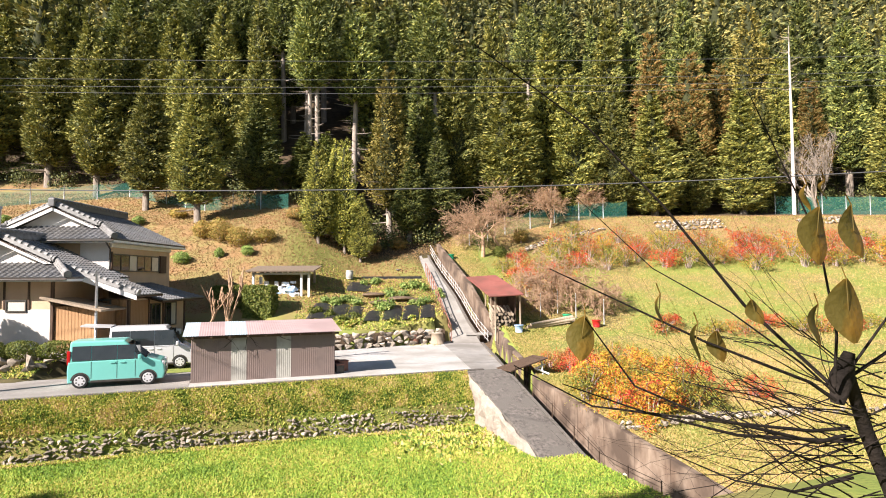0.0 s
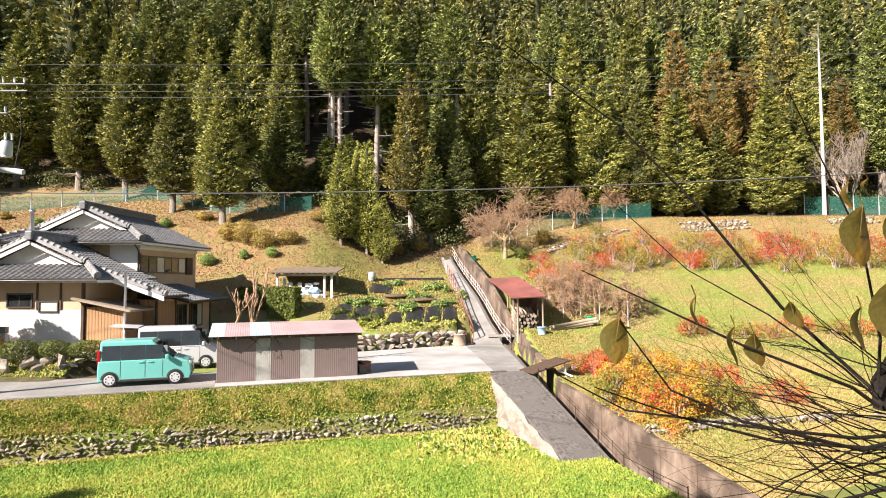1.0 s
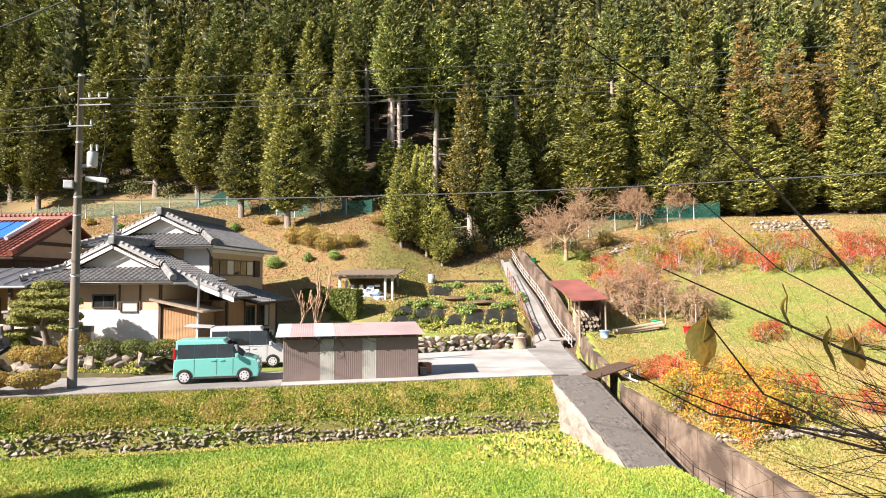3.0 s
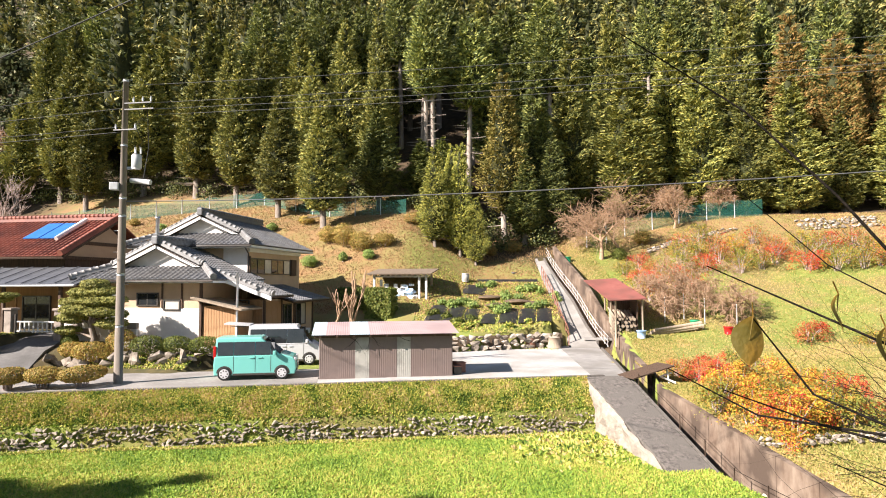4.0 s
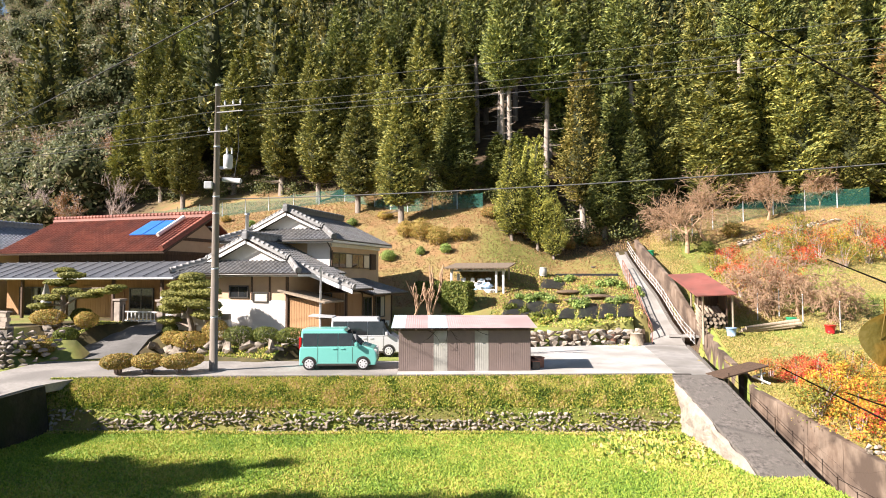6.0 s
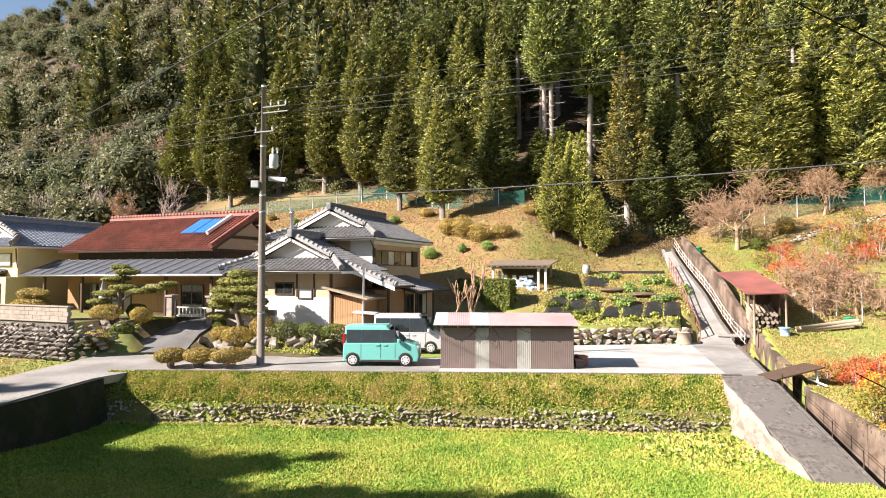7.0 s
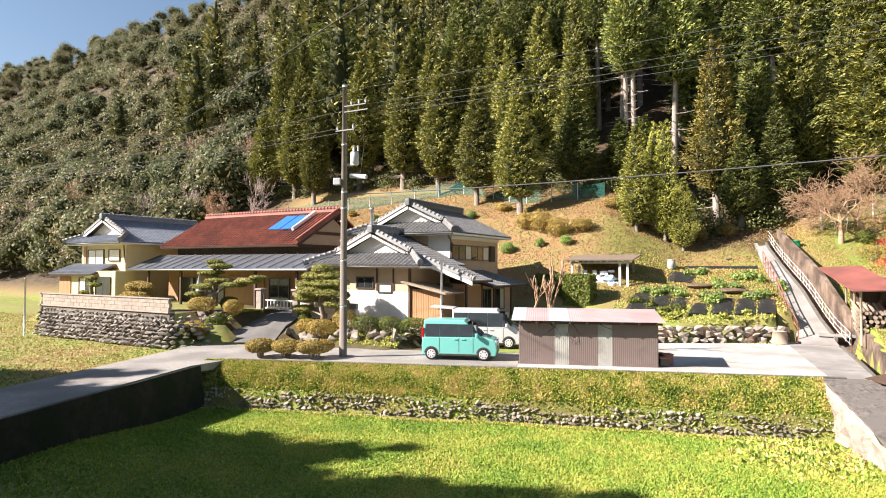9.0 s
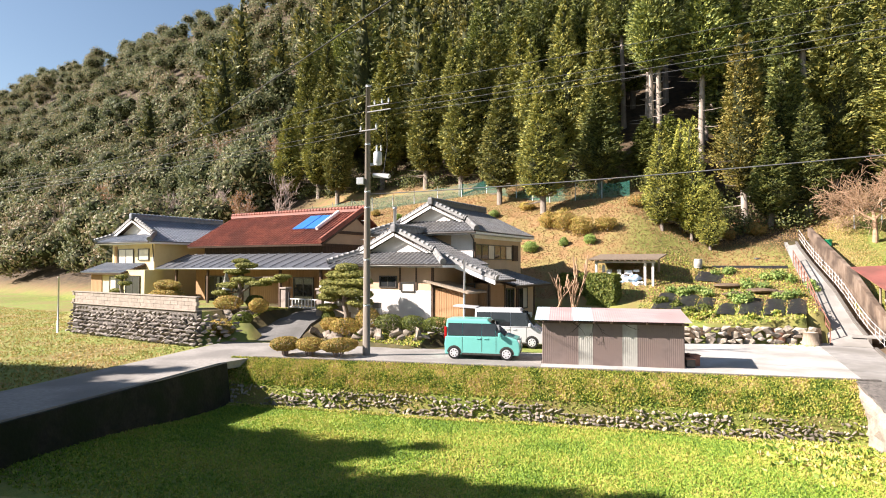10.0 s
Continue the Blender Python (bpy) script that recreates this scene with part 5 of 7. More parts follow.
for row in range(3):
    u = 0.0
    while u < 1.0:
        s = rs.uniform(0.36, 0.7)
        x, y = lerp(5.3, 12.5, u), lerp(32.15, 33.5, u)
        stone(garden_wall, "pale_stone" if rs.random() < 0.9 else "stone", x, y + row * 0.06, 0.18 + row * 0.29 + rs.uniform(-0.04, 0.04), s * 1.15, 0.5, s * rs.uniform(0.75, 0.95), 12)
        u += s / 7.3
part("backing", slab([(5.2, 32.35, -0.1), (12.7, 33.75, -0.1), (12.7, 34.0, 0.82), (5.2, 32.6, 0.82)], 0.2), M["soil"], garden_wall)
compound = tagged(new("compound_wall"), "dark cobble retaining wall below a grey block wall", "wall", kind="structure")
compound.matrix_basis = HB
for row in range(8):
    x = -38.5 + (row % 2) * 0.14
    while x < -25.1:
        w = rs.uniform(0.3, 0.44)
        bend = max(0.0, x + 26.9) ** 2 * 0.5
        stone(compound, "dark_stone", x + w / 2, 18.42 + row * 0.045 + bend, 0.02 + row * 0.2, w * 1.1, 0.42, 0.25, 9)
        x += w
part("backing", box(-38.4, 18.7, -0.3, -26.4, 19.0, 1.62), M["dark_concrete"], compound)
part("coping", box(-38.5, 18.62, 1.62, -26.4, 19.0, 1.70, 0.01), M["block"], compound)
for row in range(3):
    x = -38.45 + (row % 2) * 0.3
    while x < -26.5:
        part("block", box(x, 18.68, 1.705 + row * 0.2, min(x + 0.585, -26.4), 18.86, 1.895 + row * 0.2, 0.008), M["block"], compound)
        x += 0.6
part("capping", box(-38.5, 18.64, 2.31, -26.35, 18.9, 2.37, 0.01), M["block"], compound)

# ---- gate, rocks and clipped trees before the houses ----
gate = thing("gate", "stone gate posts with a low white lattice gate", "gate", HB)
for x in (-26.9, -24.0):
    post = part("gate_post", box(x - 0.2, 24.9, 0.7, x + 0.2, 25.3, 2.55, 0.03), M["block"], gate, "stone gate post")
    part("cap", box(x - 0.26, 24.84, 2.55, x + 0.26, 25.36, 2.66, 0.02), M["block"], post)
part("finial", tube([(-24.0, 25.1, 2.66), (-24.0, 25.1, 2.78), (-24.0, 25.1, 2.9)], [0.07, 0.13, 0.05], 10), M["white"], gate, "white globe lamp")
for i in range(10):
    x = -26.6 + i * 0.26
    part("bar", box(x, 25.06, 1.45, x + 0.05, 25.1, 2.0), M["white"], gate)
for z in (1.48, 1.95):
    part("rail", box(-26.65, 25.04, z, -24.25, 25.12, z + 0.06), M["white"], gate)
for x in (-26.6, -24.3):
    part("gate_leaf_post", box(x, 25.0, 1.3, x + 0.08, 25.1, 2.35), M["frame"], gate)
for i in range(40):      # rockery along the drive and the house
    t = i / 39
    p = lerp(-22.4, -16.0, t) + rs.uniform(-0.3, 0.3)
    q = lerp(23.2, 24.6, t) + rs.uniform(-0.7, 0.9)
    s = rs.uniform(0.35, 0.75)
    x, y = to_xy(p, q)
    ob = tagged(new("garden_rock", rs.choice(ROCK["stone"])), "rounded grey garden rock", "rock", "rockery")
    ob.matrix_basis = pose(x, y, ground_z(x, y) + s * 0.2, 0, 0, rs.uniform(0, 360)) @ Matrix.Diagonal((s * 1.2, s, s * rs.uniform(0.8, 1.3), 1))
for i in range(16):
    p, q = -26.9 - rs.uniform(0, 1.6), 21.2 + rs.uniform(-1.2, 3.2)
    s = rs.uniform(0.35, 0.7)
    x, y = to_xy(p, q)
    ob = tagged(new("garden_rock", rs.choice(ROCK["stone"])), "rounded grey garden rock", "rock", "rockery")
    ob.matrix_basis = pose(x, y, 1.2 - max(0, 22 - q) * 0.3 + s * 0.2, 0, 0, rs.uniform(0, 360)) @ Matrix.Diagonal((s * 1.2, s, s * rs.uniform(0.8, 1.3), 1))
low = tagged(new("boundary_wall"), "low white patterned block wall beside the gate", "wall", kind="structure")
low.matrix_basis = HB
for row in range(3):
    for i in range(8):
        part("block", box(-23.7 + i * 0.5, 25.0, 1.1 + row * 0.3, -23.22 + i * 0.5, 25.2, 1.385 + row * 0.3, 0.01), M["plaster"] if (i + row) % 3 else M["block"], low)


def shrub(name, label, leaf, x, y, z, rx, ry, rz, n, size, seed, stems=0, group="", fill=0.5, lift=None, category="shrub"):
    rng = np.random.default_rng(seed)
    ob = thing(name, label, category, pose(x, y, z, 0, 0, rng.uniform(0, 360)), group)
    zc = rz * 0.85 if lift is None else lift
    v, f = blob_np(rng, (0, 0, zc), rx, ry, rz, n, size, fill, 0.3)
    c = new("foliage", np_mesh("foliage", v, f, LEAF[leaf]))
    c.parent = ob
    if stems:
        bm = bmesh.new()
        for k in range(stems):
            a = rng.uniform(0, math.tau)
            e = rng.uniform(0.2, 0.75)
            add_tube(bm, [(math.cos(a) * 0.12, math.sin(a) * 0.12, -0.15), (math.cos(a) * rx * e * 0.5, math.sin(a) * ry * e * 0.5, zc * 0.5), (math.cos(a) * rx * e, math.sin(a) * ry * e, zc)], [0.035, 0.028, 0.015], 5)
        part("stem", bm, M["grey_twig"], ob)
    return ob


for i, (px, py, w) in enumerate([(-12.3, 24.1, 0.78), (-11.15, 24.15, 0.72), (-9.85, 24.25, 0.92)]):
    shrub("clipped_bush", "clipped russet-green bush with bare stems beside the lane", "russet_hedge", px, py, 0.05, w, 0.62, 0.3, 4200, 0.08, 30 + i, 9, "lane bushes", 0.12, 0.47)
for i, (p, q, rx, rz, lf) in enumerate([(-18.6, 24.4, 0.9, 0.45, "hedge"), (-17.4, 24.8, 0.8, 0.42, "hedge"), (-16.2, 25.2, 0.8, 0.4, "hedge"), (-15.2, 25.5, 0.6, 0.4, "russet_hedge"),
                                        (-22.2, 23.9, 0.6, 0.35, "russet_hedge"), (-20.9, 23.6, 0.8, 0.45, "russet_hedge"), (-20.0, 24.4, 0.7, 0.6, "russet_hedge"), (-22.8, 24.4, 0.4, 0.3, "hedge"),
                                        (-27.2, 20.9, 0.8, 0.35, "russet_hedge"), (-28.2, 22.0, 0.8, 0.4, "russet_hedge"), (-27.6, 23.4, 0.6, 0.4, "hedge"), (-26.5, 21.6, 0.6, 0.35, "hedge"), (-26.6, 22.8, 0.65, 0.4, "russet_hedge"), (-26.4, 20.5, 0.5, 0.3, "russet_hedge"), (-14.0, 26.3, 0.35, 0.7, "russet_hedge"), (-13.2, 27.2, 0.35, 0.7, "russet_hedge")]):
    x, y = to_xy(p, q)
    shrub("garden_shrub", "rounded clipped garden shrub among the rocks", lf, x, y, max(0, ground_z(x, y)) + 0.1, rx, rx * 0.85, rz, 2600, 0.085, 60 + i, 5, "garden shrubs", 0.15)


def niwaki(label, m, pads, trunk, leaf, seed, size=0.14):
    rng = np.random.default_rng(seed)
    ob = thing("garden_pine", label, "tree", m)
    bm = bmesh.new()
    add_tube(bm, trunk, [0.17 - 0.1 * i / (len(trunk) - 1) for i in range(len(trunk))], 8)
    part("trunk", bm, M["bark"], ob)
    for (x, y, z, rx, rz) in pads:
        zt = min(z, trunk[-1][2])
        t0 = min(trunk, key=lambda t: abs(t[2] - (zt - 0.25)))
        part("branch", tube([t0, ((x + t0[0]) / 2, (y + t0[1]) / 2, (z + t0[2]) / 2 + 0.05), (x, y, z - rz * 0.3)], [0.07, 0.05, 0.025], 5), M["bark"], ob)
        v, f = blob_np(rng, (x, y, z), rx, rx * 0.85, rz, int(2200 * rx * rx + 600), size * 0.8, 0.3, 1.2)
        c = new("foliage_pad", np_mesh("foliage_pad", v, f, LEAF[leaf]))
        c.parent = ob
    return ob


niwaki("cloud-pruned garden pine with dense rounded pads", L(-21.6, 24.4, 0.7),
       [(-1.15, 0, 1.55, 0.75, 0.26), (0.95, 0.1, 1.3, 0.75, 0.26), (-0.55, -0.2, 1.95, 0.85, 0.27), (0.6, -0.1, 1.85, 0.85, 0.27), (-1.0, 0.1, 2.3, 0.75, 0.25), (0.1, 0, 2.35, 0.8, 0.27), (1.05, 0, 2.4, 0.7, 0.25), (-0.45, 0, 2.75, 0.75, 0.25), (0.55, 0.1, 2.8, 0.75, 0.26), (0.1, 0, 3.15, 0.7, 0.26), (-1.3, 0, 0.95, 0.6, 0.22), (1.3, 0, 1.75, 0.55, 0.22)],
       [(0, 0, -0.3), (0.15, 0, 0.6), (-0.1, 0, 1.3), (0.1, 0, 2.0), (0, 0, 3.0)], "pine", 201)
niwaki("open spreading garden pine with flat layered branches", L(-28.0, 22.6, 1.2),
       [(-0.8, 0, 1.6, 0.8, 0.16), (0.4, 0, 1.95, 0.8, 0.17), (1.4, 0.2, 1.75, 0.8, 0.15), (2.5, 0.3, 1.95, 0.75, 0.14), (3.2, 0.3, 2.15, 0.5, 0.12), (-0.2, 0, 2.4, 0.75, 0.17), (0.6, 0, 2.75, 0.7, 0.17), (-1.5, 0, 1.15, 0.6, 0.16), (0.1, 0, 3.0, 0.5, 0.14)],
       [(0, 0, -0.3), (-0.25, 0, 0.5), (0.15, 0, 1.2), (-0.05, 0, 1.9), (0.15, 0, 2.9)], "pine", 202, 0.16)
niwaki("small pruned pine behind the block wall", L(-32.2, 20.8, 1.3), [(-0.6, 0, 0.9, 0.7, 0.3), (0.5, 0, 1.0, 0.75, 0.3), (0, 0, 1.5, 0.75, 0.3), (0.7, 0, 1.45, 0.5, 0.25)], [(0, 0, -0.2), (0.1, 0, 0.6), (0, 0, 1.4)], "russet_hedge", 203)
niwaki("small bare-stemmed pine behind the block wall", L(-37.6, 21.2, 1.3), [(-0.5, 0, 1.0, 0.45, 0.14), (0.4, 0, 1.5, 0.45, 0.14), (0, 0, 1.9, 0.4, 0.14)], [(0, 0, -0.2), (0.15, 0, 0.7), (-0.05, 0, 1.3), (0.05, 0, 1.9)], "pine", 204)
par = thing("parasol", "folded pale green garden parasol in the yard", "parasol", L(-30.3, 23.5, 1.4))
part("pole", tube([(0, 0, 0), (0, 0, 2.3)], 0.03, 6), M["steel"], par)
part("canopy", tube([(0, 0, 0.9), (0, 0, 1.5), (0, 0, 2.25)], [0.28, 0.2, 0.03], 9), M["clear_sheet"], par)
mast = thing("grey_post", "thin grey steel post at the wall's corner", "post", L(-38.9, 18.1, -0.2))
part("pipe", tube([(0, 0, 0), (0, 0, 3.4)], 0.05, 8), M["steel"], mast)
part("cap", tube([(0, 0, 3.4), (0, 0, 3.45)], 0.06, 8), M["steel"], mast)

# ---- shed of corrugated sheet ----
def corrugated(O, U, V, w, h, pitch, amp, N):
    bm = bmesh.new()
    O, U, V, N = (Vector(v) for v in (O, U, V, N))
    n = int(w / pitch * 4)
    cols = [(bm.verts.new(O + U * (w * i / n) + N * amp * math.sin(i * math.pi / 2)), bm.verts.new(O + U * (w * i / n) + V * h + N * amp * math.sin(i * math.pi / 2))) for i in range(n + 1)]
    for a, b in zip(cols, cols[1:]):
        bm.faces.new((a[0], b[0], b[1], a[1])).smooth = True
    return bm


shed = thing("storage_shed", "low shed of brown corrugated steel with faded pink roof", "shed", pose(-1.14, 24.33, 0.035))
x = 0.0
for w, k in ((1.42, "brown_sheet"), (0.56, "clear_sheet"), (1.13, "brown_sheet"), (0.56, "clear_sheet"), (1.74, "brown_sheet")):
    part("wall_sheet", corrugated((x, -0.004 * (k == "clear_sheet"), 0.0), (1, 0, 0), (0, 0, 1), w, 1.72, 0.076, 0.004, (0, -1, 0)), M[k], shed, "pale translucent sheet" if k == "clear_sheet" else "")
    x += w
part("side_wall", corrugated((5.41, 0, 0), (0, 1, 0), (0, 0, 1), 1.9, 1.84, 0.076, 0.012, (1, 0, 0)), M["brown_sheet"], shed)
part("side_wall", corrugated((0, 0, 0), (0, 1, 0), (0, 0, 1), 1.9, 1.84, 0.076, 0.012, (-1, 0, 0)), M["brown_sheet"], shed)
part("back_wall", corrugated((0, 1.9, 0), (1, 0, 0), (0, 0, 1), 5.41, 2.0, 0.076, 0.012, (0, 1, 0)), M["brown_sheet"], shed)
x = -0.3
for w, k in ((0.55, "blue_sheet"), (0.95, "pink_sheet"), (0.8, "blue_sheet"), (1.9, "pink_sheet"), (1.75, "pink_sheet")):
    part("roof_sheet", corrugated((x, -0.32, 1.78 + 0.004 * (k == "blue_sheet")), (1, 0, 0), (0, 0.99, 0.141), w, 2.5, 0.09, 0.004, (0, -0.141, 0.99)), M[k], shed, "pale blue roof sheet" if k == "blue_sheet" else "faded pink roof sheet")
    x += w
part("roof_beam", box(-0.2, -0.2, 1.66, 5.55, -0.12, 1.74), M["dark_wood"], shed)
for i in range(9):
    part("rafter", box(0.0 + i * 0.66, -0.3, 1.68, 0.07 + i * 0.66, 0.1, 1.76), M["dark_wood"], shed)
part("back_beam", box(0.02, 1.7, 1.86, 5.39, 1.85, 2.0), M["dark_wood"], shed)
part("footing", box(-0.05, 0.02, -0.06, 5.45, 0.1, 0.08), M["dark_concrete"], shed)
vine = bmesh.new()
vr = np.random.default_rng(8)
for x0 in (1.5, 2.1, 2.0, 1.2, 3.2):
    limbs(vine, vr, Vector((x0, -0.08, 1.66)), Vector((vr.uniform(-1, 1), -0.05, -0.5)), 0.5, 0.012, 1, 0.8, -0.2, 4, 2)
tagged(part("dry_vine", vine, M["dark_twig"], None, m=pose(-1.14, 24.33, 0.035)), "withered brown vine hanging over the shed front", "vine")
for i, (x, y, s) in enumerate([(4.55, 24.75, 0.32), (4.75, 25.2, 0.4), (4.6, 25.6, 0.36)]):
    crate = thing("crate", "old red-brown tool crate beside the shed", "crate", pose(x, y, 0.035, 0, 0, 12 * i))
    part("body", box(-s / 2, -0.2, 0, s / 2, 0.2, s, 0.02), M["rust"] if i else M["frame"], crate)
    part("lid", box(-s / 2 - 0.02, -0.22, s, s / 2 + 0.02, 0.22, s + 0.04, 0.01), M["rust"], crate)

# ---- cars ----
def car(name, label, m, paint, length, height, hood, rake, wheel, high_belt=0.95, tail=0.08):
    """A small box wagon; x runs forward from the rear bumper."""
    ob = thing(name, label, "car", m)
    W = 0.735
    belt, base, roof = high_belt, 0.2, height
    prof2 = [(0.02, base), (length - 0.06, base), (length, 0.42), (length - 0.03, 0.72), (length - 0.12, 0.86), (length - hood, belt + 0.06), (length - hood, belt + 0.04), (0.03, belt), (0.0, 0.6)]
    bm = bmesh.new()
    f = bm.faces.new([bm.verts.new((x, -W, z)) for x, z in prof2])
    r = bmesh.ops.extrude_face_region(bm, geom=[f])
    for v in r["geom"]:
        if isinstance(v, bmesh.types.BMVert):
            v.co.y = W
    bmesh.ops.recalc_face_normals(bm, faces=bm.faces)
    bmesh.ops.bevel(bm, geom=[e for e in bm.edges], offset=0.045, segments=3, affect="EDGES", profile=0.7)
    body = part("body", bm, paint, ob, smooth=True)
    x0, x1, t0, t1, w1 = 0.03, length - hood + 0.02, tail, length - hood - rake, W - 0.1
    bm = bmesh.new()
    lo = [(x0, -W + 0.01), (x1, -W + 0.01), (x1, W - 0.01), (x0, W - 0.01)]
    hi = [(t0, -w1), (t1, -w1), (t1, w1), (t0, w1)]
    vl = [bm.verts.new((x, y, belt - 0.03)) for x, y in lo]
    vh = [bm.verts.new((x, y, roof)) for x, y in hi]
    for k in range(4):
        bm.faces.new((vl[k], vl[(k + 1) % 4], vh[(k + 1) % 4], vh[k]))
    bm.faces.new(vh)
    bm.faces.new(vl[::-1])
    bmesh.ops.recalc_face_normals(bm, faces=bm.faces)
    bmesh.ops.bevel(bm, geom=[e for e in bm.edges], offset=0.07, segments=3, affect="EDGES", profile=0.7)
    part("cabin", bm, paint, ob, smooth=True)

    def on_side(x, z, s, off=0.012):
        k = (z - belt) / (roof - belt)
        return (x, s * (lerp(W - 0.01, w1, k) + off), z)
    zb, zt = belt + 0.04, roof - 0.17
    kb, kt = (zb - belt) / (roof - belt), (zt - belt) / (roof - belt)
    span0, span1 = lerp(x0, t0, 0.5) + 0.1, None
    cuts = [0.14, 0.14 + (length - hood) * 0.24, 0.14 + (length - hood) * 0.56, length - hood - 0.42]
    for s in (-1, 1):
        for a, b in zip(cuts, cuts[1:]):
            pts = [on_side(a + 0.012, zb, s), on_side(b - 0.012, zb, s), on_side(b - 0.012, zt, s), on_side(a + 0.012, zt, s)]
            part("side_window", slab(pts if s < 0 else pts[::-1], 0.01), M["glass"], ob, "dark tinted window")
        a = cuts[-1]
        fx = lambda z: lerp(x1, t1, (z - belt) / (roof - belt)) - 0.14
        pts = [on_side(a + 0.012, zb, s), on_side(fx(zb), zb, s), on_side(fx(zt) + 0.02, zt, s), on_side(a + 0.012, zt, s)]
        part("side_window", slab(pts if s < 0 else pts[::-1], 0.01), M["glass"], ob, "dark tinted window")
        for cx in (cuts[1], cuts[2], cuts[3] + 0.02):
            part("door_seam", box(cx - 0.006, s * (W + 0.002) - 0.003, 0.32, cx + 0.006, s * (W + 0.002) + 0.003, belt), M["frame"], ob)
        part("door_handle", box(cuts[2] - 0.22, s * (W + 0.012) - 0.012, 0.86, cuts[2] - 0.05, s * (W + 0.012) + 0.012, 0.9, 0.006), paint, ob)
        part("door_handle", box(cuts[2] + 0.1, s * (W + 0.012) - 0.012, 0.86, cuts[2] + 0.27, s * (W + 0.012) + 0.012, 0.9, 0.006), paint, ob)
        part("mirror", box(length - hood - 0.3, s * (W + 0.1) - 0.07, belt + 0.02, length - hood - 0.18, s * (W + 0.1) + 0.07, belt + 0.2, 0.03), paint, ob)
        part("sill", box(0.75, s * W - 0.02, 0.19, length - 0.75, s * W + 0.012, 0.27, 0.01), M["frame"], ob)
        part("tail_lamp", box(-0.012, s * (W - 0.07) - 0.06, 0.85, 0.1, s * (W - 0.07) + 0.06, 1.35, 0.02), M["red_lens"], ob, "red tail lamp")
        part("headlight", box(length - 0.2, s * (W - 0.17) - 0.16, 0.66, length - 0.02, s * (W - 0.17) + 0.165, 0.84, 0.05), M["clear_lens"], ob, "clear headlight")
        for wx in (0.42, length - 0.56):
            hub = (wx, s * (W - 0.07), wheel)
            wl = part("wheel", tube([(wx, s * (W - 0.16), wheel), (wx, s * (W - 0.13), wheel), (wx, s * (W - 0.005), wheel), (wx, s * (W + 0.02), wheel)], [wheel * 0.93, wheel, wheel, wheel * 0.92], 24), M["rubber"], ob, "black tyre with silver wheel")
            part("rim", tube([(wx, s * (W + 0.015), wheel), (wx, s * (W + 0.03), wheel)], [wheel * 0.72, wheel * 0.68], 24), M["silver"], wl, "silver wheel disc")
            if s < 0:
                for k in range(7):
                    a = k * math.tau / 7
                    c = (wx + math.cos(a) * wheel * 0.47, s * (W + 0.033), wheel + math.sin(a) * wheel * 0.47)
                    part("rim_hole", tube([(c[0], c[1] - 0.002, c[2]), (c[0], c[1] + 0.002, c[2])], wheel * 0.11, 7), M["frame"], wl)
            bm = bmesh.new()
            for k in range(9):
                a0, a1 = k * math.pi / 9 - 0.1, (k + 1) * math.pi / 9 - 0.1
                v = [(wx + math.cos(a) * rr2, s * (W + 0.006), wheel + math.sin(a) * rr2) for a, rr2 in ((a0, wheel * 0.98), (a1, wheel * 0.98), (a1, wheel * 1.17), (a0, wheel * 1.17))]
                bm.faces.new([bm.verts.new(p) for p in (v if s < 0 else v[::-1])])
            part("wheel_arch", bm, M["frame"], ob)
    fz = lambda k: (lerp(x1, t1, k) + 0.01, lerp(belt, roof, k))
    (xa, za), (xb, zb2) = fz(0.1), fz(0.86)
    part("windscreen", slab([(xa, -W + 0.1, za), (xa, W - 0.1, za), (xb, w1 - 0.06, zb2), (xb, -w1 + 0.06, zb2)], 0.01), M["glass"], ob, "dark windscreen")
    part("rear_window", slab([(lerp(x0, t0, 0.12) - 0.012, W - 0.12, belt + 0.06), (lerp(x0, t0, 0.12) - 0.012, -W + 0.12, belt + 0.06), (lerp(x0, t0, 0.8) - 0.012, -w1 + 0.06, roof - 0.17), (lerp(x0, t0, 0.8) - 0.012, w1 - 0.06, roof - 0.17)], 0.01), M["glass"], ob)
    part("grille", box(length - 0.02, -0.3, 0.6, length + 0.012, 0.3, 0.68, 0.01), M["steel"], ob, "chrome grille")
    part("bumper_grille", box(length - 0.02, -0.45, 0.3, length + 0.012, 0.45, 0.42, 0.01), M["frame"], ob)
    part("number_plate", box(length + 0.004, -0.165, 0.46, length + 0.018, 0.165, 0.57), M["clear_sheet"], ob)
    part("wiper", box(xa - 0.02, -0.4, za + 0.0, xa + 0.02, 0.3, za + 0.03), M["frame"], ob)
    return ob


car("kei_car", "mint-green boxy kei car parked beside the shed", pose(-5.28, 25.45, 0.03), M["mint"], 3.2, 1.68, 0.6, 0.78, 0.265, 0.95)
van = car("kei_van", "silver-grey kei van with raised tailgate parked by the house", pose(-4.65, 29.4, 0.03, 0, 0, 0), M["silver"], 3.4, 1.86, 0.42, 0.72, 0.275, 1.0)
part("tailgate", slab([(0.1, -0.62, 1.84), (-1.05, -0.6, 1.92), (-1.05, 0.6, 1.92), (0.1, 0.62, 1.84)], 0.06), M["silver"], van, "raised silver tailgate")
part("gate_glass", slab([(-0.15, -0.5, 1.79), (-0.15, 0.5, 1.79), (-0.75, 0.5, 1.83), (-0.75, -0.5, 1.83)], 0.01), M["glass"], van)

# ---- utility pole and wires ----
PX, PY = -8.8, 24.8
up_ = thing("utility_pole", "dark concrete utility pole with crossarms and transformer", "pole", pose(PX, PY, 0))
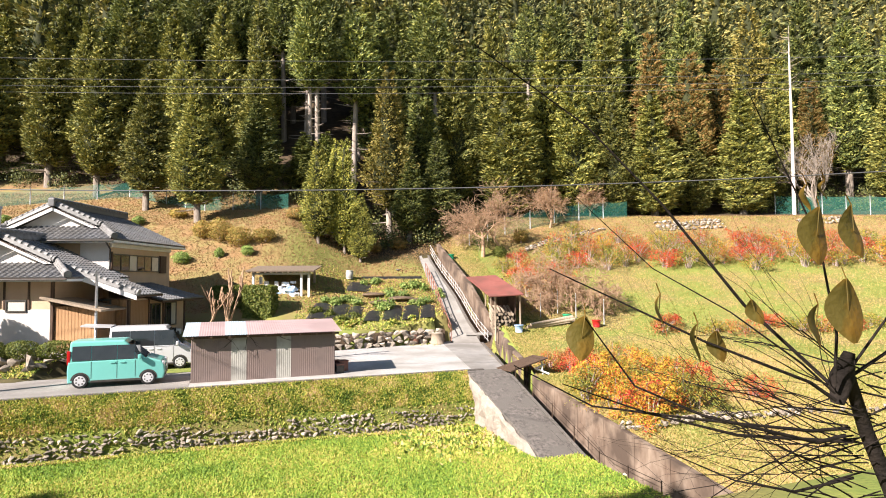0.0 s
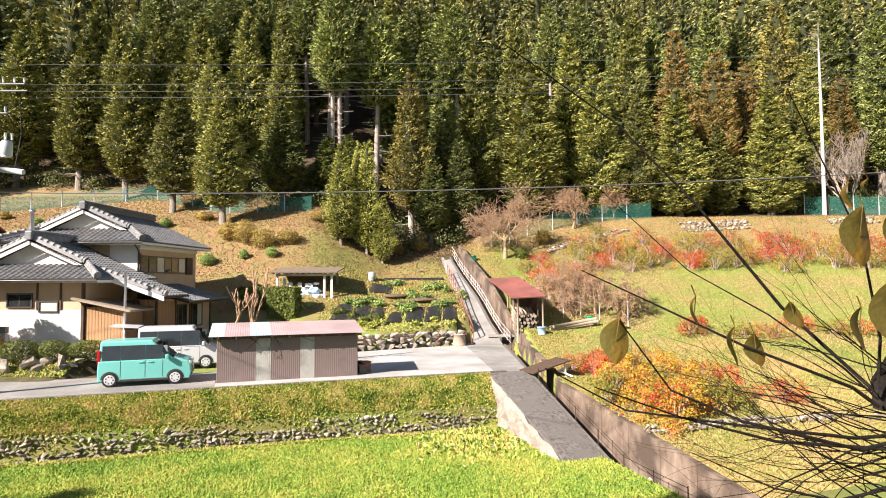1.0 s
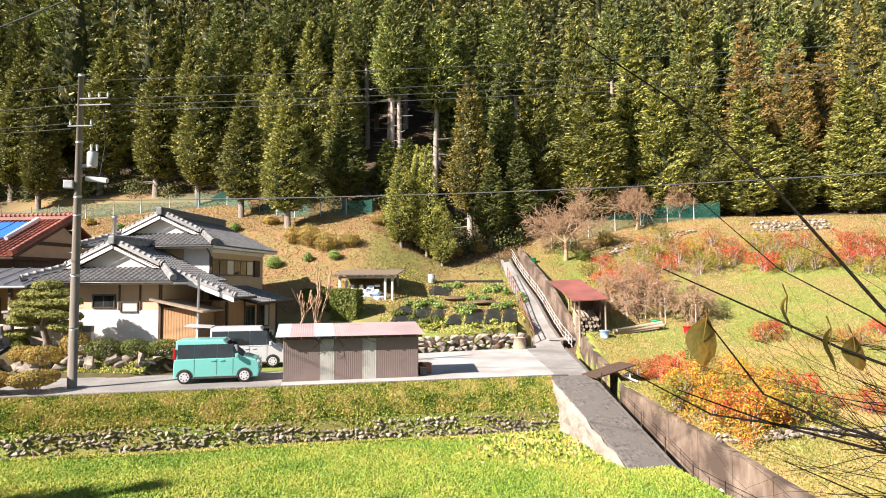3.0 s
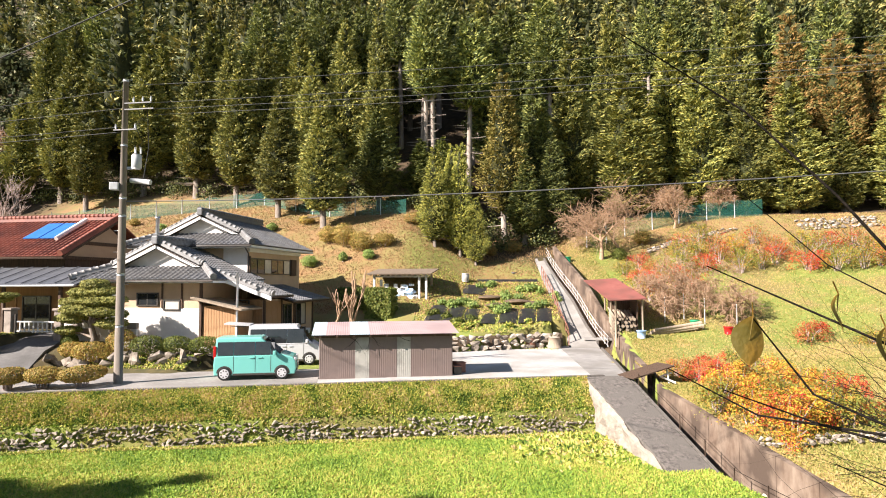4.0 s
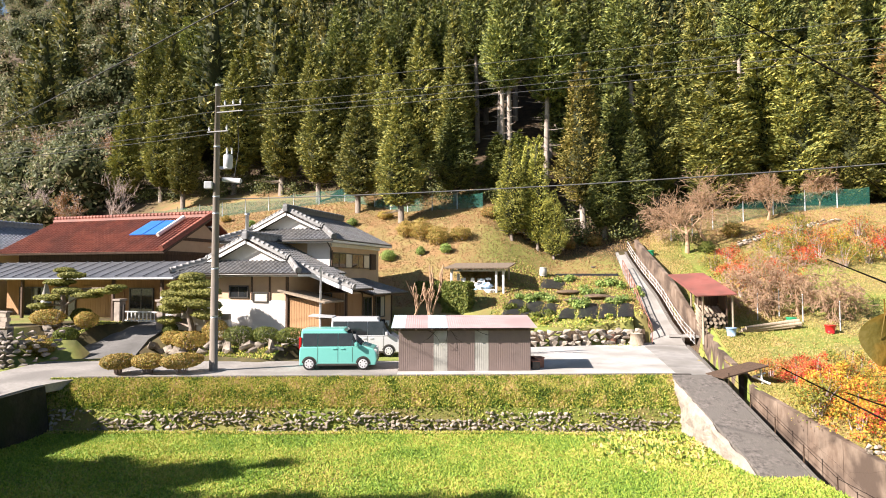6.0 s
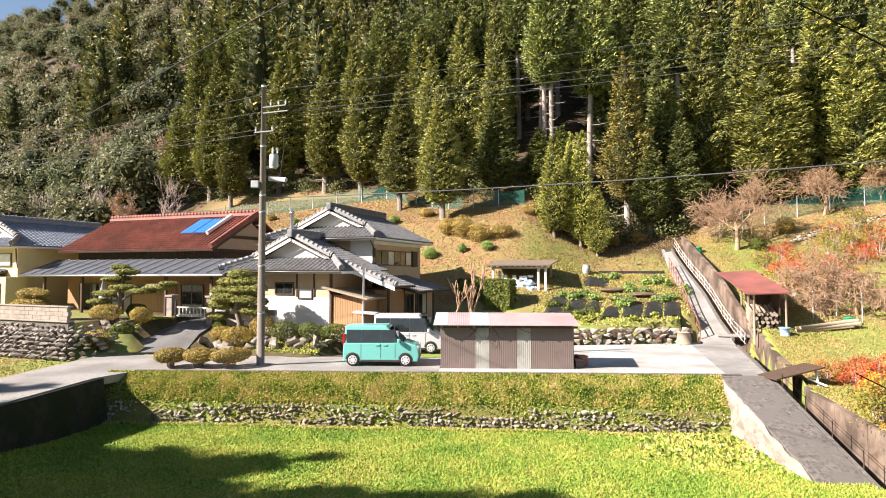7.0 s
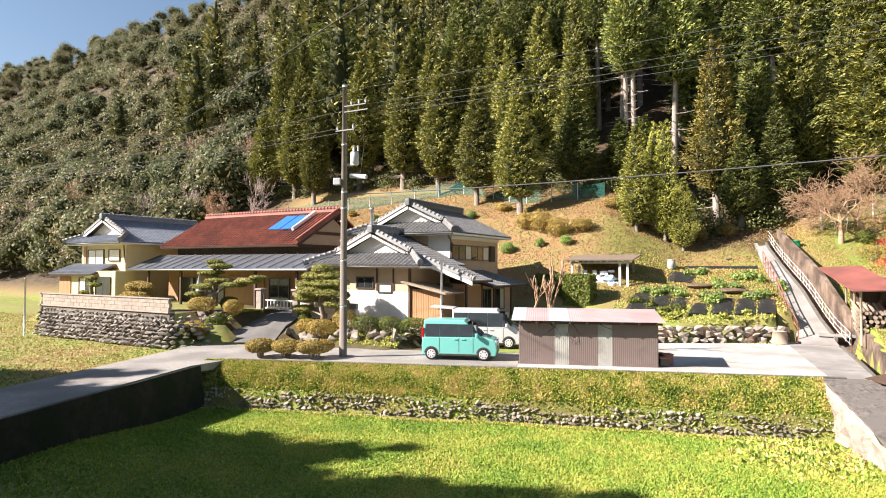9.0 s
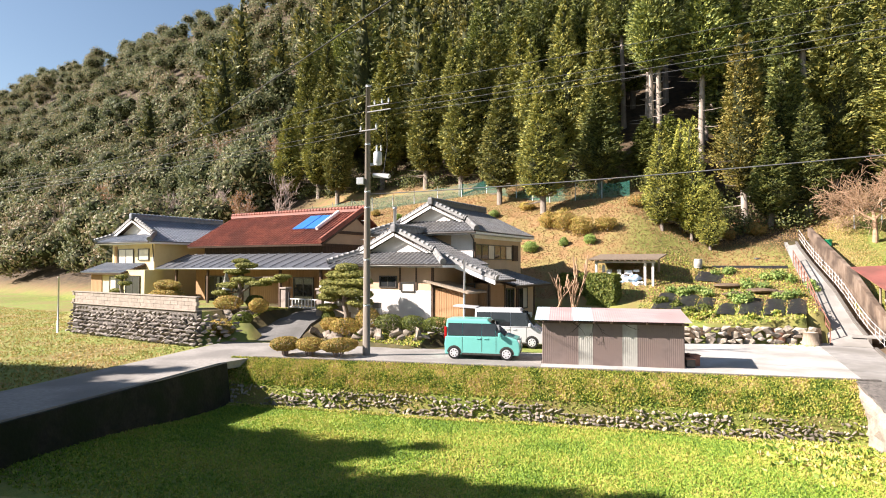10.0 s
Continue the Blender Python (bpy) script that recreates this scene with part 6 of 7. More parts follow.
part("shaft", tube([(0, 0, -0.3), (0, 0, 6), (0, 0, 11.95)], [0.17, 0.14, 0.1], 14), M["pole"], up_)
part("cap", tube([(0, 0, 11.9), (0, 0, 12.0)], 0.11, 12), M["grey_paint"], up_)
for z, a, b in ((11.0, 0.05, 1.2), (10.75, 0.05, 1.3), (9.95, -0.4, 0.6)):
    part("crossarm", box(a, -0.13, z - 0.022, b, -0.08, z + 0.022, 0.006, m=pose(0, 0, 0, 0, 0, -18)), M["dull_steel"], up_, "galvanised crossarm")
for x, z in ((0.4, 11.1), (0.8, 11.1), (1.15, 11.1), (-0.35, 10.05), (0.5, 10.05)):
    part("insulator", tube([(x * 0.95, -0.1 - x * 0.31, z - 0.05), (x * 0.95, -0.1 - x * 0.31, z + 0.04), (x * 0.95, -0.1 - x * 0.31, z + 0.15)], [0.03, 0.045, 0.025], 8), M["grey_paint"], up_, "pale porcelain insulator")
tf = part("transformer", tube([(0.45, 0.05, 8.42), (0.45, 0.05, 8.48), (0.45, 0.05, 8.96), (0.45, 0.05, 9.02)], [0.15, 0.19, 0.19, 0.14], 14), M["grey_paint"], up_, "grey pole transformer can")
part("bushing", tube([(0.42, 0.0, 9.05), (0.42, 0.0, 9.3)], 0.04, 6), M["white"], tf)
part("bushing", tube([(0.6, 0.05, 9.05), (0.6, 0.05, 9.3)], 0.04, 6), M["white"], tf)
part("bracket", box(0.1, -0.03, 8.4, 0.35, 0.1, 8.5), M["steel"], up_)
part("junction_box", box(-0.45, -0.2, 7.55, -0.12, 0.05, 7.85, 0.03), M["grey_paint"], up_, "grey junction box")
part("splice_case", tube([(0.3, -0.05, 7.95), (1.1, -0.3, 7.85)], 0.1, 8), M["grey_paint"], up_, "grey splice case on the cable")
for z in (2.2, 4.2, 6.5, 7.2, 9.3):
    part("band", tube([(0, 0, z), (0, 0, z + 0.09)], 0.17 - z * 0.004, 12), M["steel"], up_)
for i in range(10):
    s = 1 if i % 2 else -1
    part("foot_bolt", tube([(0.1 * s, 0, 2.6 + i * 0.42), (0.3 * s, 0, 2.6 + i * 0.42)], 0.012, 4), M["steel"], up_)
part("service_cable", tube([(0.35, -0.1, 10.2), (0.75, -0.2, 9.5), (0.55, 0, 9.3)], 0.015, 4), M["cable"], up_)
part("service_cable", tube([(0.9, -0.25, 10.9), (1.0, -0.3, 9.2), (0.8, -0.2, 8.0)], 0.015, 4), M["cable"], up_)


def wire(a, b, sag, r=0.008, material="cable_pale", label="overhead wire strung from the utility pole"):
    a, b = Vector(a), Vector(b)
    pts = [a.lerp(b, i / 24) - Vector((0, 0, sag * 4 * (i / 24) * (1 - i / 24))) for i in range(25)]
    return tagged(part("wire", tube(pts, r, 5), M[material]), label, "wire", "overhead wires")


EX, EY = 40.0, 8.7
wire((PX, PY, 11.75), (EX, EY, 12.9), 0.45)
wire((PX + 0.5, PY - 0.25, 10.98), (EX, EY, 12.3), 0.4)
wire((PX + 0.9, PY - 0.4, 10.72), (EX, EY, 12.0), 0.4)
wire((PX + 1.3, PY - 0.5, 10.5), (EX, EY, 11.8), 0.4)
wire((PX, PY, 7.12), (EX, EY, 9.2), 0.75, 0.02, "cable_pale", "thick lashed telephone cable strung from the pole")
for k in range(3):
    wire((PX, PY, 11.6 - 0.75 * k), (-62, 41 - 2 * k, 9.6 - 0.3 * k), 0.7, 0.012, "cable")
wire((PX, PY, 9.9), (-62, 36, 8.4), 0.7, 0.014, "cable")
wire((-64.6, 62.6, 9.0), (16.2, -4.1, 10.7), 0.45, 0.016, "cable", "black overhead cable crossing the valley")


# ---- vegetable garden and the wash shed ----
def Lp(p, q, dz=0.0):
    x, y = to_xy(p, q)
    return x, y, ground_z(x, y) + dz


for i, (p0, p1, q0, q1) in enumerate([(-8.2, -7.1, 36.2, 39.0), (-7.0, -5.9, 36.2, 39.0), (-5.8, -4.9, 36.0, 38.6), (-3.5, -2.4, 35.8, 38.8), (-2.3, -1.3, 35.8, 38.8), (-4.6, -3.7, 35.6, 37.6), (-1.2, -0.3, 36.2, 38.9), (-6.6, -5.0, 41.6, 43.4)]):
    bm = bmesh.new()
    n = 9
    g = [[bm.verts.new((*to_xy(lerp(p0, p1, a / 5), lerp(q0, q1, b / n)), hill(lerp(p0, p1, a / 5), lerp(q0, q1, b / n)) + 0.05 + 0.07 * math.sin(math.pi * a / 5) + 0.05 * noise.noise((a * 1.7, b * 1.3, i)))) for a in range(6)] for b in range(n + 1)]
    for b in range(n):
        for a in range(5):
            bm.faces.new((g[b][a], g[b][a + 1], g[b + 1][a + 1], g[b + 1][a]))
    tagged(part("mulch_film", bm, M["tarp_black"], None, smooth=True), "wrinkled black plastic mulch film over a garden bed", "mulch film", "garden beds")
for i, (p, q, w, d) in enumerate([(-3.9, 39.6, 0.8, 1.2), (-2.6, 40.4, 0.9, 1.0), (-4.6, 41.2, 0.8, 1.0), (-1.4, 40.0, 0.7, 1.0)]):
    bm = bmesh.new()
    bmesh.ops.create_icosphere(bm, subdivisions=3, radius=1.0)
    for v in bm.verts:
        v.co = Vector((v.co.x * w, v.co.y * d, v.co.z * 0.16 + 0.05 * noise.noise(v.co * 4 + Vector((i, 0, 0)))))
    tagged(part("soil_bed", bm, M["soil"], None, m=Matrix.Translation(Lp(p, q, 0.02)) @ pose(0, 0, 0, 0, 0, -20)), "dug brown soil bed in the garden", "soil", "garden beds")
k = 0
for p, q, r, h, n, cnt, leaf in [(-6.2, 39.4, 0.42, 0.3, 4, 260, "veg"), (-7.1, 39.6, 0.35, 0.25, 3, 240, "veg"), (-3.8, 38.2, 0.35, 0.4, 4, 220, "veg"), (-3.2, 40.9, 0.4, 0.3, 3, 220, "veg"), (-1.3, 39.2, 0.35, 0.25, 4, 220, "veg"),
                                 (-5.2, 43.4, 0.35, 0.25, 3, 200, "veg"), (-2.2, 42.6, 0.35, 0.3, 4, 200, "veg"), (-7.4, 37.2, 0.3, 0.25, 3, 200, "hedge"), (-5.4, 36.2, 0.4, 0.2, 3, 200, "hedge"), (-0.6, 41.5, 0.35, 0.3, 3, 200, "veg"), (-2.4, 35.6, 0.25, 0.2, 3, 160, "bank"), (-5.4, 35.2, 0.25, 0.2, 4, 160, "bank")]:
    for j in range(n):
        k += 1
        x, y, z = Lp(p + rs.uniform(-0.75, 0.75), q + rs.uniform(-0.5, 0.5))
        shrub("vegetable_plant", "leafy green vegetable plant in the garden", leaf, x, y, z, r, r, h, cnt, 0.17, 400 + k, 0, "vegetables", 0.8, h * 0.7, "vegetable")
jar = thing("clay_jar", "brown clay jar standing upside down on the garden wall", "jar", pose(*Lp(-1.55, 35.0, -0.05)))
part("body", tube([(0, 0, 0), (0, 0, 0.35), (0, 0, 0.62), (0, 0, 0.72)], [0.3, 0.31, 0.25, 0.17], 18), M["clay"], jar)
part("rim", tube([(0, 0, 0.0), (0, 0, 0.07)], 0.33, 18), M["clay"], jar)
stump = thing("tree_stump", "pale sawn tree stump beside the path", "stump", pose(*to_xy(-0.15, 35.1), 0.05))
part("wood", tube([(0, 0, 0), (0, 0, 0.3), (0, 0, 0.62)], [0.42, 0.36, 0.34], 12), M["old_wood"], stump)
part("cut_face", tube([(0, 0, 0.62), (0, 0, 0.63)], 0.3, 12), M["pale_stone"], stump)
bed = thing("plank_bed", "black plank-walled bed above a block wall", "planter", HB)
part("plank", box(-5.9, 44.8, 3.75, -1.35, 44.9, 4.05, 0.01), M["tarp_black"], bed)
part("side_plank", box(-5.95, 44.85, 3.2, -5.85, 46.5, 4.05, 0.01), M["tarp_black"], bed)
for i in range(8):
    part("block", box(-4.6 + i * 0.42, 44.76, 3.2, -4.2 + i * 0.42, 44.88, 3.74, 0.01), M["block"], bed)
part("front_block", box(-6.3, 44.6, 3.1, -4.64, 44.9, 3.72, 0.02), M["pale_stone"], bed)
drum = thing("water_drum", "pale plastic water drum in the garden", "drum", pose(*Lp(-6.7, 44.0)))
part("body", tube([(0, 0, 0), (0, 0, 0.1), (0, 0, 0.5), (0, 0, 0.58)], [0.24, 0.28, 0.28, 0.22], 14), M["clear_sheet"], drum)
part("lid", tube([(0, 0, 0.58), (0, 0, 0.63)], 0.25, 14), M["white"], drum)
bar = thing("steel_barrel", "dark steel barrel behind the plank bed", "barrel", pose(*to_xy(-3.2, 46.2), 4.0))
part("body", tube([(0, 0, 0), (0, 0, 0.55)], 0.2, 12), M["dark_sheet"], bar)
part("rim", tube([(0, 0, 0.55), (0, 0, 0.6)], 0.22, 12), M["dark_sheet"], bar)
terrace = tagged(new("terrace_wall"), "dark rubble wall behind the garden", "wall", kind="structure")
for row in range(3):
    p = -9.6
    while p < -6.0:
        s = rs.uniform(0.25, 0.45)
        x, y = to_xy(p, 45.0)
        stone(terrace, "stone", x, y, 3.45 + row * 0.24, s * 1.2, 0.4, s * 0.85, 15)
        p += s

wash = thing("wash_shed", "open timber wash shed with weathered board roof", "shed", L(-10.7, 40.0, 2.35))
for x, y in ((-1.9, 0), (1.35, 0), (1.85, 0), (-1.9, 1.8), (1.85, 1.8)):
    part("post", box(x - 0.07, y - 0.07, -0.2, x + 0.07, y + 0.07, 2.1), M["plaster"] if y == 0 else M["old_wood"], wash)
part("roof", slab([(-2.3, -0.5, 2.12), (2.3, -0.5, 2.12), (2.3, 2.3, 2.5), (-2.3, 2.3, 2.5)], 0.07), M["grey_board"], wash, "weathered board roof")
for i in range(12):
    part("rafter", box(-2.2 + i * 0.39, -0.45, 1.99, -2.13 + i * 0.39, 0.2, 2.06), M["old_wood"], wash)
part("back_wall", box(-1.9, 1.8, -0.1, 1.9, 1.86, 1.2), M["dark_wood"], wash)
part("beam", box(-2.0, -0.09, 1.85, 2.0, 0.05, 1.98), M["plaster"], wash)
part("floor", box(-2.0, -0.2, -0.25, 2.0, 1.9, 0.0), M["concrete"], wash)
for i, (x, z, w, h, mt) in enumerate([(-1.3, 1.0, 0.35, 0.4, "white"), (-0.6, 1.05, 0.3, 0.35, "white"), (-0.1, 1.1, 0.55, 0.25, "white"), (0.5, 1.25, 0.4, 0.15, "white"), (-1.6, 1.2, 0.2, 0.5, "plaster")]):
    cl = thing("cloth", "white cloth hung up in the wash shed", "cloth", L(-10.7, 40.35, 2.35))
    bm = bmesh.new()
    g = [[bm.verts.new((x + w * a / 5, 0.05 * math.sin(a * 1.9 + i), z + h * (1 - b / 4) + 0.02 * math.sin(a * 2.0) * (b == 4))) for a in range(6)] for b in range(5)]
    for b in range(4):
        for a in range(5):
            bm.faces.new((g[b][a], g[b][a + 1], g[b + 1][a + 1], g[b + 1][a]))
    part("fabric", bm, M[mt], cl, smooth=True)
    part("peg", box(x + w / 2 - 0.01, -0.02, z + h, x + w / 2 + 0.01, 0.02, z + h + 0.05), M["old_wood"], cl)
for i in range(7):
    bm = bmesh.new()
    bmesh.ops.create_icosphere(bm, subdivisions=3, radius=0.32)
    for v in bm.verts:
        v.co = Vector((v.co.x * 1.3, v.co.y, v.co.z * 0.8)) * (1 + 0.5 * noise.noise(v.co * 5 + Vector((i, 0, 0))))
    tagged(part("tarpaulin", bm, M["tarp_blue"] if i % 2 else M["white"], None, m=L(-11.6 + 0.28 * i + rs.uniform(-0.1, 0.1), 40.1 + rs.uniform(0, 0.5), 2.75 + 0.22 * (i % 3))), "crumpled blue and white tarpaulin bundle", "tarpaulin", "bundles in the wash shed")

rng = np.random.default_rng(51)
def hedge_box(label, p0, p1, q0, q1, z0, z1, n, seed):
    r = np.random.default_rng(seed)
    ob = thing("clipped_hedge", label, "hedge", HB)
    pos = np.stack([r.uniform(p0, p1, n), r.uniform(q0, q1, n), r.uniform(z0, z1, n)], 1)
    side = r.integers(0, 4, n)
    pos[side == 0, 1] = q0 + 0.05 * r.normal(0, 1, (side == 0).sum())
    pos[side == 1, 2] = z1 + 0.05 * r.normal(0, 1, (side == 1).sum())
    pos[side == 2, 0] = p1 + 0.05 * r.normal(0, 1, (side == 2).sum())
    pos[side == 3, 0] = p0 + 0.05 * r.normal(0, 1, (side == 3).sum())
    out = np.zeros((n, 3))
    out[side == 0] = (0, -1, 0.3)
    out[side == 1] = (0, 0, 1)
    out[side == 2] = (1, 0, 0.3)
    out[side == 3] = (-1, 0, 0.3)
    v, f = leaves_at(r, pos, out, 0.16, 0.1)
    c = new("foliage", np_mesh("foliage", v, f, LEAF["hedge"]))
    c.parent = ob
    bm = bmesh.new()
    for i in range(5):
        x = lerp(p0, p1, (i + 0.5) / 5)
        add_tube(bm, [(x, (q0 + q1) / 2, z0 - 0.6), (x + 0.1, (q0 + q1) / 2, z0 + 0.8), (x, (q0 + q1) / 2, z1 - 0.2)], [0.06, 0.05, 0.02], 5)
    part("stem", bm, M["bark"], ob)
    return ob


hedge_box("tall clipped green hedge beside the house yard", -12.2, -10.5, 36.8, 38.2, 1.4, 3.4, 6500, 71)
hedge_box("clipped green hedge behind the house", -14.6, -12.3, 38.0, 39.4, 1.6, 3.4, 5000, 72)


def bare_tree(name, label, m, length, rad, depth, spread, up, seed, material, kids=3, trunk_dir=(0, 0, 1), shrink=0.7, leaf=None, nleaf=0, lsize=0.1, stems=1, least=0.012):
    r = np.random.default_rng(seed)
    ob = thing(name, label, "tree", m)
    bm = bmesh.new()
    for s in range(stems):
        d = Vector(trunk_dir) + (Vector(r.normal(0, 0.3, 3)) if stems > 1 else Vector())
        limbs(bm, r, Vector((0, 0, -0.2)), d, length, rad, depth, spread, up, 6, kids, shrink, least)
    co = np.array([v.co[:] for v in bm.verts])
    part("branchwork", bm, material, ob)
    if leaf:
        pick = co[r.integers(0, len(co), nleaf)]
        pick = pick[pick[:, 2] > length * 0.6]
        v, f = leaves_at(r, pick + r.normal(0, 0.12, pick.shape), r.normal(0, 1, pick.shape), lsize, lsize * 0.6)
        c = new("foliage", np_mesh("foliage", v, f, LEAF[leaf]))
        c.parent = ob
    return ob


for i, (p, q, h) in enumerate([(-12.5, 31.6, 1.7), (-11.6, 31.9, 1.9), (-10.9, 31.7, 1.85)]):
    bare_tree("pollarded_tree", "bare knobbly pollarded garden tree", pose(*Lp(p, q)), h, 0.085, 2, 0.45, 0.4, 81 + i, M["red_twig"], 3, stems=2, shrink=0.62, least=0.03)
bare_tree("cherry_tree", "bare spreading cherry tree beside the path", pose(*Lp(3.6, 48.7)), 2.3, 0.2, 5, 0.95, 0.06, 91, M["red_twig"], 4, (0.1, 0, 1), 0.76, "blossomless", 900, 0.09)
bare_tree("cherry_tree", "bare twiggy cherry tree on the slope", pose(*Lp(5.4, 50.4)), 2.1, 0.16, 5, 0.95, 0.06, 92, M["red_twig"], 4, (-0.2, 0, 1), 0.76, "blossomless", 900, 0.09)
bare_tree("cherry_tree", "reddish bare tree behind the net fence", pose(*Lp(10.4, 55.0)), 1.7, 0.13, 5, 0.9, 0.08, 93, M["red_twig"], 4, (0, 0, 1), 0.76, "blossomless", 1500, 0.11)
bare_tree("cherry_tree", "low reddish bare tree behind the net fence", pose(*Lp(15.0, 58.0)), 1.3, 0.11, 5, 0.95, 0.06, 98, M["red_twig"], 4, (0, 0, 1), 0.76, "blossomless", 1500, 0.11)
bare_tree("bare_tree", "pale leafless tree with many upright limbs", pose(*Lp(39.3, 60.5)), 3.2, 0.2, 4, 0.6, 0.3, 94, M["pale_bark"], 4, (0, 0, 1), 0.72, stems=3)
for i, (p, q, h) in enumerate([(6.6, 38.6, 1.5), (8.6, 38.2, 1.6), (10.6, 38.0, 1.35), (7.6, 39.6, 1.5)]):
    bare_tree("pruned_tree", "pruned weeping tree with tangled bare twigs", pose(*Lp(p, q)), h, 0.11, 5, 1.25, -0.16, 195 + i, M["red_twig"], 4, (0, 0, 1), 0.74, "blossomless", 500, 0.08, least=0.014)
for i, (p, q, h) in enumerate([(-62, 47, 2.6), (-56, 45.5, 2.4), (-70, 46, 2.8), (-78, 44, 3.0), (-51, 47, 2.2), (-88, 50, 3.0), (-66, 54, 3.2), (-74, 58, 3.2), (-84, 62, 3.2), (-60, 56, 3.0), (-95, 46, 3.0), (-104, 56, 3.4)]):
    bare_tree("bare_tree", "grey-brown leafless tree at the foot of the hill", pose(*Lp(p, q)), h, 0.17, 4, 0.65, 0.25, 120 + i, M["grey_twig"], 4, shrink=0.74, leaf="blossomless" if i % 2 else None, nleaf=900, lsize=0.25)
snag = thing("dead_trunk", "tall white dead tree trunk with short bare boughs", "tree", pose(*Lp(36.5, 60)))
part("trunk", tube([(0, 0, -0.3), (0.05, 0, 8), (0, 0, 16), (0.05, 0, 19.8)], [0.19, 0.15, 0.1, 0.04], 8), mat("bleached_wood", (0.62, 0.56, 0.49), (0.50, 0.44, 0.38), 3, 0.8, 0.3, 20, stretch=(4, 4, 0.4)), snag)
bm = bmesh.new()
r = np.random.default_rng(97)
for i in range(22):
    z, a = r.uniform(13, 19), r.uniform(0, math.tau)
    add_tube(bm, [(0, 0, z), (math.cos(a) * 0.6, math.sin(a) * 0.6, z + 0.1), (math.cos(a) * 1.3, math.sin(a) * 1.3, z + 0.5)], [0.035, 0.025, 0.008], 4)
part("branchwork", bm, M["pale_bark"], snag)

# ---- woodshed, logs, buckets ----
ws = thing("woodshed", "open woodshed with red-brown sheet roof", "shed", HB)
part("roof", slab([(1.75, 39.0, 3.98), (2.95, 34.5, 2.85), (5.0, 34.8, 2.95), (3.75, 39.2, 4.1)], 0.06), M["rust_roof"], ws, "red-brown sheet metal roof")
for x, y, z in ((3.3, 34.9, 2.85), (4.8, 35.1, 2.95), (3.0, 38.4, 3.8), (4.1, 38.6, 3.9), (3.2, 36.6, 3.3)):
    part("post", tube([(x, y, 0.2), (x, y, z)], 0.06, 6), M["old_wood"], ws)
part("back_wall", box(4.5, 35.3, 0.2, 4.56, 38.6, 2.9), M["dark_wood"], ws)
part("end_wall", box(3.2, 38.5, 0.5, 4.5, 38.56, 3.5), M["dark_wood"], ws)
part("beam", tube([(3.1, 37.4, 2.3), (3.3, 34.8, 1.8)], 0.05, 6), M["old_wood"], ws)
part("beam", tube([(2.9, 38.4, 3.5), (3.3, 34.9, 2.7)], 0.05, 6), M["old_wood"], ws)
for i in range(36):
    a = i % 6
    h0 = 0.75 + 0.2 * (i // 6)
    tagged(part("firewood", tube([(3.25 + 0.22 * a + rs.uniform(-.05, .05), 35.2 + rs.uniform(-0.25, 0.2), h0), (3.2 + 0.22 * a, 37.4 + rs.uniform(-0.3, 0.3), h0 + 0.35)], 0.095, 7), M["old_wood"], None, m=HB), "weathered split firewood log stacked in the woodshed", "log", "firewood")
for i in range(9):
    z = 0.85 + 0.14 * (i // 4)
    tagged(part("log", tube([(5.0 + 0.05 * i, 35.0 + 0.2 * (i % 4), z), (8.0 + rs.uniform(-0.3, 0.4), 36.0 + 0.22 * (i % 4), z + 0.4)], 0.1, 8), M["old_wood"], None, m=HB), "long grey log lying on the grass", "log", "long logs")
for p, q, mt, nm, lb in ((0.95, 47.6, "green_plastic", "bucket", "green plastic bucket beside the path"), (7.9, 36.6, "green_plastic", "watering_can", "green watering can under the pruned tree"), (9.4, 35.4, "red_lens", "bucket", "red plastic bucket on the lawn"), (4.6, 34.3, "tarp_blue", "bucket", "blue bucket beside the woodshed")):
    b = thing(nm, lb, "bucket", pose(*Lp(p, q)))
    part("body", tube([(0, 0, 0), (0, 0, 0.42)], [0.2, 0.26], 14), M[mt], b)
    part("rim", tube([(0, 0, 0.4), (0, 0, 0.44)], 0.28, 14), M[mt], b)
for p, q in ((6.4, 37.4), (8.6, 37.2), (10.0, 35.9), (7.6, 38.0)):
    st = thing("garden_stake", "thin pale steel garden stake", "stake", pose(*Lp(p, q)))
    part("rod", tube([(0, 0, -0.2), (0, 0, 1.5)], 0.025, 5), M["grey_paint"], st)
    part("tip", tube([(0, 0, 1.5), (0, 0, 1.54)], 0.032, 5), M["white"], st)

# ---- net fence along the wood ----
M["mesh"] = mat("green_net_mesh", (0.03, 0.17, 0.13), (0.05, 0.22, 0.17), 6, 0.7)
_n, _l = M["mesh"].node_tree.nodes, M["mesh"].node_tree.links
_t, _x = _n.new("ShaderNodeBsdfTransparent"), _n.new("ShaderNodeMixShader")
_x.inputs[0].default_value = 0.38
_l.new(_n["Principled BSDF"].outputs[0], _x.inputs[2])
_l.new(_t.outputs[0], _x.inputs[1])
_l.new(_x.outputs[0], _n["Material Output"].inputs[0])


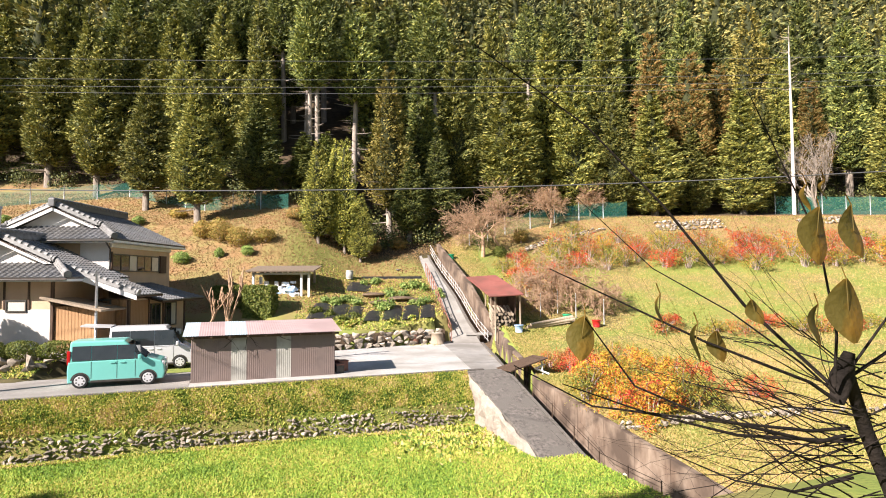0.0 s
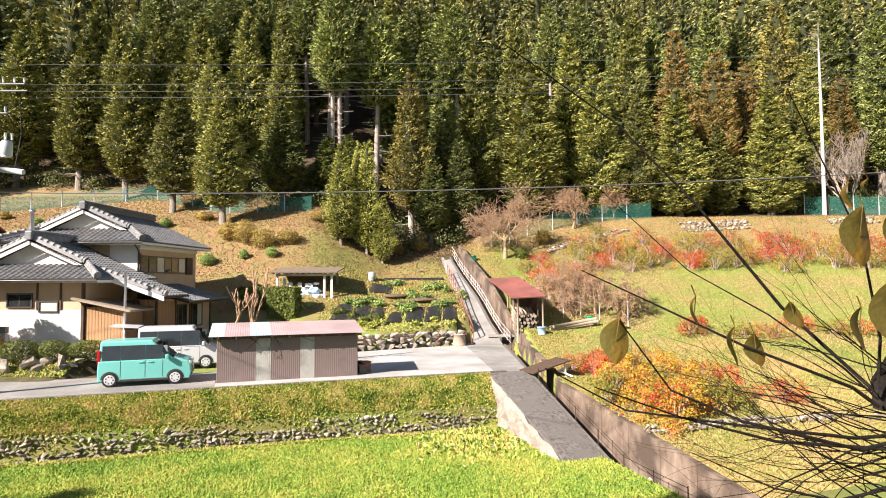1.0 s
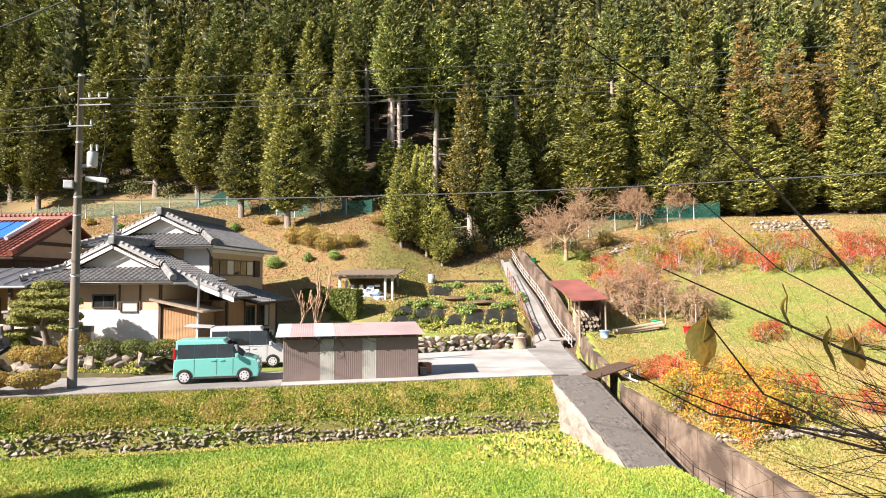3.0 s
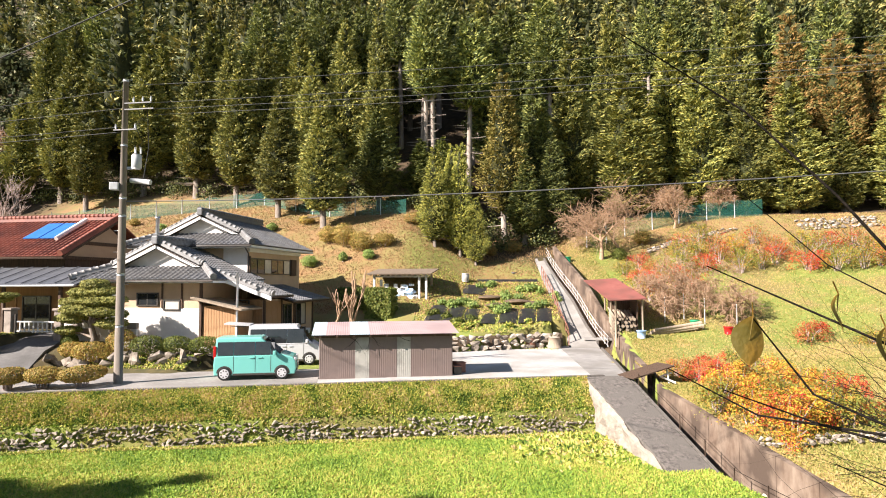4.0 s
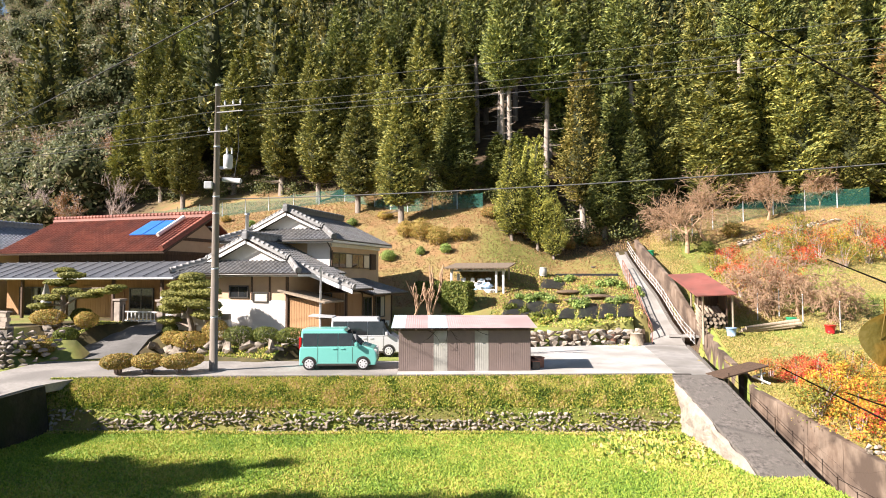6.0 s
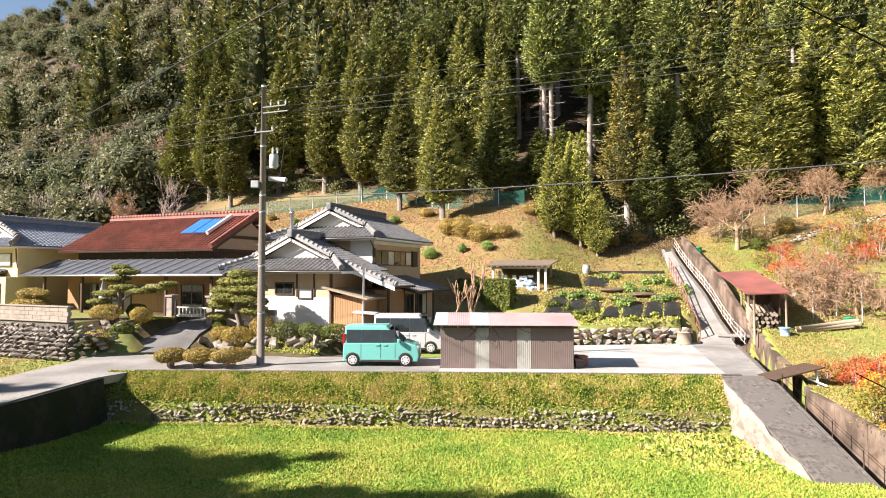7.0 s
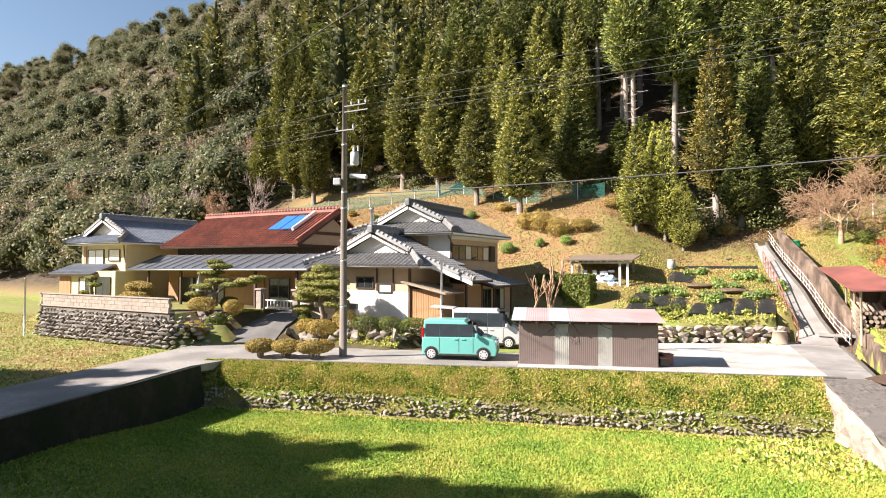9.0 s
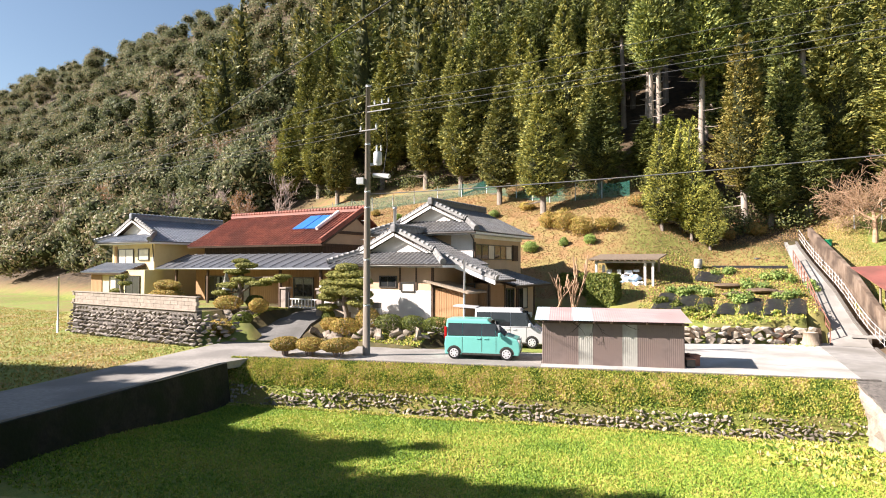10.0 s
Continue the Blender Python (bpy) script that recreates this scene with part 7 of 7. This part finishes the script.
def net_fence(label, pts, h):
    ob = thing("net_fence", label, "fence")
    k = 0
    for (p0, q0), (p1, q1) in zip(pts, pts[1:]):
        n = max(1, round(math.hypot(p1 - p0, q1 - q0) / 2.4))
        for i in range(n):
            a, b = Lp(lerp(p0, p1, i / n), lerp(q0, q1, i / n)), Lp(lerp(p0, p1, (i + 1) / n), lerp(q0, q1, (i + 1) / n))
            part("post", tube([(a[0], a[1], a[2] - 0.2), (a[0], a[1], a[2] + h + 0.15)], 0.04, 6), M["grey_paint"], ob)
            bm = bmesh.new()
            g = [[bm.verts.new((lerp(a[0], b[0], u / 6), lerp(a[1], b[1], u / 6), lerp(a[2], b[2], u / 6) + h * v / 3 - 0.12 * math.sin(math.pi * u / 6) * (v / 3) + 0.05 * noise.noise((u, v, k)))) for u in range(7)] for v in range(4)]
            for v in range(3):
                for u in range(6):
                    bm.faces.new((g[v][u], g[v][u + 1], g[v + 1][u + 1], g[v + 1][u]))
            part("net", bm, M["mesh"], ob, smooth=True)
            k += 1
    return ob


net_fence("sagging green net fence on steel posts along the wood", [(-64, 44), (-54, 48.5), (-46, 50), (-36, 51.8), (-28, 53.2), (-20, 50.2), (-13, 50.6)], 1.35)
net_fence("green net fence on steel posts above the lawn", [(2.6, 50.8), (6, 53.5), (11, 56.0), (18.5, 57.6)], 1.6)
net_fence("green net fence on steel posts at the wood", [(35, 60.8), (44, 59.5), (52, 58.5)], 1.9)

# ---- red and orange bushes on the terraces ----
def nandina(label, leaf, p, q, w, h, n, size, seed):
    """Pale stems that flare from the ground, each with flat tiers of leaves at its top."""
    r = np.random.default_rng(seed)
    ob = thing("nandina_bush", label, "shrub", pose(*Lp(p, q), 0, 0, r.uniform(0, 360)), "autumn bushes")
    tiers, stems = [], max(6, int(11 * w))
    for i in range(stems):
        a, e = i * 2.4 + r.uniform(-0.5, 0.5), math.sqrt((i + 0.5) / stems) * r.uniform(0.8, 1.1)
        z = h * r.uniform(0.72, 1.05) * (1 - 0.3 * e * e)
        top = Vector((math.cos(a) * w * e, math.sin(a) * w * e, z))
        part("stem", tube([(math.cos(a) * 0.18 * e, math.sin(a) * 0.18 * e, -0.1), (top.x * 0.4, top.y * 0.4, z * 0.5), top], [0.028, 0.022, 0.012], 4), M["grey_twig"], ob)
        for k in range(3):
            c = top + Vector((r.normal(0, 0.2), r.normal(0, 0.2), -0.2 * k * h + r.normal(0, 0.05)))
            g = r.uniform(0.2, 0.36) * (0.6 + 0.5 * w)
            m = int(n / stems / 3)
            d = r.normal(0, 1, (m, 3)) * [g * 0.62, g * 0.62, 0.07]
            d[:, 2] -= (d[:, 0] ** 2 + d[:, 1] ** 2) * 0.5 / g
            out = d * [0.8, 0.8, 0] / g + [0, 0, 0.9]
            tiers.append(leaves_at(r, np.array(c) + d, out, size, size * 0.55, 0.3, 0.7))
    c = new("foliage", np_mesh("foliage", *join_np(tiers), LEAF[leaf]))
    c.parent = ob
    return ob


TONE = {"nandina": "autumn bush with orange and yellow leaves on pale stems", "nandina_red": "autumn bush with red and green leaves on pale stems", "nandina_crimson": "autumn bush with crimson leaves on pale stems", "nandina_green": "autumn bush with yellow-green leaves on pale stems"}
k = 0
NEAR = [(5.5, 22.4), (6.3, 21.4), (7.1, 21.0), (8.0, 21.2), (8.8, 21.7), (6.0, 23.5), (6.9, 22.4), (7.8, 22.3), (8.8, 22.9), (9.6, 22.6), (6.8, 24.3), (7.7, 23.6), (8.6, 24.2), (9.5, 24.0), (7.3, 25.6), (8.4, 25.6), (6.2, 25.4), (7.2, 20.3), (9.2, 21.3)]
for p, q in NEAR:
    k += 1
    tone = ("nandina", "nandina_green", "nandina", "nandina_crimson", "nandina", "nandina_green", "nandina")[k % 7]
    nandina(TONE[tone], tone, p, q, rs.uniform(0.65, 0.85), rs.uniform(1.2, 1.6), 2500, 0.085, 500 + k)
for p, q, tone in ((5.0, 27.2, "nandina_red"), (5.9, 26.8, "nandina_crimson"), (6.9, 26.9, "nandina_crimson"), (8.2, 27.2, "nandina_red"), (12.0, 22.6, "nandina_crimson"), (6.9, 19.8, "nandina")):
    k += 1
    nandina(TONE[tone], tone, p, q, rs.uniform(0.5, 0.75), 0.6 if q < 20 else rs.uniform(0.9, 1.3), 1800, 0.075, 500 + k)
for i in range(9):
    k += 1
    tone = ("nandina_red", "nandina_crimson", "nandina_green")[i % 3]
    nandina(TONE[tone], tone, lerp(12.6, 26, i / 8) + rs.uniform(-0.5, 0.5), 34.6 + rs.uniform(-0.6, 1.6), rs.uniform(0.7, 1.0), rs.uniform(0.7, 1.1), 1500, 0.095, 500 + k)
for i in range(66):      # the long band below the upper terrace
    k += 1
    p = lerp(9.0, 44, i / 65) + rs.uniform(-0.5, 0.5)
    q = 46.6 + 5.2 * ((i * 0.382) % 1.0) ** 1.2 + rs.uniform(-0.4, 0.4) + 0.6 * noise.noise((p * 0.3, 0, 0))
    tone = rs.choice(("nandina_red", "nandina_red", "nandina", "nandina_green", "nandina_green", "nandina_crimson"))
    nandina(TONE[tone], tone, p, q, rs.uniform(0.8, 1.3), rs.uniform(1.3, 2.0), 1100, 0.12, 500 + k)
for i in range(16):      # behind the woodshed
    k += 1
    tone = ("nandina_red", "nandina_green", "nandina_red", "nandina_crimson")[i % 4]
    nandina(TONE[tone], tone, 5.0 + 4.6 * ((i * 0.618) % 1.0), 40.2 + 0.45 * i + rs.uniform(-0.4, 0.4), rs.uniform(0.7, 1.0), rs.uniform(1.1, 1.6), 1100, 0.11, 500 + k)
for i, (p, q, w, h, leaf) in enumerate([(-16.8, 45.2, 1.2, 0.9, "russet_hedge"), (-15.2, 44.6, 1.0, 0.8, "russet_hedge"), (-18.2, 45.5, 0.9, 0.7, "russet_hedge"), (-13.4, 45.0, 0.9, 0.6, "russet_hedge"), (-14.2, 43.6, 0.5, 0.4, "veg"), (-18.7, 42.8, 0.6, 0.45, "veg"), (-16.2, 43.4, 0.35, 0.35, "veg"), (-24.0, 47, 0.5, 0.35, "veg"), (-32, 49, 0.5, 0.4, "veg"), (-27, 48, 0.4, 0.3, "russet_hedge"), (-35, 47.5, 0.5, 0.35, "veg"), (-39, 49, 0.5, 0.35, "russet_hedge"), (-21.5, 48.5, 0.8, 0.4, "russet_hedge"), (5.0, 49.0, 0.6, 0.5, "hedge"), (7.2, 52.0, 0.8, 0.7, "russet_hedge"), (-5.5, 49.0, 0.9, 0.5, "russet"), (-3.5, 49.8, 0.8, 0.5, "russet"), (-11.8, 48.6, 0.9, 0.5, "russet")]):
    x, y, z = Lp(p, q)
    shrub("slope_bush", "small wild bush on the dry grass slope", leaf, x, y, z, w, w * 0.8, h, int(3000 * w) + 700, 0.1, 700 + i, 6, "slope bushes", 0.6)
scree = tagged(new("stone_patch"), "dry walls of pale rubble stone on the terraced slope", "stones", kind="structure")
for p0, q0, p1, q1, rows, big in ((7.5, 50.3, 15.4, 54.5, 3, 0.4), (20.6, 54.2, 27.0, 54.8, 6, 0.42), (34.5, 55.4, 39.0, 55.8, 4, 0.4), (6.0, 19.3, 12.5, 20.4, 3, 0.26), (12.5, 20.4, 17.0, 20.9, 2, 0.26)):
    for row in range(rows):
        u = 0.0
        span = math.hypot(p1 - p0, q1 - q0)
        while u < span:
            w = rs.uniform(0.55, 1.15) * big
            p, q = lerp(p0, p1, u / span), lerp(q0, q1, u / span) + row * big * 0.75
            if noise.noise((p * 0.5, row * 0.5, 2.0)) > -0.25:
                x, y, z = Lp(p, q)
                stone(scree, "pale_stone" if rs.random() < 0.8 else "stone", x, y, z + 0.12 + rs.uniform(-0.06, 0.06), w * 1.2, w, w * rs.uniform(0.7, 1.0))
            u += w * 1.05

# ---- grass ----
def grass(name, label, leaf, n, place, size, width, seed, dz=0.0, scat=0.32, lean=(-0.55, -0.3, 0.8)):
    r = np.random.default_rng(seed)
    pos = []
    while len(pos) < n:
        x, y = place(r)
        z = ground_z(x, y)
        pos.append((x, y, z + dz))
    pos = np.array(pos)
    up_n = r.normal(0, scat, pos.shape) + lean
    v, f = leaves_at(r, pos, up_n, size, width)
    return tagged(new(name, np_mesh(name, v, f, LEAF[leaf])), label, "grass", kind="stuff")


def field_place(r):
    y = 11.5 + 10.6 * r.random() ** 0.8
    return r.uniform(-14, 9.6 if y > 17.1 else 11.2), y


grass("field_grass", "short bright green and yellowing grass of the field", "turf", 170000, field_place, 0.11, 0.044, 1, 0.015)
def bank_place(r):
    while True:
        x, y = r.uniform(-14.2, 9.6), 21.9 + 1.1 * r.random() ** 0.8
        if y > 22.07 or r.random() < 0.1 + 0.5 * max(0.0, noise.noise((x * 0.9, 0, 4))):
            return x, y


grass("bank_weeds", "yellow-green weeds covering the bank", "bank", 90000, bank_place, 0.13, 0.075, 2, 0.03, 0.6, (-0.5, -0.75, 0.6))


def weed_edge(r):
    while True:
        x, y = r.normal(8.0, 1.1), r.normal(20.4, 1.0)
        if x < 9.5 and y < 21.9:
            return x, y


grass("corner_weeds", "pale leafy weeds in the field's corner", "bank", 1500, weed_edge, 0.2, 0.12, 3, 0.05)
grass("wall_foot_weeds", "green weeds growing along the stone foot of the bank", "bank", 7000, lambda r: (r.uniform(-13.8, 9.5), 21.5 + 0.3 * r.random() ** 1.3), 0.11, 0.05, 16, 0.05, 0.5, (-0.5, -0.8, 0.4))
grass("near_lawn_grass", "short yellow-green grass beside the stream", "lawn", 90000, lambda r: (12.45 + 13 * r.random() ** 1.4, r.uniform(9.5, 27)), 0.095, 0.042, 17, 0.015)


def lawn_place(r):
    while True:
        p, q = r.uniform(3.5, 46), 14 + 44 * r.random() ** 0.9
        x, y = to_xy(p, q)
        if x > 12.5 and (q < 34 or p > path_p(q)[1] + 1.3) and p < q * 0.85 and not (22 < y < 35 and x < 11.4 + 0.42 * (y - 16.5)):
            return x, y


grass("lawn_grass", "yellowing short grass of the terraced lawn", "lawn", 80000, lawn_place, 0.13, 0.055, 4, 0.02)
grass("terrace_grass", "dry tan grass on the upper terrace", "dry", 18000, lambda r: to_xy(r.uniform(4, 46), r.uniform(49, 59)), 0.17, 0.06, 15, 0.02)
grass("slope_grass", "dry orange-brown grass on the hillside", "dry", 90000, lambda r: to_xy(r.uniform(-48, 1), r.uniform(37.5, 54)), 0.17, 0.06, 5, 0.02)
grass("garden_grass", "low green weeds between the garden beds", "bank", 9000, lambda r: to_xy(r.uniform(-9, 0.2), r.uniform(34.2, 45)), 0.15, 0.07, 6, 0.02)
def verge_place(r):
    q = r.uniform(33, 54)
    return to_xy(path_p(min(q, 48.4))[1] + r.uniform(1.15, 4.2), q)


grass("path_verge_grass", "short dry grass beside the path wall", "lawn", 13000, verge_place, 0.13, 0.055, 21, 0.02)


def stream_place(r):
    y = r.uniform(22.5, 35)
    return r.uniform(12.7 + 0.32 * (y - 22.5), 11.6 + 0.42 * (y - 16.5)), y


grass("stream_verge_grass", "yellowing grass between stream and woodshed", "lawn", 9000, stream_place, 0.1, 0.05, 22, 0.02)


def rockery_place(r):
    while True:
        p, q = r.uniform(-28.2, -14.5), r.uniform(20.2, 25.0)
        if not -26.0 < p < -22.3:
            x, y = to_xy(p, q)
            if ground_z(x, y) > 0.12:
                return x, y


grass("rockery_grass", "low green weeds between the garden rocks", "bank", 9000, rockery_place, 0.11, 0.06, 23, 0.02)


def side_lawn(r):
    while True:
        p, q = -20 - 62 * r.random() ** 1.3, r.uniform(5, 26)
        x, y = to_xy(p, q)
        if x < -17.8 and (q < 18.2 or p < -39.5):
            return x, y


grass("side_lawn_grass", "yellow-green grass beside the lane", "lawn", 44000, side_lawn, 0.14, 0.07, 7, 0.02)

# ---- trees across the road that shade the field ----
SHADE = [(-11.5 - 2.4 * i, 1.6 + 0.92 * i, 0.95 + 0.05 * (i % 3)) for i in range(1, 13)] + [(-14 - 2.6 * i, -1.2 + 0.95 * i, 0.85) for i in range(11)]
for i, (x, y, s) in enumerate(SHADE):
    key = "c" if i % 3 else "a"
    nm, lb = NAMES[key]
    ob = tagged(new(nm), "dark green cedar across the road that shades the field", "tree", "trees across the road")
    ob.matrix_basis = pose(x, y, ground_z(x, y), 0, 0, 47 * i) @ Matrix.Diagonal((s * 1.75, s * 1.75, s * (1.0 if i % 3 else 0.875), 1))
    for nm2, me in zip(("trunk", "crown"), KINDS[key]):
        c = new(nm2, me)
        c.parent = ob

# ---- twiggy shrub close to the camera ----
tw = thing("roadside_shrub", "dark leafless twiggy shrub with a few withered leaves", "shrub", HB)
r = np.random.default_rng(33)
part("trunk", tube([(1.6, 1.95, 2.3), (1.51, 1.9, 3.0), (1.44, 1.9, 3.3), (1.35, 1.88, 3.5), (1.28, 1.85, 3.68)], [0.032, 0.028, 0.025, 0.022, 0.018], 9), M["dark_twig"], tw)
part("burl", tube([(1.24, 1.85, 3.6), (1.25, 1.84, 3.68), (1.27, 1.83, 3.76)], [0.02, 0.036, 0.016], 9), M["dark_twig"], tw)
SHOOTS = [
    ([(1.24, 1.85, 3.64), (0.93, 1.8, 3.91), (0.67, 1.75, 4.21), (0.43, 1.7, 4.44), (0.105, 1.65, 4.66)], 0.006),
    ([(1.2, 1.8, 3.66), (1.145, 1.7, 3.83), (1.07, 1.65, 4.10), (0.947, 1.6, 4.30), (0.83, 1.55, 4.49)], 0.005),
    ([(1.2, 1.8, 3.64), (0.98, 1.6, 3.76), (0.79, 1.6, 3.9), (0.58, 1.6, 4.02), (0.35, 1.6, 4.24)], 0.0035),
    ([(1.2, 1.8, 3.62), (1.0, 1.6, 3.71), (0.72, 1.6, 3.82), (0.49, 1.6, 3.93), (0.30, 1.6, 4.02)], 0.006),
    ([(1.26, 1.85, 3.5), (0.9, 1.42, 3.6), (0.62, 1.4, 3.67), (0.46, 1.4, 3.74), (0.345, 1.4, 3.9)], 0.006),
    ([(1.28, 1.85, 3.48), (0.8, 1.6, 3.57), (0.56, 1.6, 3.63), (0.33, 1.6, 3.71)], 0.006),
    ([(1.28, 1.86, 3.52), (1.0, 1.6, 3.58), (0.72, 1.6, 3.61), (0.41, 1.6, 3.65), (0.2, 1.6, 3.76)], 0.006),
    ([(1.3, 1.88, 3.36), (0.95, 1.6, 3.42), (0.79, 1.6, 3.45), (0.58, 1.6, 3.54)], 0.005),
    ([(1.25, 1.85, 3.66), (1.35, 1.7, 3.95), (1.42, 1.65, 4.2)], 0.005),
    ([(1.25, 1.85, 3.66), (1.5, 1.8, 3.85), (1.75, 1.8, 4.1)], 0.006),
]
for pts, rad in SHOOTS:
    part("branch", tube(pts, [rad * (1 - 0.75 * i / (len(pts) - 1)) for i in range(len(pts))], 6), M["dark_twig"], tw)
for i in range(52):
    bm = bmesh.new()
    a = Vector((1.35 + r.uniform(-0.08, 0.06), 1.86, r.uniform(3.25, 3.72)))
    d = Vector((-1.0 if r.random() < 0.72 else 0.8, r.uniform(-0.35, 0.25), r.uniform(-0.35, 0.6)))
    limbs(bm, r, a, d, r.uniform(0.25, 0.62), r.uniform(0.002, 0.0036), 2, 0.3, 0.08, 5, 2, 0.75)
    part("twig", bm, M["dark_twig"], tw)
M["withered"] = mat("withered_leaf", (0.23, 0.125, 0.018), (0.36, 0.19, 0.03), 18, 0.5, 0.2, 60, c=(0.14, 0.11, 0.025), big=9, rnd=0.3, trans=0.5)
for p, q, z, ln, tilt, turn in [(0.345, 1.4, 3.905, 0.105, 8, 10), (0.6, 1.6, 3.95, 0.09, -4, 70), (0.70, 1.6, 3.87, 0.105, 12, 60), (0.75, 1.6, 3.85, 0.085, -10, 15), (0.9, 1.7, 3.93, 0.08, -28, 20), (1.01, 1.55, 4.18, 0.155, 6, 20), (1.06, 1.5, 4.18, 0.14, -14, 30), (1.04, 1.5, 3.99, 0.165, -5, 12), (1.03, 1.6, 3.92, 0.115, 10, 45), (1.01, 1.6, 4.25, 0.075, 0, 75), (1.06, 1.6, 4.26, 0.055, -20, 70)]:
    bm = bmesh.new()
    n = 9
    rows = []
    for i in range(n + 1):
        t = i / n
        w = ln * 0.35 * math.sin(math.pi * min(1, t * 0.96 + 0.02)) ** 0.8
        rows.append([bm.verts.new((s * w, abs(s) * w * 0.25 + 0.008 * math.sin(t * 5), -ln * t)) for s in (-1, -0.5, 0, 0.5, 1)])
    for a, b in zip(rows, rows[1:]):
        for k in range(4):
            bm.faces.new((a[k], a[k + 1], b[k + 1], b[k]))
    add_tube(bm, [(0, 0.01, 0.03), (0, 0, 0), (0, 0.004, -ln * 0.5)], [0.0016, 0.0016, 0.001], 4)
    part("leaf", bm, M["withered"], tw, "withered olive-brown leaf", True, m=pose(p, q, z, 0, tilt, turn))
